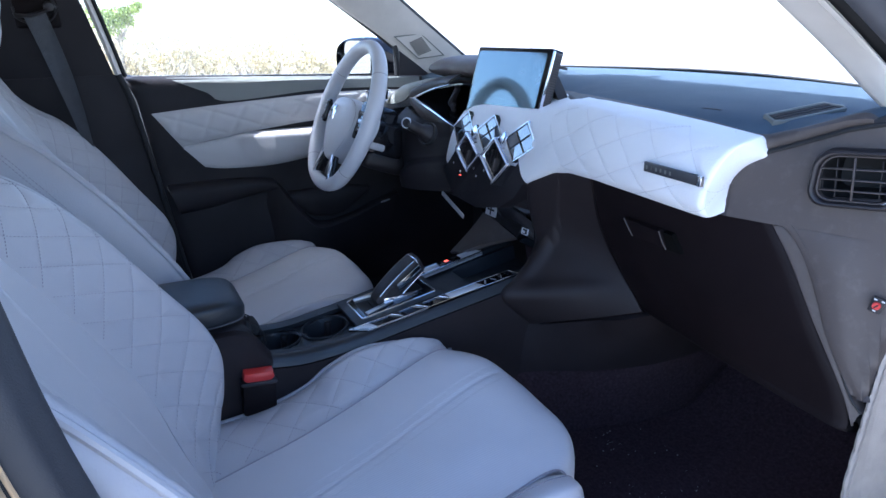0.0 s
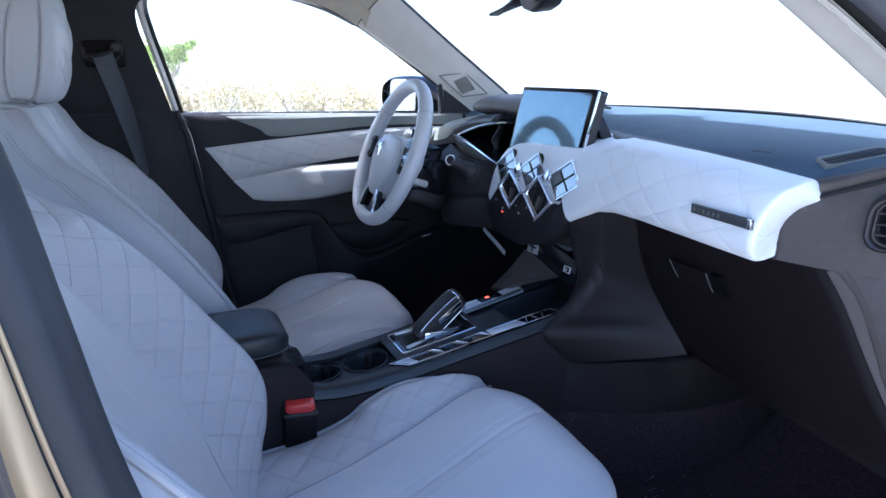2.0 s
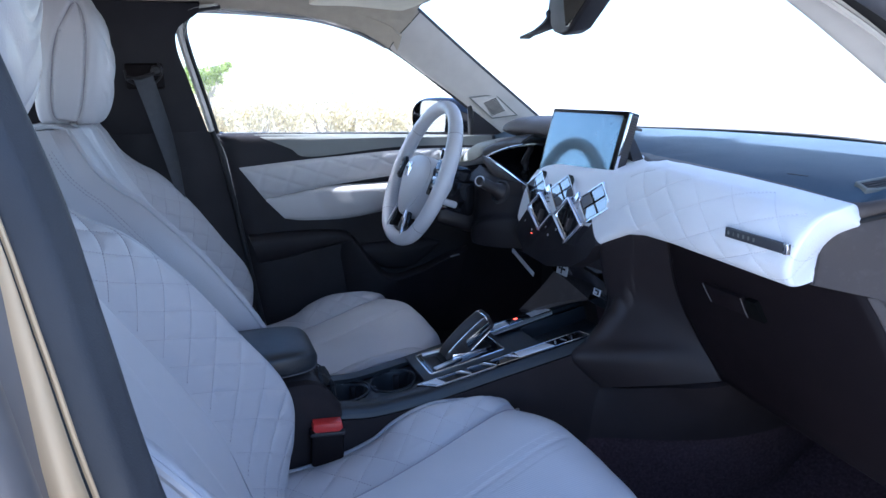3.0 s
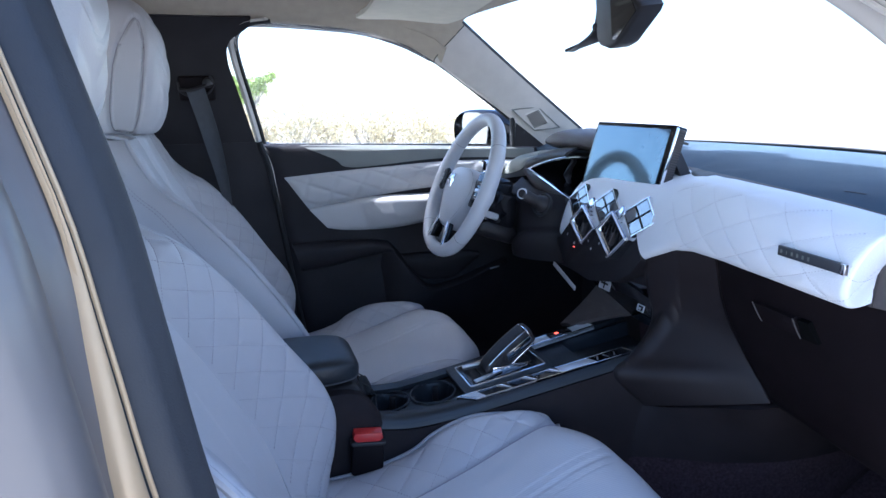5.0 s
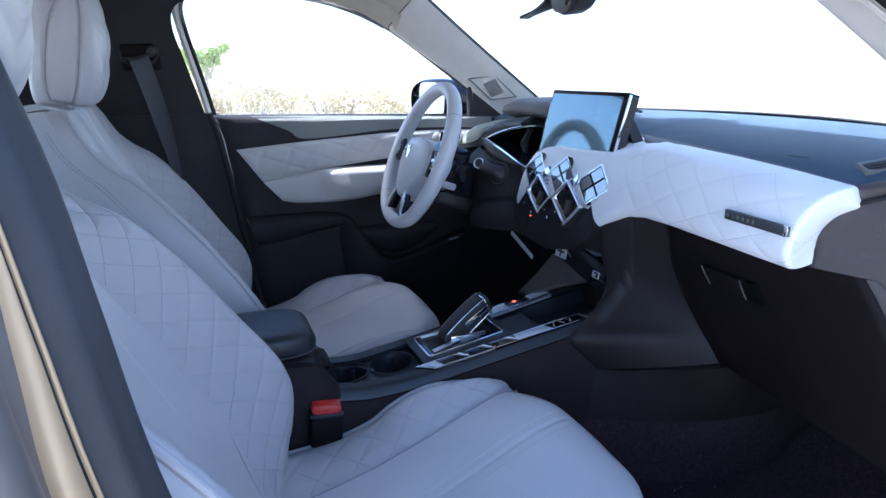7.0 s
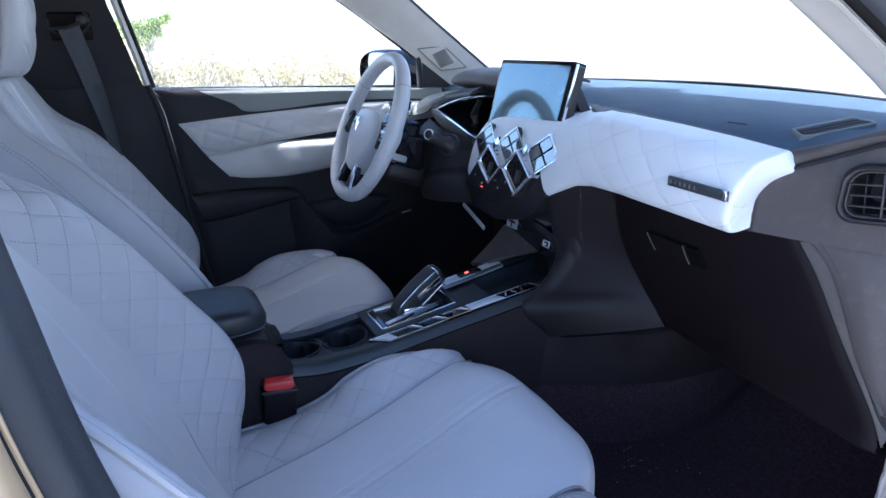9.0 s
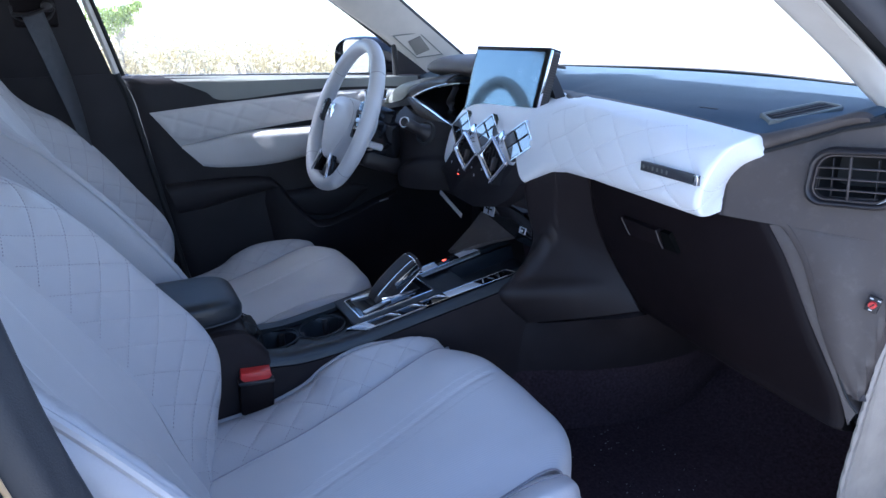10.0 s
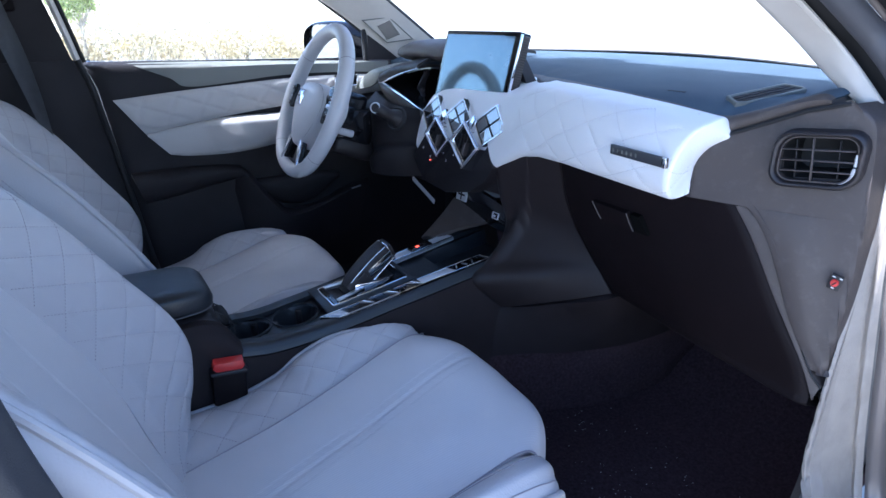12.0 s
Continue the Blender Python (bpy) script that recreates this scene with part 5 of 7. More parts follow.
def centre_stack():
    """Three diamonds of glossy keys with two diamond vents hung between them."""
    dia = lambda w, h, k=0.0: [(w, 0), (k, h), (-w, 0), (-k, -h)]  # noqa: E731

    def bead(outline, m):
        q = np.array([tuple(m @ Vector((x, 0, z))) for x, z in outline])
        return np.concatenate([q[i] + (q[(i + 1) % 4] - q[i]) * np.linspace(0.02, 0.98, 9)[:, None] for i in range(4)])

    for x, y, z, w, h, sk in ((-0.142, 0.655, 0.930, 0.046, 0.039, 0.0055), (-0.027, 0.650, 0.935, 0.049, 0.038, 0.005), (0.083, 0.652, 0.930, 0.054, 0.042, 0.007)):
        m = pose(x, y, z, -18)
        fr = part("key_frame", *ring_plate(dia(w, h, sk), 0.0030, 0.012, m), CHROME, dash, "chrome diamond frame of the touch keys")
        part("key_bed", *prism(dia(w - 0.003, h - 0.003, sk), 0.01, m @ pose(0, 0.004, 0)), GLOSS, fr)
        w, h = w - 0.0035, h - 0.0035
        for du, dv in ((0.25, 0.25), (-0.25, 0.25), (0.25, -0.25), (-0.25, -0.25)):
            # the four quarters of the diamond
            cx_, cz_ = du * (w + sk) + dv * (sk - w), du * h + dv * h
            part("touch_key", *prism(dia(w * 0.462, h * 0.462, sk * 0.462), 0.006, m @ pose(cx_, 0.0010, cz_, 0.6 * (du + dv), 0, 2.0 * (du - dv)), 0.0014, 3), KEY_GLASS, fr, "gloss black diamond key", 12)
    for x, y, z, w, h, sk in ((-0.094, 0.640, 0.884, 0.053, 0.0424, -0.019), (0.023, 0.635, 0.886, 0.055, 0.0466, -0.017)):
        m = pose(x, y, z, -18)
        fr = part("centre_vent", *ring_plate(dia(w, h, sk), 0.0095, 0.026, m @ pose(0, -0.003, 0)), CHROME, dash, "chrome diamond vent frame")
        part("frame_bead", *tube(bead(dia(w - 0.0055, h - 0.0045, sk), m @ pose(0, -0.0025, 0)), 0.0044, 12, True), CHROME, fr)
        # shallow black plate; the vent's inner shade is its colour
        part("vent_dark_plate", *prism(dia(w * 0.88, h * 0.88, sk * 0.88), 0.012, m @ pose(0, 0.010, 0)), SOFT_BLACK, fr)
        for j in range(-3, 4):
            f = 1 - abs(j) / 4.2
            part("vent_blade", *box((0.0016, 0.008, 2 * h * 0.80 * f), 0.0005, 1, m @ pose(j * w * 0.21, 0.006, sk * 0.0, 0, 0, 18)), PLASTIC, fr)
        part("vent_tab", *box((0.006, 0.012, 0.026), 0.002, 2, m @ pose(0.002, 0.003, -0.008)), PLASTIC_GREY, fr)
    for x, z, w, h in ((-0.086, 0.929, 0.016, 0.016), (0.0265, 0.930, 0.012, 0.014)):
        part("chrome_web", *prism(dia(w, h), 0.012, pose(x, 0.650, z, -18), 0.002), CHROME, dash, "chrome web between the diamonds")
    # dark key panel below, with a saw-tooth upper edge
    low = [(-0.207, 0.826), (-0.150, 0.898), (-0.118, 0.872), (-0.088, 0.846), (-0.062, 0.862), (-0.042, 0.880), (0.0, 0.858), (0.034, 0.838), (0.060, 0.864), (0.082, 0.892), (0.108, 0.853), (0.085, 0.820), (0.04, 0.792), (-0.05, 0.772), (-0.15, 0.778)]
    pan = part("key_panel", *prism([(x, z - 0.84) for x, z in low], 0.03, pose(0, 0.641, 0.84, -10), 0.002), DOOR_CARD, dash, "dark climate key panel with small marks")
    for x, z in ((-0.150, 0.872), (-0.165, 0.85), (-0.122, 0.852), (-0.035, 0.855), (-0.062, 0.838), (0.0, 0.835), (-0.13, 0.836)):
        part("key_mark", *ring_plate(dia(0.0024, 0.0032), 0.0007, 0.001, pose(0, 0.6405, 0.84, -10) @ pose(x, 0, z - 0.84)), WHITE_INK, pan)
    part("key_lamp", *box((0.006, 0.001, 0.0016), 0, 1, pose(0, 0.6405, 0.84, -10) @ pose(-0.128, 0, -0.012)), LED, pan, "small red indicator lamp")
    # screen
    m = pose(-0.069, 0.735, 1.0953, -15.5) @ pose(0, 0, -0.078)
    body = part("screen_housing", *prism(round_rect(0.272, 0.159, 0.004, 3), 0.026, m @ pose(0.001, 0, 0.001), 0.0015), GLOSS, dash, "thin freestanding touch screen in gloss black housing")
    part("screen_pane", *prism(round_rect(0.252, 0.144, 0.002, 2), 0.001, m @ pose(-0.002, -0.0009, 0)), SCREEN, body, "dusty switched-off screen reflecting the cabin")
    part("screen_edge", *box((0.003, 0.006, 0.152), 0.001, 2, m @ pose(0.1375, 0.004, 0.001)), CHROME, body, "chrome screen edge")
    part("screen_side_mesh", *box((0.002, 0.017, 0.148), 0.0008, 1, m @ pose(0.1375, 0.0165, 0.001)), PLASTIC_GREY, body, "perforated dark screen side")
    # black dots on a solid side, for the shade in its perforations
    dots = []
    for i in range(4):
        for j in range(30):
            dots.append(box((0.0012, 0.0022, 0.0022), 0, 1, m @ pose(0.1384, 0.0105 + 0.004 * i, -0.068 + 0.0047 * j)))
    part("mesh_dots", *join(*dots), SOFT_BLACK, body)
    foot = net([A((-0.12, 0.745, 1.03), (0.0, 0.755, 1.04), (0.055, 0.760, 1.045)), A((-0.15, 0.79, 0.99), (0.0, 0.80, 1.005), (0.085, 0.775, 0.99)), A((-0.17, 0.85, 0.98), (0.0, 0.87, 0.99), (0.11, 0.80, 0.97))], 14, 20)
    part("screen_foot", *slab(foot, 0.02), PLASTIC, dash, "black screen mount")


centre_stack()


# ---- steering wheel ----
def steering():
    c = Vector((-0.375, 0.462, 0.943))
    m = Matrix.Translation(c) @ pose(0, 0, 0, -24, 0, 0)
    root = thing("steering_wheel", tuple(c), "pale grey leather flat-bottomed steering wheel", "steering wheel")
    R = 0.174
    pts, rad = [], []
    for k in range(96):
        t = 2 * math.pi * k / 96
        x, z = R * math.cos(t) * 0.90 + 0.005, R * math.sin(t)
        if z < -0.140:
            z = -0.140 + (z + 0.140) * 0.72
        pts.append(m @ Vector((x, 0, z)))
        rad.append(0.0160 + 0.0026 * abs(math.cos(t)) ** 2)
    pts = np.array([tuple(p) for p in pts])
    part("rim", *tube(pts, np.array(rad), 20, True, 1.0, tuple(m.to_3x3() @ Vector((0, 1, 0)))), LEATHER_WHEEL, root, "pale leather rim")
    for t in (38, 142, 222, 318):
        k = int(round(t / 360 * 96)) % 96
        q, d = pts[k], Vector(pts[(k + 1) % 96] - pts[k - 1]).normalized()
        circ = d.to_track_quat("Z", "Y").to_matrix().to_4x4()
        circ.translation = q
        part("rim_seam", *tube([circ @ Vector((math.cos(u) * (rad[k] - 0.0002), math.sin(u) * (rad[k] - 0.0002), 0)) for u in np.linspace(0, 2 * np.pi, 25)[:-1]], 0.0006, 5, True, 1.0, tuple(d)), THREAD_DARK, root)
    # hub pad: broad above, narrow below
    out = []
    for k in range(48):
        t = 2 * math.pi * k / 48
        s, co = math.sin(t), math.cos(t)
        out.append(((0.099 if co > 0 else 0.070) * np.sign(co) * abs(co) ** 0.7 * (1 - 0.5 * max(0, -s)) + 0.006, (0.056 if s > 0 else 0.100) * np.sign(s) * abs(s) ** 0.85))
    rows = []
    for s, y in ((0.96, 0.050), (1.0, 0.020), (0.985, -0.002), (0.92, -0.016), (0.66, -0.025), (0.3, -0.029), (0.02, -0.0295)):
        rows.append([m @ Vector((x * s, y, z * s - 0.008)) for x, z in out])
    g = np.array([[tuple(v) for v in r] for r in rows])
    g = np.stack([spline(g[:, j], 28) for j in range(48)], 1)
    part("airbag_cover", g, grid_faces(28, 48, 0, True, False, True), LEATHER_WHEEL, root, "pale leather airbag cover")
    part("cover_seam", *tube([m @ Vector((x * 0.945, -0.0125, z * 0.945 - 0.008)) for x, z in out], 0.0007, 5, True, 1.0, tuple(m.to_3x3() @ Vector((0, 1, 0)))), THREAD_DARK, root)
    star = [(0.024, 0.002), (0.006, 0.006), (0.014, 0.019), (0.0, 0.011), (-0.014, 0.019), (-0.006, 0.006), (-0.024, 0.002), (-0.006, -0.006), (-0.014, -0.019), (0.0, -0.011), (0.014, -0.019), (0.006, -0.006)]
    part("hub_emblem", *prism(star, 0.006, m @ pose(0.004, -0.0330, 0.004), 0.0008), CHROME, root, "chrome hub emblem")
    for s in (-1, 1):
        part("spoke", *box((0.090, 0.018, 0.034), 0.007, 2, m @ pose(s * 0.120, 0.004, 0.010, 0, 0, s * 4)), GLOSS, root, "gloss black spoke")
        at = m @ (pose(0.119, 0.002, 0.002, 0, 0, 10) if s > 0 else pose(-0.086, -0.016, 0.004, 0, 0, -14))
        keys = part("key_pad", *box((0.044 if s > 0 else 0.036, 0.012, 0.082 if s > 0 else 0.058), 0.005, 2, at), GLOSS, root, "gloss black steering wheel key pad")
        for dz in (-0.018, 0.0, 0.018):
            part("wheel_key", *box((0.024, 0.004, 0.010), 0.002, 2, at @ pose(0, -0.0065, dz)), SATIN if dz == 0 else PLASTIC_GREY, keys)
            part("key_mark", *box((0.008, 0.0008, 0.002), 0, 1, at @ pose(0.003, -0.0088, dz)), WHITE_INK, keys)
        part("lower_spoke", *box((0.018, 0.014, 0.090), 0.004, 2, m @ pose(s * 0.040, -0.002, -0.112, 0, s * -20, 0)), GLOSS, root, "gloss black lower spoke")
        part("spoke_trim", *box((0.011, 0.006, 0.070), 0.002, 2, m @ pose(s * 0.045, -0.011, -0.118, 0, s * -20, 0)), CHROME, root, "chrome spoke trim")
    part("spoke_web", *box((0.075, 0.010, 0.05), 0.004, 2, m @ pose(0, 0.004, -0.125)), GLOSS, root)


steering()


def column():
    c = Vector((-0.375, 0.462, 0.943))
    root = thing("steering_column", (-0.372, 0.60, 0.90), "dark steering column shroud with stalks and start button", "steering column")
    m = Matrix.Translation(c) @ pose(0, 0, 0, -20)
    part("column_shroud", *box((0.084, 0.12, 0.10), 0.016, 3, m @ pose(-0.022, 0.108, -0.025)), GLOSS, root, "gloss black column shroud")
    part("shroud_cap", *box((0.080, 0.09, 0.060), 0.016, 3, m @ pose(-0.022, 0.088, 0.022)), GLOSS, root, "gloss black upper column cover")
    part("shroud_band", *box((0.090, 0.06, 0.018), 0.006, 2, m @ pose(-0.020, 0.084, -0.046)), LEATHER_WHEEL, root, "pale band round the shroud")
    part("shroud_lower", *box((0.082, 0.12, 0.05), 0.018, 3, m @ pose(-0.020, 0.130, -0.078)), PLASTIC, root, "dark lower column cover")
    part("stalk", *tube(spline([m @ Vector((-0.06, 0.07, 0.0)), m @ Vector((-0.13, 0.06, 0.004)), m @ Vector((-0.19, 0.05, 0.01))], 12), np.linspace(0.010, 0.007, 12), 10), PLASTIC, root, "dark column stalk")
    # pod with the start button
    b = Vector((-0.218, 0.553, 0.940))
    bm_ = Matrix.Translation(b) @ (Vector((0.62, -0.74, 0.22)).to_track_quat("Z", "Y").to_matrix().to_4x4())
    part("start_button", *lathe([(0, 0.002), (0.0082, 0.002), (0.0100, 0.0), (0.0100, -0.01)], bm_, 28), PLASTIC, root, "round start button")
    part("button_ring", *lathe([(0.0100, -0.004), (0.0102, 0.003), (0.0116, 0.003), (0.0124, 0.0), (0.0124, -0.01)], bm_, 28), BRIGHT_RING, root, "bright metal ring of the start button")
    b2 = bm_ @ Matrix.Translation((0.0, 0.0, -0.004))
    path = spline([b2.translation, tuple(b2.translation + Vector((0.004, 0.020, -0.012))), (-0.222, 0.605, 0.912)], 14)
    part("button_barrel", *tube(path, np.r_[np.full(9, 0.0128), np.linspace(0.0145, 0.021, 5)], 24), PLASTIC, root, "dark ribbed barrel behind the button")
    part("barrel_socket", *lathe([(0.021, -0.004), (0.024, 0.002), (0.027, 0.0), (0.028, -0.006)], Matrix.Translation((-0.222, 0.604, 0.911)) @ (Vector((0.3, -0.85, 0.35)).to_track_quat("Z", "Y").to_matrix().to_4x4()), 28), SOFT_BLACK, root)
    # smooth cover from the column to the centre stack, with an arched bulge at its foot
    P = np.zeros((70, 70, 3))
    for i, v in enumerate(np.linspace(0, 1, 70)):
        for j, u in enumerate(np.linspace(0, 1, 70)):
            x, z = -0.41 + 0.205 * u, 0.770 + (0.183 - 0.035 * u) * v
            y = 0.600 + 0.165 * max(0, (u - 0.35) / 0.65) ** 2.0 + 0.02 * max(0, 0.35 - u) + 0.25 * max(0, v - 0.8) ** 1.2 + 0.06 * max(0, 0.3 - v) ** 1.3
            q = math.hypot((x + 0.245) / 1.25, z - 0.765) / 0.085
            P[i, j] = (x, y - 0.026 / (1 + math.exp((q - 1) * 30)), z - 0.010 * u)
    part("column_side_cover", *slab(P, 0.012), DOOR_CARD, root, "dark cover beside the column")


column()


# ---- centre console ----
console = thing("center_console", (0.03, 0.35, FLOOR + 0.1), "dark centre console with chrome switch strips and cup holders", "console")
CX = 0.033


def console_body():
    ys = np.array([-0.25, 0.02, 0.10, 0.135, 0.20, 0.30, 0.42, 0.55, 0.64, 0.72])
    zt = np.interp(ys, [-0.25, 0.02, 0.10, 0.135, 0.20, 0.30, 0.64, 0.72], [0.655, 0.66, 0.655, 0.611, 0.606, 0.616, 0.669, 0.677])
    wd = np.interp(ys, [-0.25, 0.10, 0.16, 0.30, 0.64, 0.72], [0.062, 0.062, 0.070, 0.080, 0.090, 0.10])
    for s in (-1, 1):
        rows = []
        for y, z, w in zip(ys, zt, wd):
            r = [(CX + s * (w - 0.024), y, z - 0.002), (CX + s * (w - 0.006), y, z), (CX + s * w, y, z - 0.006), (CX + s * (w + 0.0015), y, z - 0.009), (CX + s * (w + 0.003), y, z - 0.013), (CX + s * (w + 0.013), y, z - 0.10), (CX + s * (w + 0.02), y, 0.40)]
            rows.append(r)
        edge = net([r[:5] for r in rows[3:]], 80, 26)
        part("console_edge", *slab(edge[::-1] if s > 0 else edge, 0.008), DARK_LEATHER, console, "dark rounded console edge")
        back = net(rows[:4], 24, 30)
        part("console_side", *slab(back[::-1] if s > 0 else back, 0.01), TUNNEL, console, "dark console side below the armrest")
        side = net([r[4:] for r in rows[3:]], 80, 20)
        part("console_side", *slab(side[::-1] if s > 0 else side, 0.01), TUNNEL, console, "dark console side")
    # black tube drawn where the console's crease would only be shade
    line = [(CX + np.interp(y, ys, wd) + 0.0036, y, np.interp(y, ys, zt) - 0.0135) for y in np.linspace(0.12, 0.58, 30)]
    part("console_crease_line", *tube(spline(line, 60), 0.0011, 6), SOFT_BLACK, console, "thin crease along the console side")
    # top deck with two cup wells
    nx, ny = 66, 170
    gx = np.linspace(-1, 1, nx)
    gy = np.linspace(0.136, 0.725, ny)
    P = np.zeros((ny, nx, 3))
    for i, y in enumerate(gy):
        w = np.interp(y, ys, wd) - 0.022
        z = np.interp(y, ys, zt)
        for j, u in enumerate(gx):
            x = CX + u * w
            d = 0.0
            for cx_, cy_, r in ((0.020, 0.258, 0.041), (0.022, 0.172, 0.036)):
                q = math.hypot(x - cx_, y - cy_)
                d = max(d, min(1, max(0, (r - q) / 0.005)))
            tray = min(1, max(0, (y - 0.555) / 0.02)) * min(1, max(0, (0.92 - abs(u)) / 0.1))
            P[i, j] = (x, y, z - 0.006 - 0.065 * d - 0.028 * tray)
    part("console_deck", *slab(P, 0.006), DARK_LEATHER, console, "dark console deck with two cup wells")
    for cx_, cy_, r in ((0.020, 0.258, 0.043), (0.022, 0.172, 0.038)):
        z = np.interp(cy_, ys, zt) - 0.003
        part("cup_ring", *tube([(cx_ + r * math.cos(t), cy_ + r * math.sin(t), z + 0.10 * (r * math.sin(t))) for t in np.linspace(0, 2 * np.pi, 41)[:-1]], 0.0018, 8, True), DARK_LEATHER, console, "cup holder rim")
        for t in (0.6, 2.7, 4.6):
            part("cup_grip", *box((0.010, 0.012, 0.03), 0.003, 2, Matrix.Translation((cx_ + (r - 0.005) * math.cos(t), cy_ + (r - 0.005) * math.sin(t), z - 0.022)) @ pose(0, 0, 0, 0, 0, math.degrees(t))), PLASTIC, console)


console_body()


def strips():
    for s, x, y0, y1 in ((1, 0.0985, 0.290, 0.628), (-1, -0.030, 0.43, 0.632)):
        d = Vector((0.010 * s, y1 - y0, 0.157 * (y1 - y0))).normalized()
        o = Vector((x, y0, 0.6236 + 0.157 * (y0 - 0.30)))
        ex = Vector((0, 0, 1)).cross(d).normalized() * -1
        ez = d.cross(ex) * -1
        if ez.z < 0:
            ez = -ez
        m = Matrix((d, ex, ez)).transposed().to_4x4()
        m.translation = o
        L = (Vector((x, y1, 0)) - Vector((x, y0, 0))).length * 1.013
        # a slanted-ended metal tray with a raised bright rim
        W = 0.0135
        rim = [(-0.006 * s, -W), (L - 0.006, -W), (L + 0.002, W), (0.004 + 0.018 * (s > 0), W)]
        lie = m @ pose(0, 0, 0, -90)
        tray = part("switch_strip", *prism(rim, 0.008, lie @ pose(0, -0.0015, 0)), GLOSS if s > 0 else PALE_METAL, console, "dark switch strip in a bright metal rim")
        part("strip_edge", *ring_plate(rim, 0.0016, 0.007, lie @ pose(0, -0.0036, 0)), CHROME, tray, "bright rim of the switch strip")
        if s > 0:
            for u0, u1 in ((0.012, 0.105), (0.545, 0.765)):
                part("strip_plate", *prism([(u0 * L, -0.0112), (u1 * L - 0.004, -0.0112), (u1 * L + 0.006, 0.0112), (u0 * L + (0.026 if u0 < 0.1 else 0.010), 0.0112)], 0.003, lie @ pose(0, -0.0034, 0), 0.0006), PALE_METAL, tray, "brushed metal plate")
            for k in range(3):
                u = (0.235 + 0.145 * k) * L
                # two facets that meet in a ridge
                part("window_switch", *prism([(u - 0.002, -0.0112), (u + 0.012, -0.0112), (u + 0.0135, 0.0112)], 0.004, lie @ pose(0, -0.0044, 0), 0.0006), CHROME, tray, "metal rocker switch", 20)
                part("window_switch", *prism([(u - 0.010, -0.0112), (u - 0.0025, -0.0112), (u + 0.0130, 0.0112)], 0.003, lie @ pose(0, -0.0036, 0), 0.0006), SATIN, tray, "metal rocker switch", 20)
        else:
            u = 0.10 * L
            part("switch_well", *prism([(u + 0.004, -0.0108), (u + 0.036, -0.0108), (u + 0.046, 0.0108), (u + 0.012, 0.0108)], 0.002, lie @ pose(0, -0.0024, 0)), GLOSS, tray, "dark well of the rocker")
        if s > 0:
            part("switch_icon_plate", *prism([(-0.034, -0.0105), (0.030, -0.0105), (0.036, 0.0105), (-0.028, 0.0105)], 0.003, lie @ pose(0.855 * L, -0.0032, 0)), GLOSS, tray)
            for k in range(3):
                part("switch_icon", *box((0.0026, 0.014, 0.0006), 0, 1, m @ pose(0.855 * L - 0.018 + 0.018 * k, 0, 0.0035, 0, 0, 25 if k != 1 else -25)), SATIN, tray)
        else:
            part("brake_key", *box((0.052, 0.021, 0.005), 0.002, 2, m @ pose(0.63 * L, 0, 0.003)), GLOSS, tray, "parking brake key")
            part("brake_lamp", *box((0.008, 0.006, 0.001), 0.0003, 1, m @ pose(0.60 * L, 0, 0.0058)), LED, tray, "red parking brake lamp")


strips()


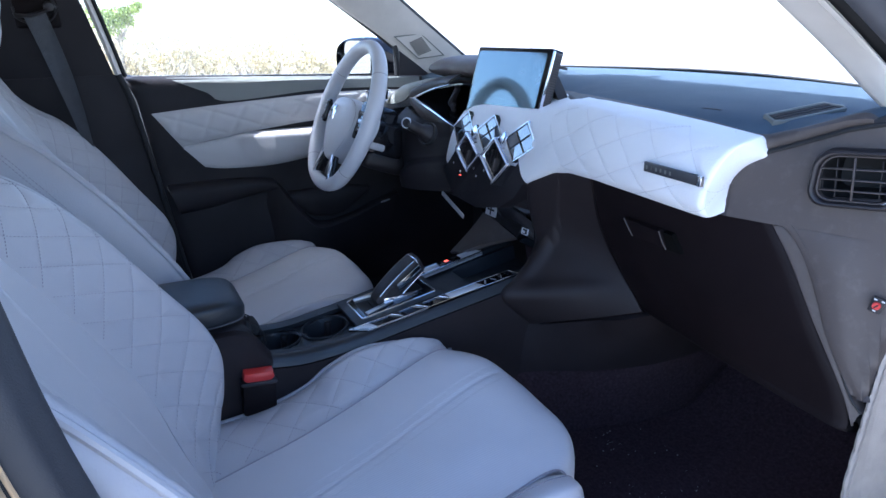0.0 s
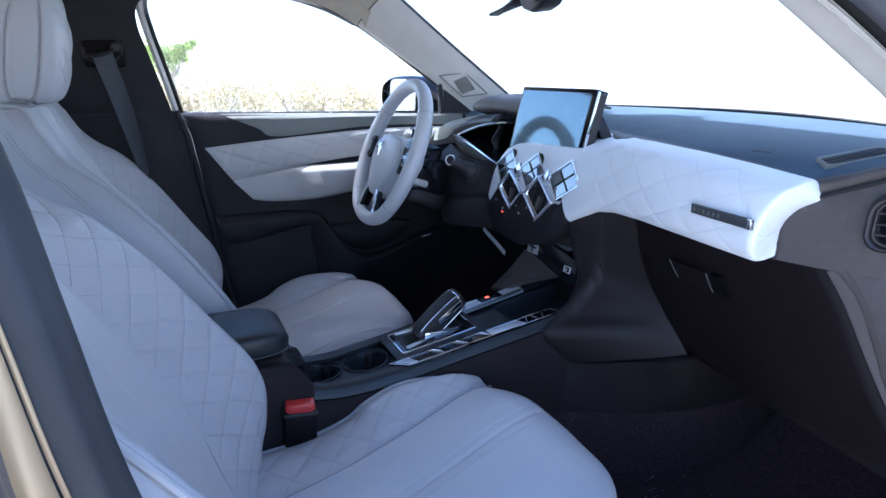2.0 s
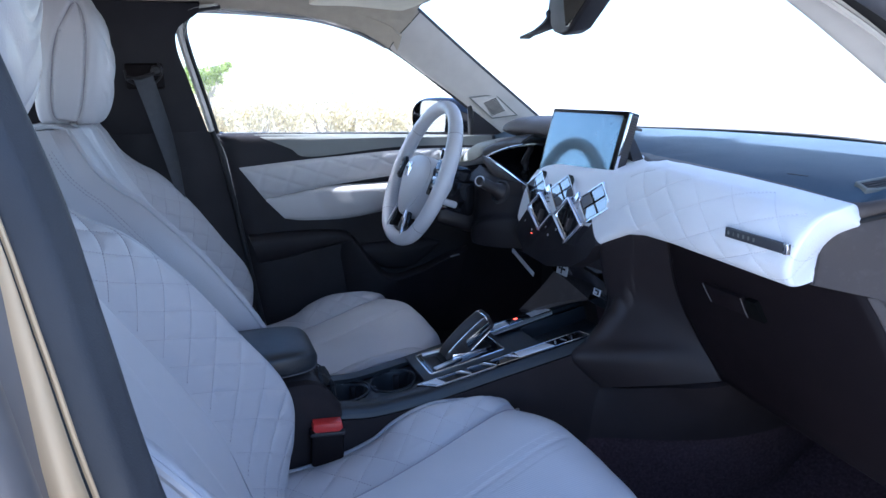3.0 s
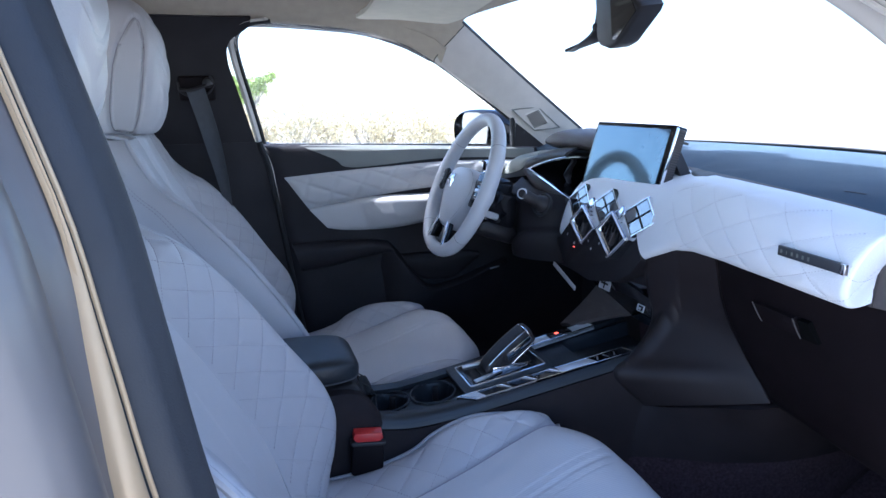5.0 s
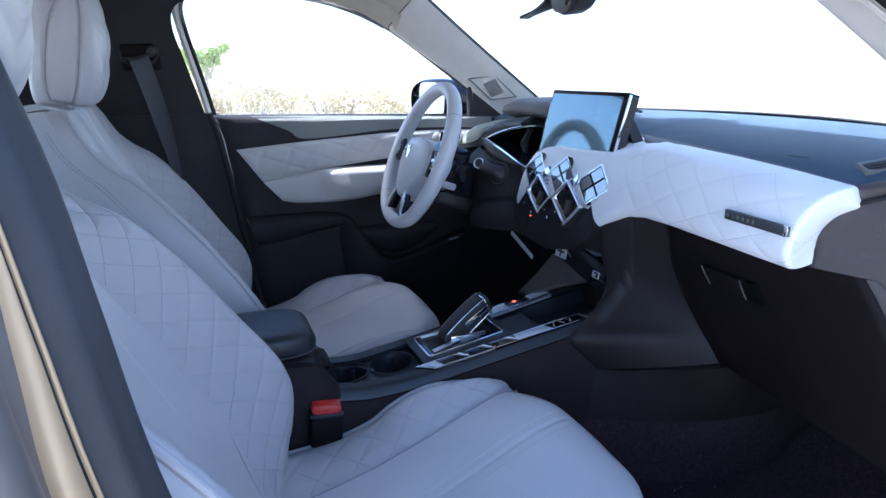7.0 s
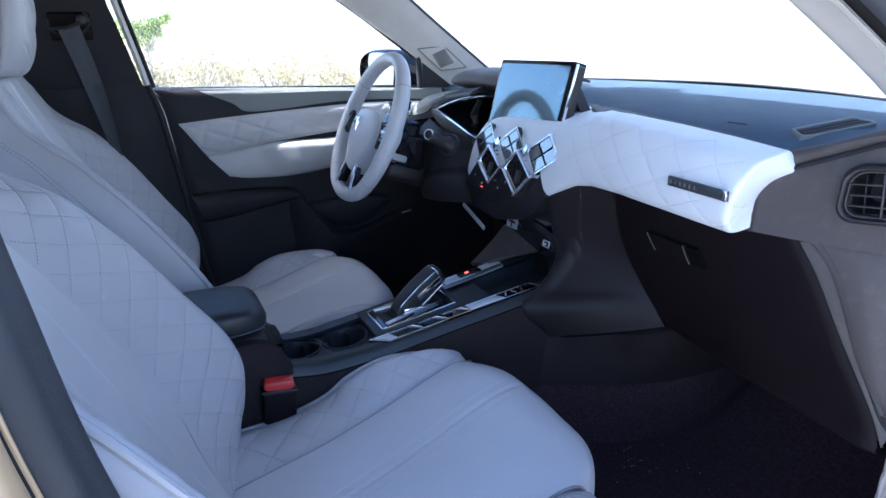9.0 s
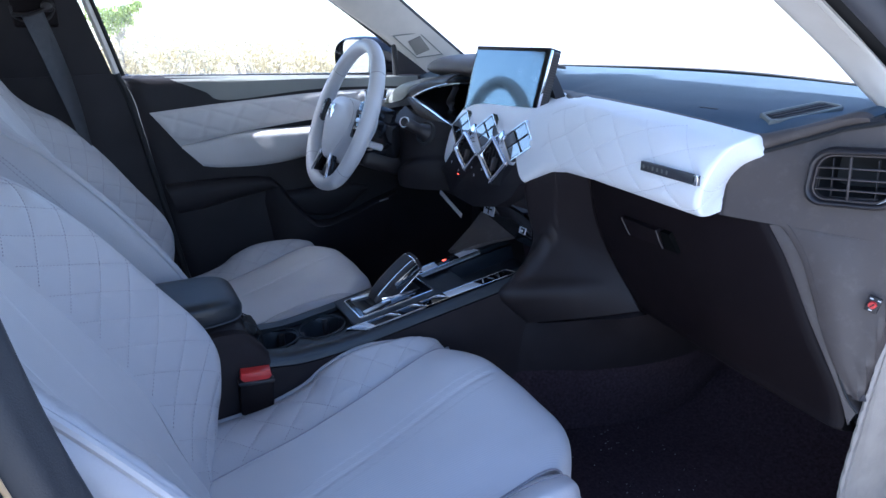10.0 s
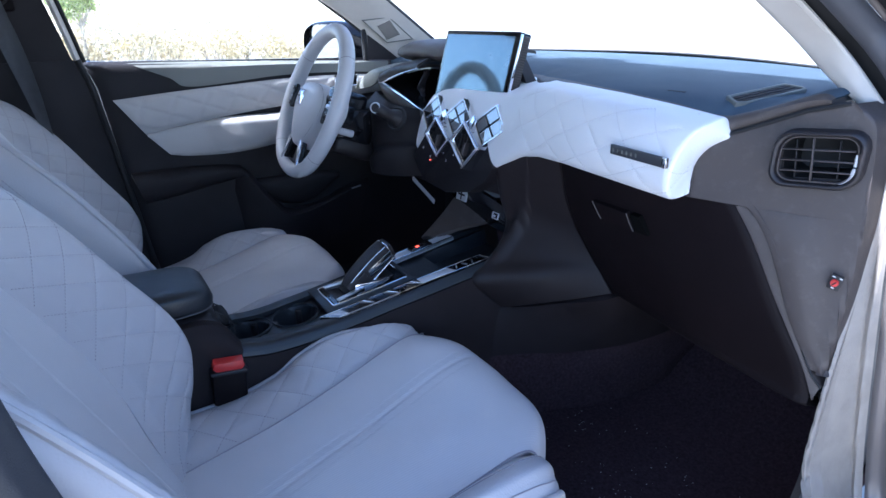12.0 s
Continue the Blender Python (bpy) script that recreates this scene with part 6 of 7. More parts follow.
def shifter():
    sl = math.degrees(math.atan(0.157))
    m = pose(0.028, 0.395, 0.6385, sl, 0, 0)
    root = thing("gear_selector", (0.028, 0.395, 0.63), "gloss black and chrome gear selector", "gear lever")
    part("gate_surround", *box((0.120, 0.185, 0.008), 0.003, 2, m @ pose(-0.004, -0.002, -0.001)), DARK_LEATHER, root, "dark surround of the gear gate")
    part("gate_frame", *ring_plate(round_rect(0.092, 0.158, 0.006, 4), 0.0034, 0.008, m @ pose(-0.004, 0, 0.006, -90)), CHROME, root, "chrome gear gate frame")
    part("gate_plate", *box((0.086, 0.150, 0.005), 0.001, 1, m @ pose(-0.004, 0, 0.003)), GLOSS, root, "gloss black gear gate")
    part("gate_slot", *box((0.034, 0.105, 0.003), 0.001, 1, m @ pose(0, 0.008, 0.0065)), SOFT_BLACK, root)
    for s in (-1, 1):
        part("gate_wing", *box((0.010, 0.060, 0.004), 0.0015, 2, m @ pose(-0.004 + s * 0.030, -0.036, 0.0075, 0, 0, s * 10)), SATIN, root)
    # lever: a straight leaning grip with a squared end
    cl = A((0.026, 0.366, 0.636), (0.025, 0.376, 0.645), (0.022, 0.397, 0.661), (0.018, 0.424, 0.680), (0.014, 0.451, 0.697), (0.013, 0.461, 0.702))
    wx = np.array([0.0180, 0.0200, 0.0212, 0.0218, 0.0218, 0.0208])
    hz = np.array([0.015, 0.0180, 0.0195, 0.0195, 0.0180, 0.0155])
    rows = []
    for k, (q, a_, b_) in enumerate(zip(cl, wx, hz)):
        t = Vector(cl[min(k + 1, 5)] - cl[max(k - 1, 0)]).normalized()
        ux = Vector((1, 0, 0))
        un = ux.cross(t)
        rows.append([tuple(Vector(q) + ux * a_ * np.sign(math.cos(u)) * abs(math.cos(u)) ** 0.42 + un * b_ * np.sign(math.sin(u)) * abs(math.sin(u)) ** 0.42) for u in np.linspace(0, 2 * np.pi, 41)[:-1]])
    g = np.array(rows)
    g = np.stack([spline(g[:, j], 30) for j in range(40)], 1)
    faces = grid_faces(30, 40, 0, False, False, True) + [tuple(range(39, -1, -1)), tuple(29 * 40 + k for k in range(40))]
    lever = part("lever_grip", g, faces, PLASTIC, root, "satin black gear lever")
    for col in (5, 15):
        # chrome along the grip's upper edges, and a foot flare below
        out = 1.0 if col == 5 else -1.0
        part("lever_trim", *tube(g[3:28, col] + np.array([out * 0.0004, 0, 0.0004]), 0.0007, 8), CHROME, lever, "chrome edge of the gear lever")
    for col in (25, 35):
        part("lever_trim", *tube(g[2:29, col] + np.array([0.0008 if col == 35 else -0.0008, 0, -0.0004]), np.linspace(0.0030, 0.0014, 27), 8), CHROME, lever, "chrome edge of the gear lever")
    part("lever_trim", *tube(g[27], 0.0014, 8, True, 1.0, (0, 0.9, 0.4)), CHROME, lever, "chrome end ring of the gear lever")
    part("lever_key", *box((0.020, 0.016, 0.004), 0.0015, 2, pose(0.014, 0.448, 0.7105, 24)), PLASTIC, lever, "park key on the lever")
    part("side_key", *box((0.003, 0.018, 0.014), 0.001, 2, pose(0.0455, 0.388, 0.662, 38)), PLASTIC, lever, "release key on the lever")
    part("lever_inlay", *prism([(-0.030, -0.009), (0.028, -0.009), (0.036, 0.006), (-0.022, 0.007)], 0.003, Matrix.Translation((0.0425, 0.424, 0.680)) @ pose(0, 0, 0, 0, 0, 90) @ pose(0, 0, 0, 0, -34), 0.001), KEY_GLASS, lever, "gloss inlay along the lever's side")
    part("lever_foot", *prism([(-0.024, -0.004), (0.052, 0.001), (0.050, 0.004), (0.0, 0.008), (-0.020, 0.012)], 0.004, Matrix.Translation((0.050, 0.392, 0.644)) @ pose(0, 0, 0, 0, 0, 90) @ pose(0, 0, 0, 0, -8), 0.001), CHROME, lever, "chrome foot of the gear lever")
    for k in range(3):
        part("lever_lamp", *box((0.003, 0.0028, 0.0008), 0, 1, pose(0.006 + 0.007 * k, 0.434, 0.7065, 30)), LED if k == 1 else WHITE_INK, lever)


shifter()


def armrest():
    root = thing("armrest", (0.01, 0.0, 0.64), "dark leather centre armrest lid on the console", "armrest")
    ys = np.array([-0.26, -0.24, -0.10, 0.03, 0.085, 0.108, 0.116])
    rows = []
    for y, w, zt, zb in zip(ys, (0.06, 0.075, 0.080, 0.080, 0.074, 0.060, 0.035), (0.696, 0.716, 0.724, 0.724, 0.721, 0.712, 0.696), (0.684, 0.678, 0.676, 0.676, 0.677, 0.680, 0.686)):
        sec = []
        for u in np.linspace(0, 2 * np.pi, 41)[:-1]:
            cx_, sx_ = math.cos(u), math.sin(u)
            e = 0.42
            sec.append((0.005 + w * np.sign(cx_) * abs(cx_) ** e, y, (zt + zb) / 2 + (zt - zb) / 2 * np.sign(sx_) * abs(sx_) ** e))
        rows.append(sec)
    g = np.array(rows)
    g = np.stack([spline(g[:, j], 60) for j in range(40)], 1)
    part("armrest_pad", g, grid_faces(60, 40, 0, True, False, True) + [tuple(range(40)), tuple(59 * 40 + k for k in range(39, -1, -1))], DARK_LEATHER, root, "dark leather pad")
    path = [g[i, 36] + np.array([0.0006, 0, 0]) for i in range(4, 58)]
    part("pad_seam", *tube(path, 0.0012, 6), THREAD_DARK, root)
    # box under the lid
    rows = []
    for y, w, zt, zb in ((-0.26, 0.070, 0.672, 0.50), (-0.10, 0.078, 0.676, 0.49), (0.05, 0.078, 0.676, 0.49), (0.095, 0.075, 0.675, 0.49), (0.120, 0.066, 0.668, 0.50), (0.132, 0.052, 0.650, 0.51), (0.136, 0.030, 0.62, 0.53)):
        rows.append([(0.012 + w * np.sign(math.cos(u)) * abs(math.cos(u)) ** 0.36, y - 0.10 * max(0.0, math.sin(u)) * max(0.0, y), (zt + zb) / 2 + (zt - zb) / 2 * np.sign(math.sin(u)) * abs(math.sin(u)) ** 0.36) for u in np.linspace(0, 2 * np.pi, 41)[:-1]])
    b = np.array(rows)
    b = np.stack([spline(b[:, j], 50) for j in range(40)], 1)
    part("armrest_box", b, grid_faces(50, 40, 0, True, False, True) + [tuple(range(40)), tuple(49 * 40 + k for k in range(39, -1, -1))], PLASTIC, root, "dark rounded armrest box")
    knob = pose(0.046, 0.125, 0.656, -72, 0, -25)
    part("front_socket", *lathe([(0.0, 0.004), (0.012, 0.004), (0.017, 0.002), (0.019, -0.004)], knob, 24), SOFT_BLACK, root, "round dark socket cover")
    for x in (0.030, 0.072):
        line = spline(A((x - 0.004, 0.112, 0.675), (x, 0.134, 0.655), (x + 0.004, 0.139, 0.615), (x + 0.006, 0.139, 0.57)), 20)
        part("box_seam", *tube(line, 0.0012, 6), SOFT_BLACK, root, "thin seam down the armrest box")


armrest()


def buckle(dx, dz):
    root = thing("seat_belt_buckle", (0.127 + dx, 0.11, 0.50 + dz), "black seat belt buckle with red release key", "buckle", "seat belt buckles")
    m = pose(0.127 + dx, 0.108, 0.568 + dz, -4, 4, 84)
    part("buckle_body", *box((0.054, 0.030, 0.060), 0.006, 2, m @ pose(0, 0, -0.006)), GLOVE_BLACK, root)
    part("buckle_collar", *box((0.058, 0.034, 0.008), 0.003, 2, m @ pose(0, 0, 0.022)), PLASTIC, root, "black collar round the key")
    part("buckle_key", *prism([(-0.023, 0.014), (0.023, 0.014), (0.025, 0.004), (0.017, -0.004), (-0.017, -0.004), (-0.025, 0.004)], 0.024, m @ pose(0, -0.0145, 0.026), 0.003), RED, root, "red release key")
    part("buckle_stalk", *box((0.040, 0.012, 0.10), 0.004, 2, m @ pose(0, 0, -0.095)), SOFT_BLACK, root)


buckle(0.0, 0.004)


def flank():
    """Passenger-side wing that sweeps from the console up into the dash, and the lower centre stack."""
    left = A((0.150, 0.640, 0.583), (0.138, 0.609, 0.615), (0.125, 0.586, 0.643), (0.119, 0.625, 0.661), (0.113, 0.659, 0.690), (0.104, 0.682, 0.718), (0.098, 0.688, 0.742), (0.094, 0.682, 0.768), (0.094, 0.672, 0.804), (0.098, 0.660, 0.856), (0.10, 0.655, 0.90))
    right = A((0.324, 0.764, 0.645), (0.310, 0.760, 0.662), (0.294, 0.756, 0.682), (0.279, 0.752, 0.702), (0.264, 0.747, 0.727), (0.251, 0.742, 0.751), (0.242, 0.735, 0.777), (0.238, 0.722, 0.812), (0.243, 0.708, 0.845), (0.253, 0.692, 0.879), (0.255, 0.680, 0.91))
    crest = (0.05, 0.05, 0.05, 0.06, 0.10, 0.18, 0.30, 0.40, 0.45, 0.5, 0.5)
    proud = (0.0, 0.0, 0.004, 0.010, 0.014, 0.014, 0.010, 0.004, 0.0, 0.0, 0.0)
    rows = []
    for l, r, c, o in zip(left, right, crest, proud):
        out = np.array([0.35, -0.75, 0.55])
        q = lambda u, k=0.0: tuple(l + (r - l) * u + out * k)  # noqa: E731
        rows.append([tuple(l + np.array([-0.010, 0.05, -0.004])), tuple(l + np.array([0.0, 0.006, 0.0])), q(0.5 * c, 0.4 * o), q(c, o), q(c + 0.5 * (0.6 - c) * 0.6, 0.35 * o - 0.002), q(0.68, -0.003), q(1.0)])
    p = net(rows, 110, 80)
    wing = part("console_wing", *slab(p[:, ::-1], 0.008), FOOT_TRIM, console, "dark wing rising into the dash")
    part("wing_seam", *tube(spline(left[2::-1] + np.array([0.003, -0.003, 0.0]), 20), 0.0012, 6), SOFT_BLACK, wing, "thin dark seam round the wing")
    rows = [A((-0.15, 0.665, 0.83), (0.0, 0.656, 0.805), (0.10, 0.668, 0.845)), A((-0.125, 0.673, 0.787), (0.0, 0.668, 0.790), (0.097, 0.676, 0.792))]
    part("lower_stack_cover", *slab(net(rows, 10, 20)[::-1], 0.008), PLASTIC, console, "dark lower centre stack")
    rows = [A((-0.115, 0.677, 0.778), (-0.02, 0.675, 0.784), (0.05, 0.675, 0.778), (0.097, 0.682, 0.766)), A((-0.108, 0.683, 0.747), (-0.02, 0.683, 0.744), (0.05, 0.682, 0.738), (0.098, 0.682, 0.738)), A((-0.10, 0.692, 0.728), (-0.02, 0.692, 0.717), (0.05, 0.690, 0.708), (0.099, 0.684, 0.712))]
    part("socket_panel", *slab(net(rows, 16, 24)[::-1], 0.008), GLOSS, console, "gloss black socket panel")
    m = pose(-0.058, 0.6765, 0.7585, -12)
    part("socket_frame", *prism(round_rect(0.040, 0.027, 0.001, 1), 0.003, m), PALE_METAL, console, "pale square cover of a socket")
    part("socket_mark", *prism([(0.013, 0.002), (0.013, -0.002), (0.002, -0.002), (0.002, -0.011), (-0.002, -0.011), (-0.002, -0.002), (-0.013, -0.002), (-0.013, 0.002), (-0.002, 0.002), (-0.002, 0.011), (0.002, 0.011), (0.002, 0.002)], 0.002, m @ pose(0, -0.0008, 0)), SOFT_BLACK, console, "dark cross mark on the socket")
    part("usb_socket", *ring_plate(round_rect(0.021, 0.014, 0.001, 1), 0.0018, 0.003, pose(0.070, 0.6765, 0.7425, -12)), PALE_METAL, console, "small socket with a pale frame")
    part("usb_mark", *box((0.006, 0.002, 0.0045), 0.0004, 1, pose(0.069, 0.6765, 0.7415, -12)), PALE_METAL, console)
    rows = [A((-0.105, 0.694, 0.738), (-0.04, 0.694, 0.722), (0.02, 0.694, 0.708)), A((-0.108, 0.66, 0.700), (-0.065, 0.655, 0.692), (-0.03, 0.65, 0.686)), A((-0.100, 0.60, 0.655), (-0.075, 0.60, 0.664), (-0.055, 0.60, 0.667))]
    part("stack_foot", *slab(net(rows, 20, 16), 0.008), PLASTIC_GREY, console, "charcoal slope below the sockets")
    back = net([A((-0.12, 0.76, 0.72), (0.13, 0.745, 0.715)), A((-0.12, 0.80, 0.66), (0.13, 0.80, 0.65))], 8, 12)
    part("tray_back", *slab(back[::-1], 0.008), SOFT_BLACK, console)
    left = net([A((-0.055, 0.55, 0.66), (-0.06, 0.62, 0.672), (-0.10, 0.74, 0.745)), A((-0.075, 0.55, 0.60), (-0.085, 0.66, 0.60), (-0.12, 0.80, 0.66)), A((-0.085, 0.55, 0.42), (-0.1, 0.7, 0.42), (-0.14, 0.85, 0.44))], 16, 20)
    part("console_wing", *slab(left, 0.01), PLASTIC_GREY, console, "charcoal driver-side wing")
    rows = [A((0.120, 0.30, 0.58), (0.122, 0.55, 0.612), (0.126, 0.600, 0.622), (0.152, 0.648, 0.578), (0.24, 0.718, 0.602), (0.324, 0.778, 0.632), (0.33, 1.1, 0.635)),
            A((0.134, 0.30, 0.50), (0.136, 0.55, 0.535), (0.140, 0.602, 0.540), (0.160, 0.650, 0.540), (0.238, 0.735, 0.555), (0.315, 0.82, 0.58), (0.32, 1.1, 0.59)),
            A((0.144, 0.30, 0.43), (0.146, 0.55, 0.462), (0.148, 0.612, 0.470), (0.172, 0.668, 0.472), (0.238, 0.765, 0.480), (0.300, 0.88, 0.50), (0.31, 1.1, 0.51))]
    part("tunnel_side", *slab(net(rows, 24, 70)[:, ::-1], 0.01), TUNNEL, console, "dark tunnel side below a thin seam")
    rows = [A((0.140, 0.30, 0.445), (0.142, 0.55, 0.478), (0.144, 0.612, 0.486), (0.168, 0.670, 0.486), (0.234, 0.768, 0.494), (0.296, 0.884, 0.515), (0.306, 1.1, 0.525)),
            A((0.152, 0.30, 0.38), (0.156, 0.55, 0.40), (0.160, 0.62, 0.40), (0.182, 0.69, 0.40), (0.236, 0.80, 0.405), (0.290, 0.92, 0.43), (0.30, 1.1, 0.46)),
            A((0.172, 0.30, 0.335), (0.178, 0.55, 0.333), (0.184, 0.64, 0.332), (0.204, 0.72, 0.332), (0.246, 0.83, 0.334), (0.285, 0.95, 0.36), (0.29, 1.1, 0.43))]
    g = net(rows, 30, 70)
    wave = np.array([[noise.noise((q[0] * 20, q[1] * 14, q[2] * 20)) for q in r] for r in g])
    part("tunnel_carpet", *slab((g + normals(g) * (0.006 * wave)[..., None])[:, ::-1], 0.008), CARPET, console, "black carpet along the tunnel")


flank()


# ---- driver's door ----
def driver_door():
    root = thing("front_door", (-0.69, 0.45, 0.42), "closed driver door with quilted leather insert and dark trim", "car door")
    zs = np.array([0.40, 0.50, 0.60, 0.70, 0.79, 0.87, 0.93, 0.985, 1.030, 1.044])
    xs = np.array([-0.665, -0.655, -0.652, -0.656, -0.660, -0.664, -0.664, -0.660, -0.664, -0.690])
    rows = []
    for z, x in zip(zs, xs):
        yr = np.interp(z, [0.40, 0.54, 0.995, 1.044], [0.112, 0.088, 0.030, 0.010])
        belt = lambda y: -0.030 * max(0, (z - 0.9) / 0.144) * max(0, y / 0.7)  # noqa: E731
        rows.append([(x - (0.02 if k == 0 else 0), y, z + belt(y)) for k, y in enumerate([yr, yr + 0.01] + list(np.linspace(yr + 0.1, 0.98, 10)))])
    p = net(rows, 70, 60)
    part("door_card", *slab(p, 0.02), DOOR_CARD, root, "dark door trim panel")
    xat = lambda z: np.interp(z, zs, xs)  # noqa: E731

    # smooth greyer sheet on the door's shoulder ahead of a dark rear piece; its paler tone stands in for light there
    t = spline(A((0.108, 1.036), (0.25, 1.032), (0.45, 1.024), (0.65, 1.014), (0.80, 1.006)), 60)
    l = spline(A((0.112, 1.034), (0.196, 0.997), (0.25, 0.972), (0.48, 0.986), (0.66, 0.984), (0.80, 0.975)), 60)
    l[:, 0] = np.clip(l[:, 0], 0.108, 0.8)
    g = np.stack([l + (t - l) * k for k in np.linspace(0, 1, 14)])
    part("door_shoulder", *slab(np.stack([np.vectorize(xat)(g[..., 1] + 0.03 * np.clip(g[..., 0] / 0.7, 0, 1) * np.clip((g[..., 1] - 0.9) / 0.144, 0, 1)) + 0.004, g[..., 0], g[..., 1]], -1), 0.006), DOOR_TOP, root, "grey-green grained door shoulder")

    # upper quilted insert
    top = A((0.060, 0.953), (0.20, 0.963), (0.35, 0.971), (0.52, 0.978), (0.70, 0.975), (0.82, 0.965))
    low = A((0.120, 0.864), (0.20, 0.876), (0.30, 0.889), (0.45, 0.903), (0.65, 0.915), (0.80, 0.925))
    t, l = spline(top, 120), spline(low, 120)
    g = np.stack([l + (t - l) * k for k in np.linspace(0, 1, 34)])
    bulge = 0.004 + 0.008 * np.sin(np.linspace(0, np.pi, 34))[:, None]
    P = np.stack([np.vectorize(xat)(g[..., 1]) + bulge, g[..., 0], g[..., 1]], -1)
    q, st = quilted(P, 0.050, radians(62), 0.0036, 0.004, (0.0, 0.02), 0.010, radians(50))
    ins = part("quilted_insert", *slab(q, 0.012), LEATHER_DOOR, root, "quilted pale leather door insert")
    part("insert_stitching", *st, THREAD, ins)
    # armrest below it, with a broad ledge on top
    top = A((0.122, 0.861), (0.20, 0.872), (0.30, 0.885), (0.45, 0.885), (0.60, 0.888), (0.78, 0.90))
    low = A((0.168, 0.808), (0.22, 0.799), (0.33, 0.795), (0.45, 0.808), (0.60, 0.838), (0.78, 0.87))
    t, l = spline(top, 80), spline(low, 80)
    out = np.interp(np.linspace(0.12, 0.78, 80), [0.12, 0.25, 0.34, 0.5, 0.78], [0.004, 0.014, 0.040, 0.052, 0.035])
    rows = []
    for k, o, dz in ((0.0, 0.2, 0), (0.12, 0.75, 0), (0.4, 1.0, 0), (0.75, 1.0, 0), (0.93, 0.92, 0), (1.0, 0.6, 0.002), (1.0, 0.0, 0.004)):
        yz = l + (t - l) * k
        rows.append(np.stack([np.vectorize(xat)(yz[:, 1]) + 0.006 + out * o, yz[:, 0], yz[:, 1] + dz], 1))
    part("door_armrest", *slab(net(rows, 40, 80), 0.01), LEATHER_DOOR, root, "plain pale leather armrest")
    # dark pad and pocket below
    pad_t = A((0.068, 0.772), (0.15, 0.772), (0.27, 0.768), (0.335, 0.757), (0.352, 0.735))
    pad_l = A((0.090, 0.690), (0.16, 0.696), (0.25, 0.712), (0.32, 0.722), (0.352, 0.724))
    t, l = spline(pad_t, 50), spline(pad_l, 50)
    rows = []
    for k, o in ((0, 0.0), (0.06, 0.012), (0.3, 0.022), (0.7, 0.024), (0.94, 0.014), (1, 0.0)):
        yz = l + (t - l) * k
        rows.append(np.stack([np.vectorize(xat)(yz[:, 1]) + o, yz[:, 0], yz[:, 1]], 1))
    part("door_pad", *slab(net(rows, 30, 50), 0.01), DOOR_CARD, root, "dark padded door section")
    pad_t = A((0.372, 0.716), (0.479, 0.717), (0.56, 0.714), (0.615, 0.704))
    pad_l = A((0.392, 0.672), (0.445, 0.632), (0.53, 0.628), (0.612, 0.682))
    t, l = spline(pad_t, 50), spline(pad_l, 50)
    rows = []
    for k, o in ((0, -0.004), (0.08, 0.010), (0.35, 0.018), (0.7, 0.020), (0.93, 0.012), (1, -0.004)):
        yz = l + (t - l) * k
        rows.append(np.stack([np.vectorize(xat)(yz[:, 1]) + o, yz[:, 0], yz[:, 1]], 1))
    part("door_pad", *slab(net(rows, 30, 50), 0.01), DOOR_CARD, root, "dark padded door section")
    edge = spline(A((-0.652, 0.33, 0.752), (-0.632, 0.36, 0.715), (-0.622, 0.40, 0.655), (-0.618, 0.45, 0.607), (-0.620, 0.54, 0.618), (-0.625, 0.62, 0.645), (-0.63, 0.70, 0.668)), 50)
    rows = np.stack([edge + np.array([-0.03, 0.01, 0.01]), edge + np.array([0.0, 0.004, 0.006]), edge + np.array([0.006, -0.002, -0.004]), edge + np.array([0.002, -0.01, -0.03]), edge + np.array([-0.02, -0.03, -0.16])], 1)
    rows = np.stack([spline(r, 16) for r in rows])
    part("door_pocket", *slab(rows, 0.008), DOOR_CARD, root, "dark door pocket lip")
    # metal sliver added to draw a glint on the pocket's lip
    part("pocket_glint", *box((0.004, 0.03, 0.004), 0.001, 1, pose(-0.616, 0.655, 0.657, 10)), SATIN, root)
    lev = pose(-0.640, 0.655, 0.962, 0, 0, 90)
    h = part("door_handle", *ring_plate(round_rect(0.07, 0.034, 0.006, 3, 0.2), 0.005, 0.012, lev @ pose(0, -0.012, 0)), CHROME, root, "chrome inner door release")
    part("handle_bowl", *prism(round_rect(0.06, 0.026, 0.006, 3, 0.2), 0.004, lev @ pose(0, 0.0, 0)), SOFT_BLACK, h)
    # window
    rows = [A((-0.685, 0.0, 1.045), (-0.69, 0.35, 1.032), (-0.695, 0.70, 1.018)), A((-0.655, -0.06, 1.2), (-0.66, 0.33, 1.2), (-0.665, 0.60, 1.17)), A((-0.625, -0.10, 1.345), (-0.625, 0.2, 1.345), (-0.63, 0.42, 1.315))]
    ob = part("window_pane", *slab(net(rows, 14, 20), 0.004), GLASS, root, "clear side window")
    ob.visible_shadow = False
    path = spline(A((-0.660, 0.006, 1.046), (-0.652, -0.006, 1.104), (-0.645, -0.022, 1.174), (-0.636, -0.039, 1.249), (-0.630, -0.045, 1.295), (-0.622, -0.036, 1.322), (-0.612, -0.008, 1.340), (-0.606, 0.04, 1.348)), 60)
    rows = np.stack([path + np.array([0.004, -0.010, 0]), path + np.array([0.008, -0.003, 0]), path + np.array([0.0, 0.004, 0]), path + np.array([-0.02, 0.007, 0])], 1)
    part("window_frame", *slab(rows[:, ::-1], -0.004), PILLAR_TRIM, root, "pale door window frame")
    part("window_channel", *tube(path + np.array([-0.012, 0.011, -0.002]), 0.005, 8), SOFT_BLACK, root, "black window channel")
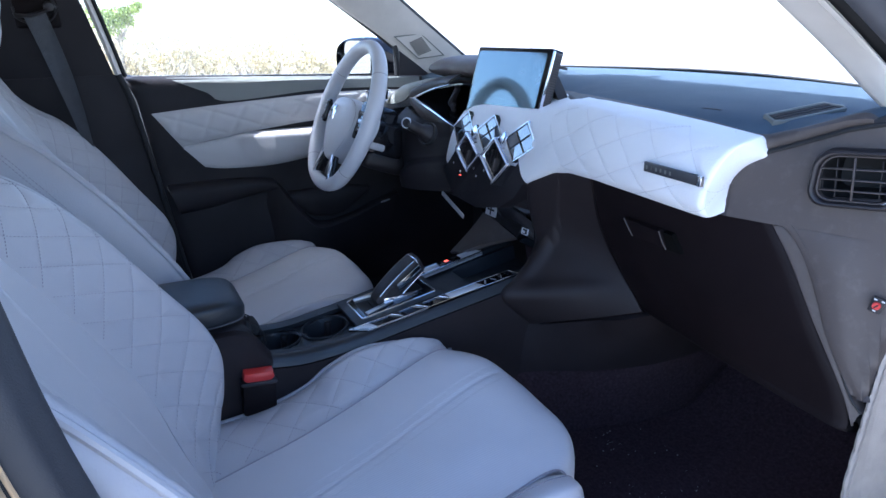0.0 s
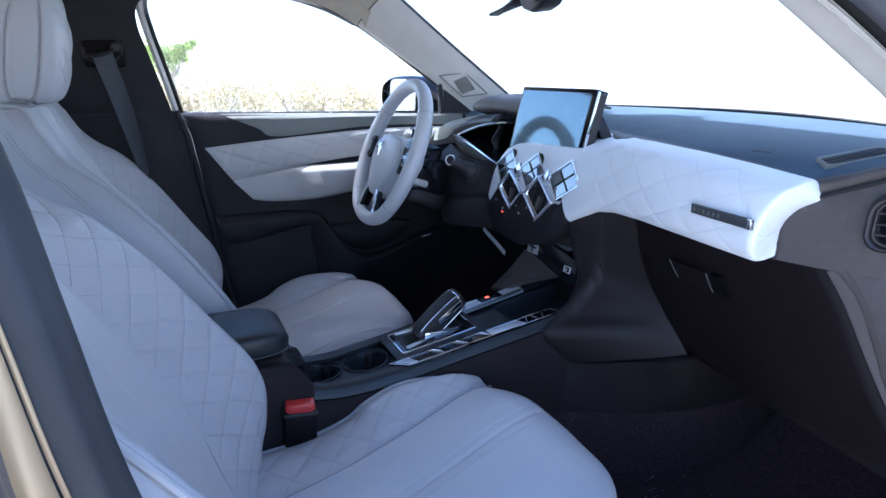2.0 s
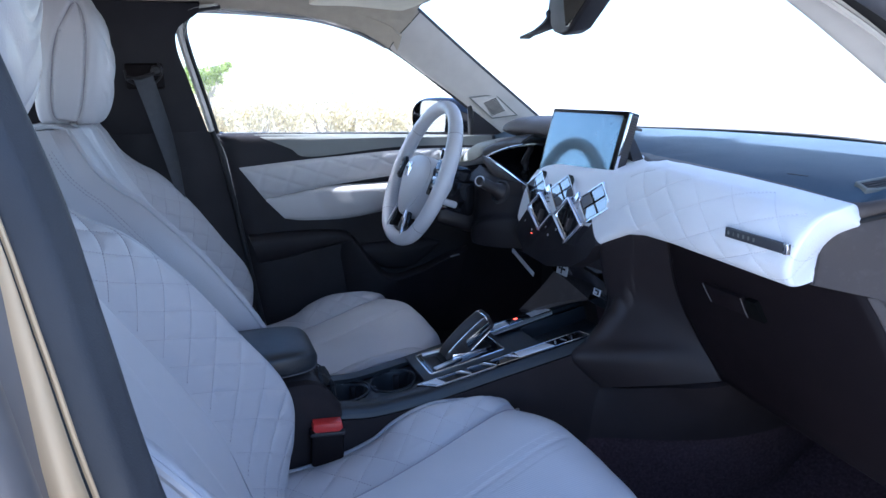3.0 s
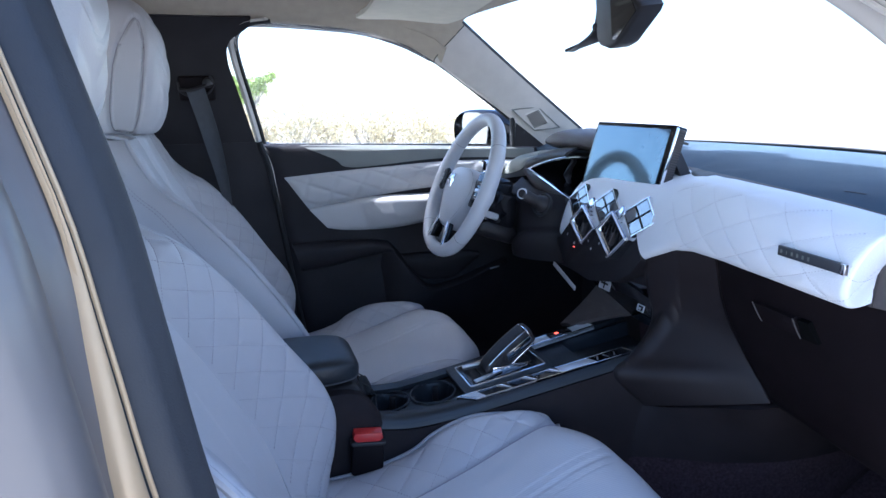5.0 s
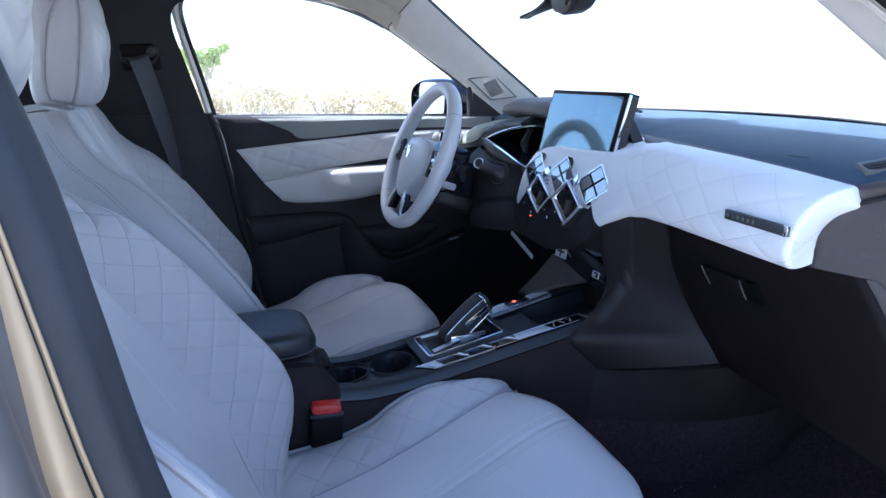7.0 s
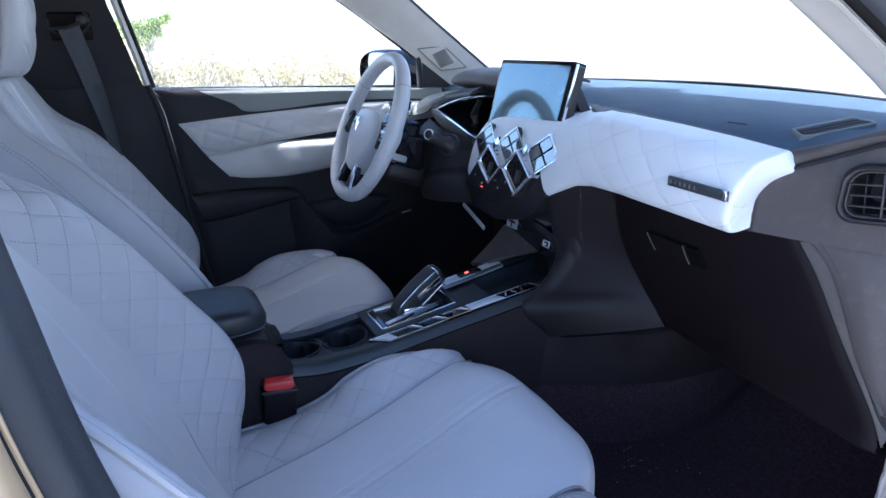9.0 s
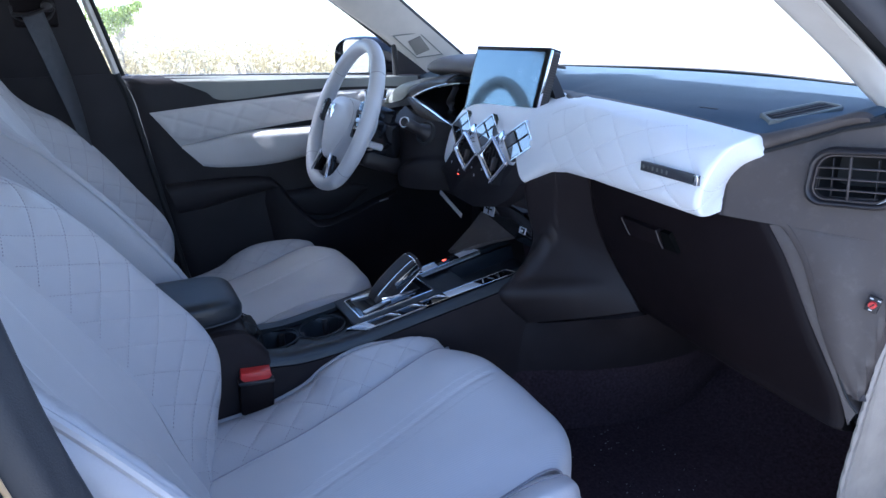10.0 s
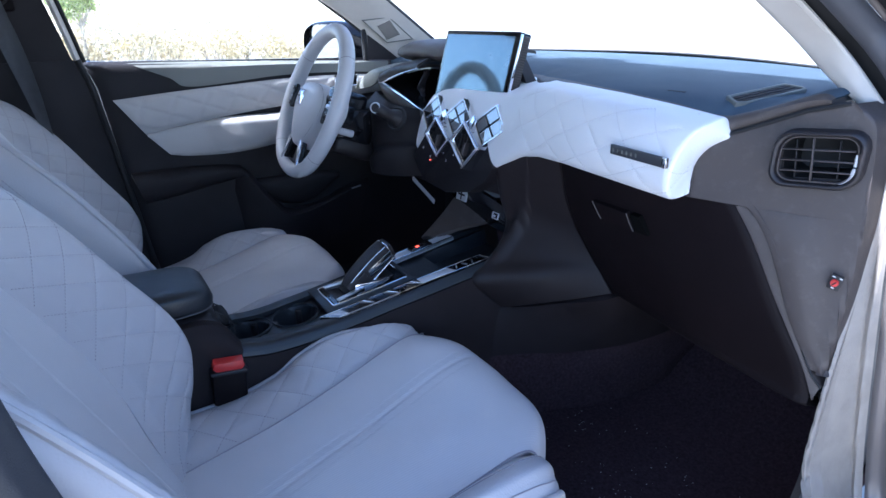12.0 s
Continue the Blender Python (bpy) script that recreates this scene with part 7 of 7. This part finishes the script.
    path = spline(A((-0.607, 0.03, 1.347), (-0.605, 0.2, 1.338), (-0.61, 0.34, 1.322), (-0.625, 0.475, 1.262), (-0.645, 0.66, 1.14), (-0.66, 0.84, 1.01)), 60)
    part("window_channel", *tube(path + np.array([-0.03, 0.004, -0.002]), 0.006, 8), SOFT_BLACK, root, "black window channel")
    tri = net([A((-0.668, 0.74, 1.012), (-0.668, 0.90, 1.004)), A((-0.66, 0.74, 1.07), (-0.662, 0.80, 1.05)), A((-0.655, 0.735, 1.115), (-0.655, 0.745, 1.112))], 12, 10)
    part("mirror_corner", *slab(tri, 0.012), PLASTIC, root, "black mirror corner trim")
    part("quarter_post", *tube(A((-0.672, 0.735, 1.01), (-0.655, 0.725, 1.13)), 0.008, 8), SOFT_BLACK, root)
    part("outer_skin", *slab(net([A((-0.76, -0.02, 1.02), (-0.78, 0.5, 1.0), (-0.78, 1.0, 0.98)), A((-0.84, 0.02, 0.8), (-0.86, 0.5, 0.8), (-0.86, 1.0, 0.8)), A((-0.82, 0.1, 0.35), (-0.84, 0.5, 0.35), (-0.84, 1.0, 0.35))], 14, 20)[:, ::-1], 0.01), PAINT, root, "pale gold outer door skin")
    part("door_ledge", *slab(net([A((-0.69, 0.0, 1.044), (-0.69, 0.5, 1.026), (-0.69, 0.98, 1.01)), A((-0.765, -0.02, 1.02), (-0.785, 0.5, 1.0), (-0.785, 1.0, 0.98))], 6, 20), 0.006), SOFT_BLACK, root)


driver_door()


def passenger_door():
    """The passenger's door, swung wide open beside the eye's place; unseen, it shades the dash's end."""
    root = thing("front_door", (0.86, 0.82, 0.40), "open passenger door with dark trim and quilted leather insert", "car door")
    d, n = Vector((0.995, -0.05, 0)).normalized(), Vector((-0.05, -0.995, 0)).normalized()
    at = lambda u, o, z: tuple(Vector((0.86, 0.84, z)) + d * u + n * o)  # noqa: E731
    card = net([[at(u, o, z) for u in np.linspace(0, 1.02, 8)] for z, o in ((0.40, 0.02), (0.55, 0.05), (0.75, 0.035), (0.90, 0.04), (1.0, 0.03), (1.03, 0.0))], 40, 40)
    part("door_card", *slab(card[:, ::-1], 0.02), DOOR_CARD, root, "dark door trim panel")
    ins = net([[at(u, 0.052, z + 0.05 * u) for u in np.linspace(0.12, 0.92, 6)] for z in (0.80, 0.86, 0.92)], 40, 90)
    q = quilted(ins[:, ::-1], 0.052, radians(58), 0.0018, 0.004)[0]
    part("quilted_insert", *slab(q, 0.012), LEATHER_DOOR, root, "quilted pale leather door insert")
    skin = net([[at(u, o, z) for u in np.linspace(-0.02, 1.05, 6)] for z, o in ((0.36, -0.10), (0.7, -0.13), (0.9, -0.12), (1.02, -0.06))], 14, 20)
    part("outer_skin", *slab(skin, 0.01), PAINT, root, "pale gold outer door skin")
    path = spline([at(0.05, -0.02, 1.02), at(0.30, -0.02, 1.20), at(0.55, -0.03, 1.33), at(0.80, -0.04, 1.37), at(0.98, -0.04, 1.35), at(1.03, -0.03, 1.2), at(1.03, -0.02, 1.02)], 60)
    part("window_frame", *tube(path, 0.022, 10), SOFT_BLACK, root, "black door window frame")
    pane = net([[at(u, -0.02, 1.0) for u in (0.05, 0.5, 1.02)], [at(u, -0.03, 1.2) for u in (0.31, 0.6, 1.02)], [at(u, -0.04, 1.345) for u in (0.62, 0.8, 0.97)]], 10, 14)
    g = part("window_pane", *slab(pane, 0.004), GLASS, root, "clear side window")
    g.visible_shadow = False


passenger_door()


def wing_mirror():
    root = thing("wing_mirror", (-0.78, 0.72, 0.98), "black and gold door mirror outside the driver window", "door mirror")
    rows = []
    for y, k in ((0.68, 0.90), (0.69, 1.0), (0.72, 1.03), (0.77, 0.92), (0.81, 0.6), (0.82, 0.1)):
        rows.append([(-0.872 + 0.100 * k * np.sign(math.cos(t)) * abs(math.cos(t)) ** 0.6, y + 0.03 * math.cos(t), 1.052 + 0.066 * k * np.sign(math.sin(t)) * abs(math.sin(t)) ** 0.7) for t in np.linspace(0, 2 * np.pi, 33)[:-1]])
    g = np.array(rows)
    g = np.stack([spline(g[:, j], 30) for j in range(32)], 1)
    part("mirror_shell", g, grid_faces(30, 32, 0, True, False, True), GLOSS, root, "gloss black mirror shell")
    out = [(0.090 * np.sign(math.cos(t)) * abs(math.cos(t)) ** 0.6, 0.058 * np.sign(math.sin(t)) * abs(math.sin(t)) ** 0.7) for t in np.linspace(0, 2 * np.pi, 33)[:-1]]
    part("mirror_glass", *prism(out, 0.004, pose(-0.872, 0.682, 1.052, 0, 0, 10)), DIM_MIRROR, root, "mirror glass")
    part("mirror_foot", *box((0.10, 0.06, 0.03), 0.01, 2, pose(-0.74, 0.75, 0.995)), GLOSS, root)


wing_mirror()


# ---- pillar fittings ----
TW = ((-0.646, 0.716, 1.122), (-0.628, 0.795, 1.128), (-0.646, 0.878, 1.066), (-0.652, 0.796, 1.056))


def tweeter():
    ca, cb, cc, cd = (Vector(TW[k]) for k in range(4))
    n_ = (cc - ca).cross(cd - cb).normalized()
    n_ = n_ if n_.x > 0 else -n_
    o = (ca + cb + cc + cd) / 4
    ex = (cc - ca - n_ * (cc - ca).dot(n_)).normalized()
    ez = n_.cross(ex) * -1
    m = Matrix((ex, -n_, ez)).transposed().to_4x4()
    m.translation = o + n_ * 0.003
    flat = [((q - o).dot(ex), (q - o).dot(ez)) for q in (ca, cb, cc, cd)]
    root = part("tweeter_cover", *prism(flat, 0.010, m, 0.004, 3), PILLAR_TRIM, shell, "diamond tweeter cover on the pillar")
    mid = [(0.5 * flat[0][0] + 0.004, 0.3 * flat[0][1]), (0.62 * flat[1][0], 0.84 * flat[1][1]), (0.5 * flat[2][0], 0.3 * flat[2][1]), (0.62 * flat[3][0], 0.84 * flat[3][1])]
    part("cover_rim", *ring_plate(flat, 0.003, 0.004, m @ pose(0, -0.0015, 0)), DOOR_TOP, root, "thin grey rim of the tweeter cover")
    part("tweeter_plate", *prism(mid, 0.004, m @ pose(0, -0.0012, 0), 0.001), PILLAR_TRIM, root, "perforated grey tweeter plate")
    # perforations given as black specks in place of their shade
    dots = []
    (ax, az), (bx, bz), (cx_, cz_), (dx_, dz_) = mid
    for i in range(1, 12):
        for j in range(1, 12):
            u, v = i / 12, j / 12
            x = (ax * (1 - u) + bx * u) * (1 - v) + (dx_ * (1 - u) + cx_ * u) * v
            z = (az * (1 - u) + bz * u) * (1 - v) + (dz_ * (1 - u) + cz_ * u) * v
            dots.append(box((0.0027, 0.001, 0.0027), 0, 1, m @ pose(x, -0.0016, z)))
    part("tweeter_dots", *join(*dots), SOFT_BLACK, root)


tweeter()


def seat_belt():
    root = thing("seat_belt", (-0.62, -0.12, 1.18), "dark grey driver seat belt hanging from its pillar anchor", "seat belt")
    part("anchor_cover", *box((0.014, 0.085, 0.060), 0.0065, 3, pose(-0.622, -0.135, 1.186)), GLOVE_BLACK, root, "black belt anchor recess")
    part("anchor_rim", *tube(spline(A((-0.607, -0.176, 1.200), (-0.604, -0.172, 1.178), (-0.603, -0.145, 1.166), (-0.604, -0.112, 1.172), (-0.606, -0.095, 1.196), (-0.607, -0.103, 1.216)), 30), 0.0028, 8), PLASTIC, root, "curved rim of the anchor recess")
    part("anchor_loop", *tube(spline(A((-0.600, -0.172, 1.182), (-0.594, -0.145, 1.182), (-0.596, -0.112, 1.192)), 20), 0.0045, 8), PLASTIC, root, "black belt loop")
    part("anchor_bolt", *lathe([(0, 0.006), (0.008, 0.005), (0.012, 0.001), (0.0125, -0.006)], Matrix.Translation((-0.603, -0.108, 1.199)) @ pose(0, 0, 0, 0, 90), 20), PLASTIC, root, "round belt bolt cover")
    mid = spline(A((-0.596, -0.1375, 1.184), (-0.600, -0.1155, 1.0864), (-0.604, -0.098, 0.988), (-0.612, -0.0865, 0.90), (-0.620, -0.06, 0.70), (-0.625, -0.03, 0.42)), 60)
    half = np.interp(mid[:, 2], [0.42, 0.86, 0.95, 1.05, 1.18], [0.006, 0.006, 0.013, 0.019, 0.0215])[:, None]
    P = np.stack([mid + half * np.array([0.12 * k * k, k, 0.16 * k]) for k in np.linspace(-1, 1, 9)], 1)
    wav = np.sin(np.linspace(0, 7, 60))[:, None] * np.linspace(-1, 1, 9)[None] * 0.004
    P[..., 0] += wav
    part("belt_webbing", *slab(P, 0.0014), WEB, root, "woven dark grey webbing")


seat_belt()


def inner_mirror():
    root = thing("rearview_mirror", (-0.03, 0.66, 1.31), "black rearview mirror with sensor housing at the windscreen", "mirror")
    out = [(-0.092, 0.085), (-0.096, -0.035), (-0.085, -0.052), (-0.045, -0.062), (-0.005, -0.055), (0.085, -0.010), (0.095, 0.0), (0.06, 0.030), (0.02, 0.085)]
    part("mirror_housing", *prism(out, 0.045, pose(-0.015, 0.645, 1.305, 6, 0, -8), 0.008, 3), PLASTIC, root, "black mirror housing")
    face = [(-0.020, 0.080), (-0.020, -0.046), (-0.004, -0.047), (0.080, -0.006), (0.055, 0.028), (0.02, 0.080)]
    # black gloss stands in for the dark cabin reflected in this glass
    part("mirror_glass", *prism(face, 0.002, pose(-0.015, 0.6438, 1.305, 6, 0, -8)), GLOSS, root, "dark mirror glass")
    part("mirror_button", *lathe([(0, 0.003), (0.006, 0.003), (0.008, 0)], pose(-0.085, 0.644, 1.288, 90), 16), SOFT_BLACK, root)
    fin = A((-0.262, 1.256), (-0.205, 1.270), (-0.160, 1.296), (-0.148, 1.330), (-0.148, 1.38))
    low = A((-0.262, 1.2555), (-0.20, 1.262), (-0.13, 1.272), (-0.112, 1.30), (-0.10, 1.38))
    a_, b_ = spline(fin, 24), spline(low, 24)
    rows = np.stack([np.stack([c[:, 0], np.full(24, y), c[:, 1]], 1) for c, y in ((a_, 0.70), (a_ * 0.5 + b_ * 0.5, 0.672), (b_, 0.70))], 1)
    part("sensor_housing", *slab(np.stack([spline(r, 10) for r in rows]), 0.003), PLASTIC, root, "black curved sensor cover")
    part("mirror_arm", *tube(spline(A((-0.02, 0.67, 1.33), (-0.02, 0.70, 1.36), (-0.02, 0.71, 1.385)), 12), 0.014, 10), PLASTIC, root)


inner_mirror()


def visor():
    root = thing("sun_visor", (-0.40, 0.42, 1.37), "beige sun visor folded against the roof", "sun visor")
    rows = []
    for y, z in ((0.245, 1.362), (0.255, 1.352), (0.35, 1.352), (0.47, 1.345), (0.485, 1.352)):
        rows.append([(x, y - 0.03 * max(0, (x + 0.25) / 0.1), z - 0.008 * (x < -0.2)) for x in (-0.515, -0.505, -0.4, -0.2, -0.16, -0.15)])
    part("visor_board", *slab(net(rows, 30, 30)[::-1], 0.02), VISOR_CLOTH, root, "beige visor board")
    part("visor_pivot", *tube(spline(A((-0.56, 0.47, 1.36), (-0.53, 0.475, 1.352), (-0.5, 0.475, 1.35)), 10), 0.007, 8), PILLAR_TRIM, root)


visor()

pedal = thing("pedal_bracket", (-0.30, 0.80, 0.70), "pale metal strip under the dash beside the pedals", "bracket")
part("bracket_strip", *box((0.112, 0.003, 0.012), 0.001, 1, pose(-0.205, 0.66, 0.739, 0, 18.7, 0)), PALE_METAL, pedal)


# ---- outside: dry scrub, one green tree, a mast ----
def leaves(seed, centre, size, count, leaf, mat, name, parent, label=""):
    rnd = random.Random(seed)
    verts, faces = [], []
    clumps = [(rnd.gauss(0, 0.42), rnd.gauss(0, 0.42), rnd.gauss(0, 0.36), rnd.uniform(0.12, 0.30)) for _ in range(26)]
    for _ in range(count):
        cx_, cy_, cz_, r = rnd.choice(clumps)
        p = Vector((centre[0] + size[0] * (cx_ + rnd.gauss(0, r)), centre[1] + size[1] * (cy_ + rnd.gauss(0, r)), centre[2] + size[2] * (cz_ + rnd.gauss(0, r))))
        p.z = max(p.z, 0.03)
        e = Euler((rnd.uniform(0, 6.3), rnd.uniform(0, 6.3), rnd.uniform(0, 6.3))).to_matrix()
        s = leaf * rnd.uniform(0.6, 1.4)
        k = len(verts)
        verts += [tuple(p + e @ Vector(q)) for q in ((-s, 0, 0), (0, -0.35 * s, 0.1 * s), (s, 0, 0), (0, 0.35 * s, 0.1 * s))]
        faces += [(k, k + 1, k + 2, k + 3)]
    return part(name, verts, faces, mat, parent, label)


def shrub(seed, at, size, mat, name, label, leaf=0.06, count=900):
    rnd = random.Random(seed)
    root = thing(name, at, label, "bush", "roadside scrub")
    twigs = []
    for _ in range(14):
        a = rnd.uniform(0, 6.28)
        e = Vector(at) + Vector((math.cos(a) * size[0] * rnd.uniform(0.3, 0.8), math.sin(a) * size[1] * rnd.uniform(0.3, 0.8), size[2] * rnd.uniform(0.8, 1.5)))
        mid = Vector(at).lerp(e, 0.5) + Vector((rnd.gauss(0, 0.06), rnd.gauss(0, 0.06), 0.05))
        twigs.append(tube(spline([at, tuple(mid), tuple(e)], 8), np.linspace(0.03, 0.006, 8) * (size[2] / 0.8), 5))
    part("stems", *join(*twigs), BARK, root)
    leaves(seed + 1, (at[0], at[1], at[2] + size[2] * 0.9), size, count, leaf, mat, "foliage", root)
    return root


PLACES = ((-12.5, -0.4, 0.55, 0.9), (-13.2, 0.3, 0.62, 1.0), (-12.2, 1.2, 0.60, 1.0), (-13.5, 1.9, 0.66, 1.1), (-12.6, 2.7, 0.58, 1.0), (-13.8, 3.4, 0.60, 1.1), (-12.4, 4.0, 0.52, 0.9),
          (-13.4, 4.9, 0.55, 1.1), (-12.3, 5.7, 0.48, 1.0), (-14.0, 6.5, 0.55, 1.2), (-15.5, 0.8, 0.74, 1.3), (-16.0, 2.6, 0.72, 1.4), (-15.8, 4.6, 0.64, 1.3), (-12.8, -1.4, 0.6, 1.0))
for k, (x, y, h, w) in enumerate(PLACES):
    shrub(100 + k, (x, y, 0.0), (w * 0.7, w * 0.8, h * (1.16 if y < 2 else 1.06)), DRY_LEAF, "shrub", "dry straw-coloured shrub on the open ground", 0.036, 3200)


def small_tree():
    """A leaning trunk whose limbs carry uneven tufts of leaves above the scrub."""
    rnd = random.Random(300)
    root = thing("tree", (-12.6, 0.45, 0.0), "small green tree standing in dry scrub", "tree", "roadside scrub")
    fork = (-12.6, 0.42, 1.0)
    part("trunk", *tube(spline(A((-12.6, 0.45, 0.0), (-12.55, 0.40, 0.5), fork), 10), np.linspace(0.05, 0.03, 10), 8), BARK, root)
    verts, faces = [], []
    for y, z, r in ((0.30, 1.50, 0.11), (0.46, 1.50, 0.12), (0.40, 1.36, 0.12), (0.60, 1.42, 0.08), (0.56, 1.57, 0.08), (0.70, 1.60, 0.07), (0.82, 1.68, 0.06), (0.14, 1.42, 0.12), (0.05, 1.58, 0.12), (0.22, 1.28, 0.12)):
        x = -12.6 + rnd.uniform(-0.2, 0.2)
        part("limb", *tube(spline(A(fork, ((x - 12.6) / 2, (y + 0.42) / 2, 0.5 * z + 0.5 + 0.03), (x, y, z)), 8), np.linspace(0.018, 0.005, 8), 5), BARK, root)
        for _ in range(260):
            p = Vector((x + rnd.gauss(0, r), y + rnd.gauss(0, 0.75 * r), z + rnd.gauss(0, 0.55 * r)))
            e = Euler((rnd.uniform(0, 6.3), rnd.uniform(0, 6.3), rnd.uniform(0, 6.3))).to_matrix()
            q, k = 0.034 * rnd.uniform(0.6, 1.4), len(verts)
            verts += [tuple(p + e @ Vector(c)) for c in ((-q, 0, 0), (0, -0.4 * q, 0.1 * q), (q, 0, 0), (0, 0.4 * q, 0.1 * q))]
            faces.append((k, k + 1, k + 2, k + 3))
    part("crown", verts, faces, GREEN_LEAF, root)


small_tree()
mast = thing("mast", (-10.0, 8.0, 0.0), "thin leaning pole beyond the windscreen", "pole")
part("mast_pole", *tube(A((-9.9, 8.0, 0.0), (-10.12, 8.0, 0.63), (-10.245, 8.0, 0.945)), np.array([0.016, 0.013, 0.008]), 6), POLE, mast)


def dust():
    """Tiny crumbs scattered over the footwell carpet."""
    rnd = random.Random(77)
    pieces = []
    for _ in range(150):
        x, y = rnd.uniform(0.24, 0.69), rnd.gauss(0.70, 0.10)
        y = min(max(y, 0.50), 0.84)
        r = rnd.uniform(0.0004, 0.0010)
        z = 0.3355 + 0.05 * max(0, (abs(x) - 0.66) / 0.05) + r
        pieces.append(([(x + r, y, z), (x - r, y, z), (x, y + r, z), (x, y - r, z), (x, y, z + r), (x, y, z - r)], [(0, 2, 4), (2, 1, 4), (1, 3, 4), (3, 0, 4), (2, 0, 5), (1, 2, 5), (3, 1, 5), (0, 3, 5)]))
    ob = part("dust_specks", *join(*pieces), WHITE_INK)
    tagged(ob, "tiny pale dust specks on the black carpet", "dust", kind="stuff")


dust()
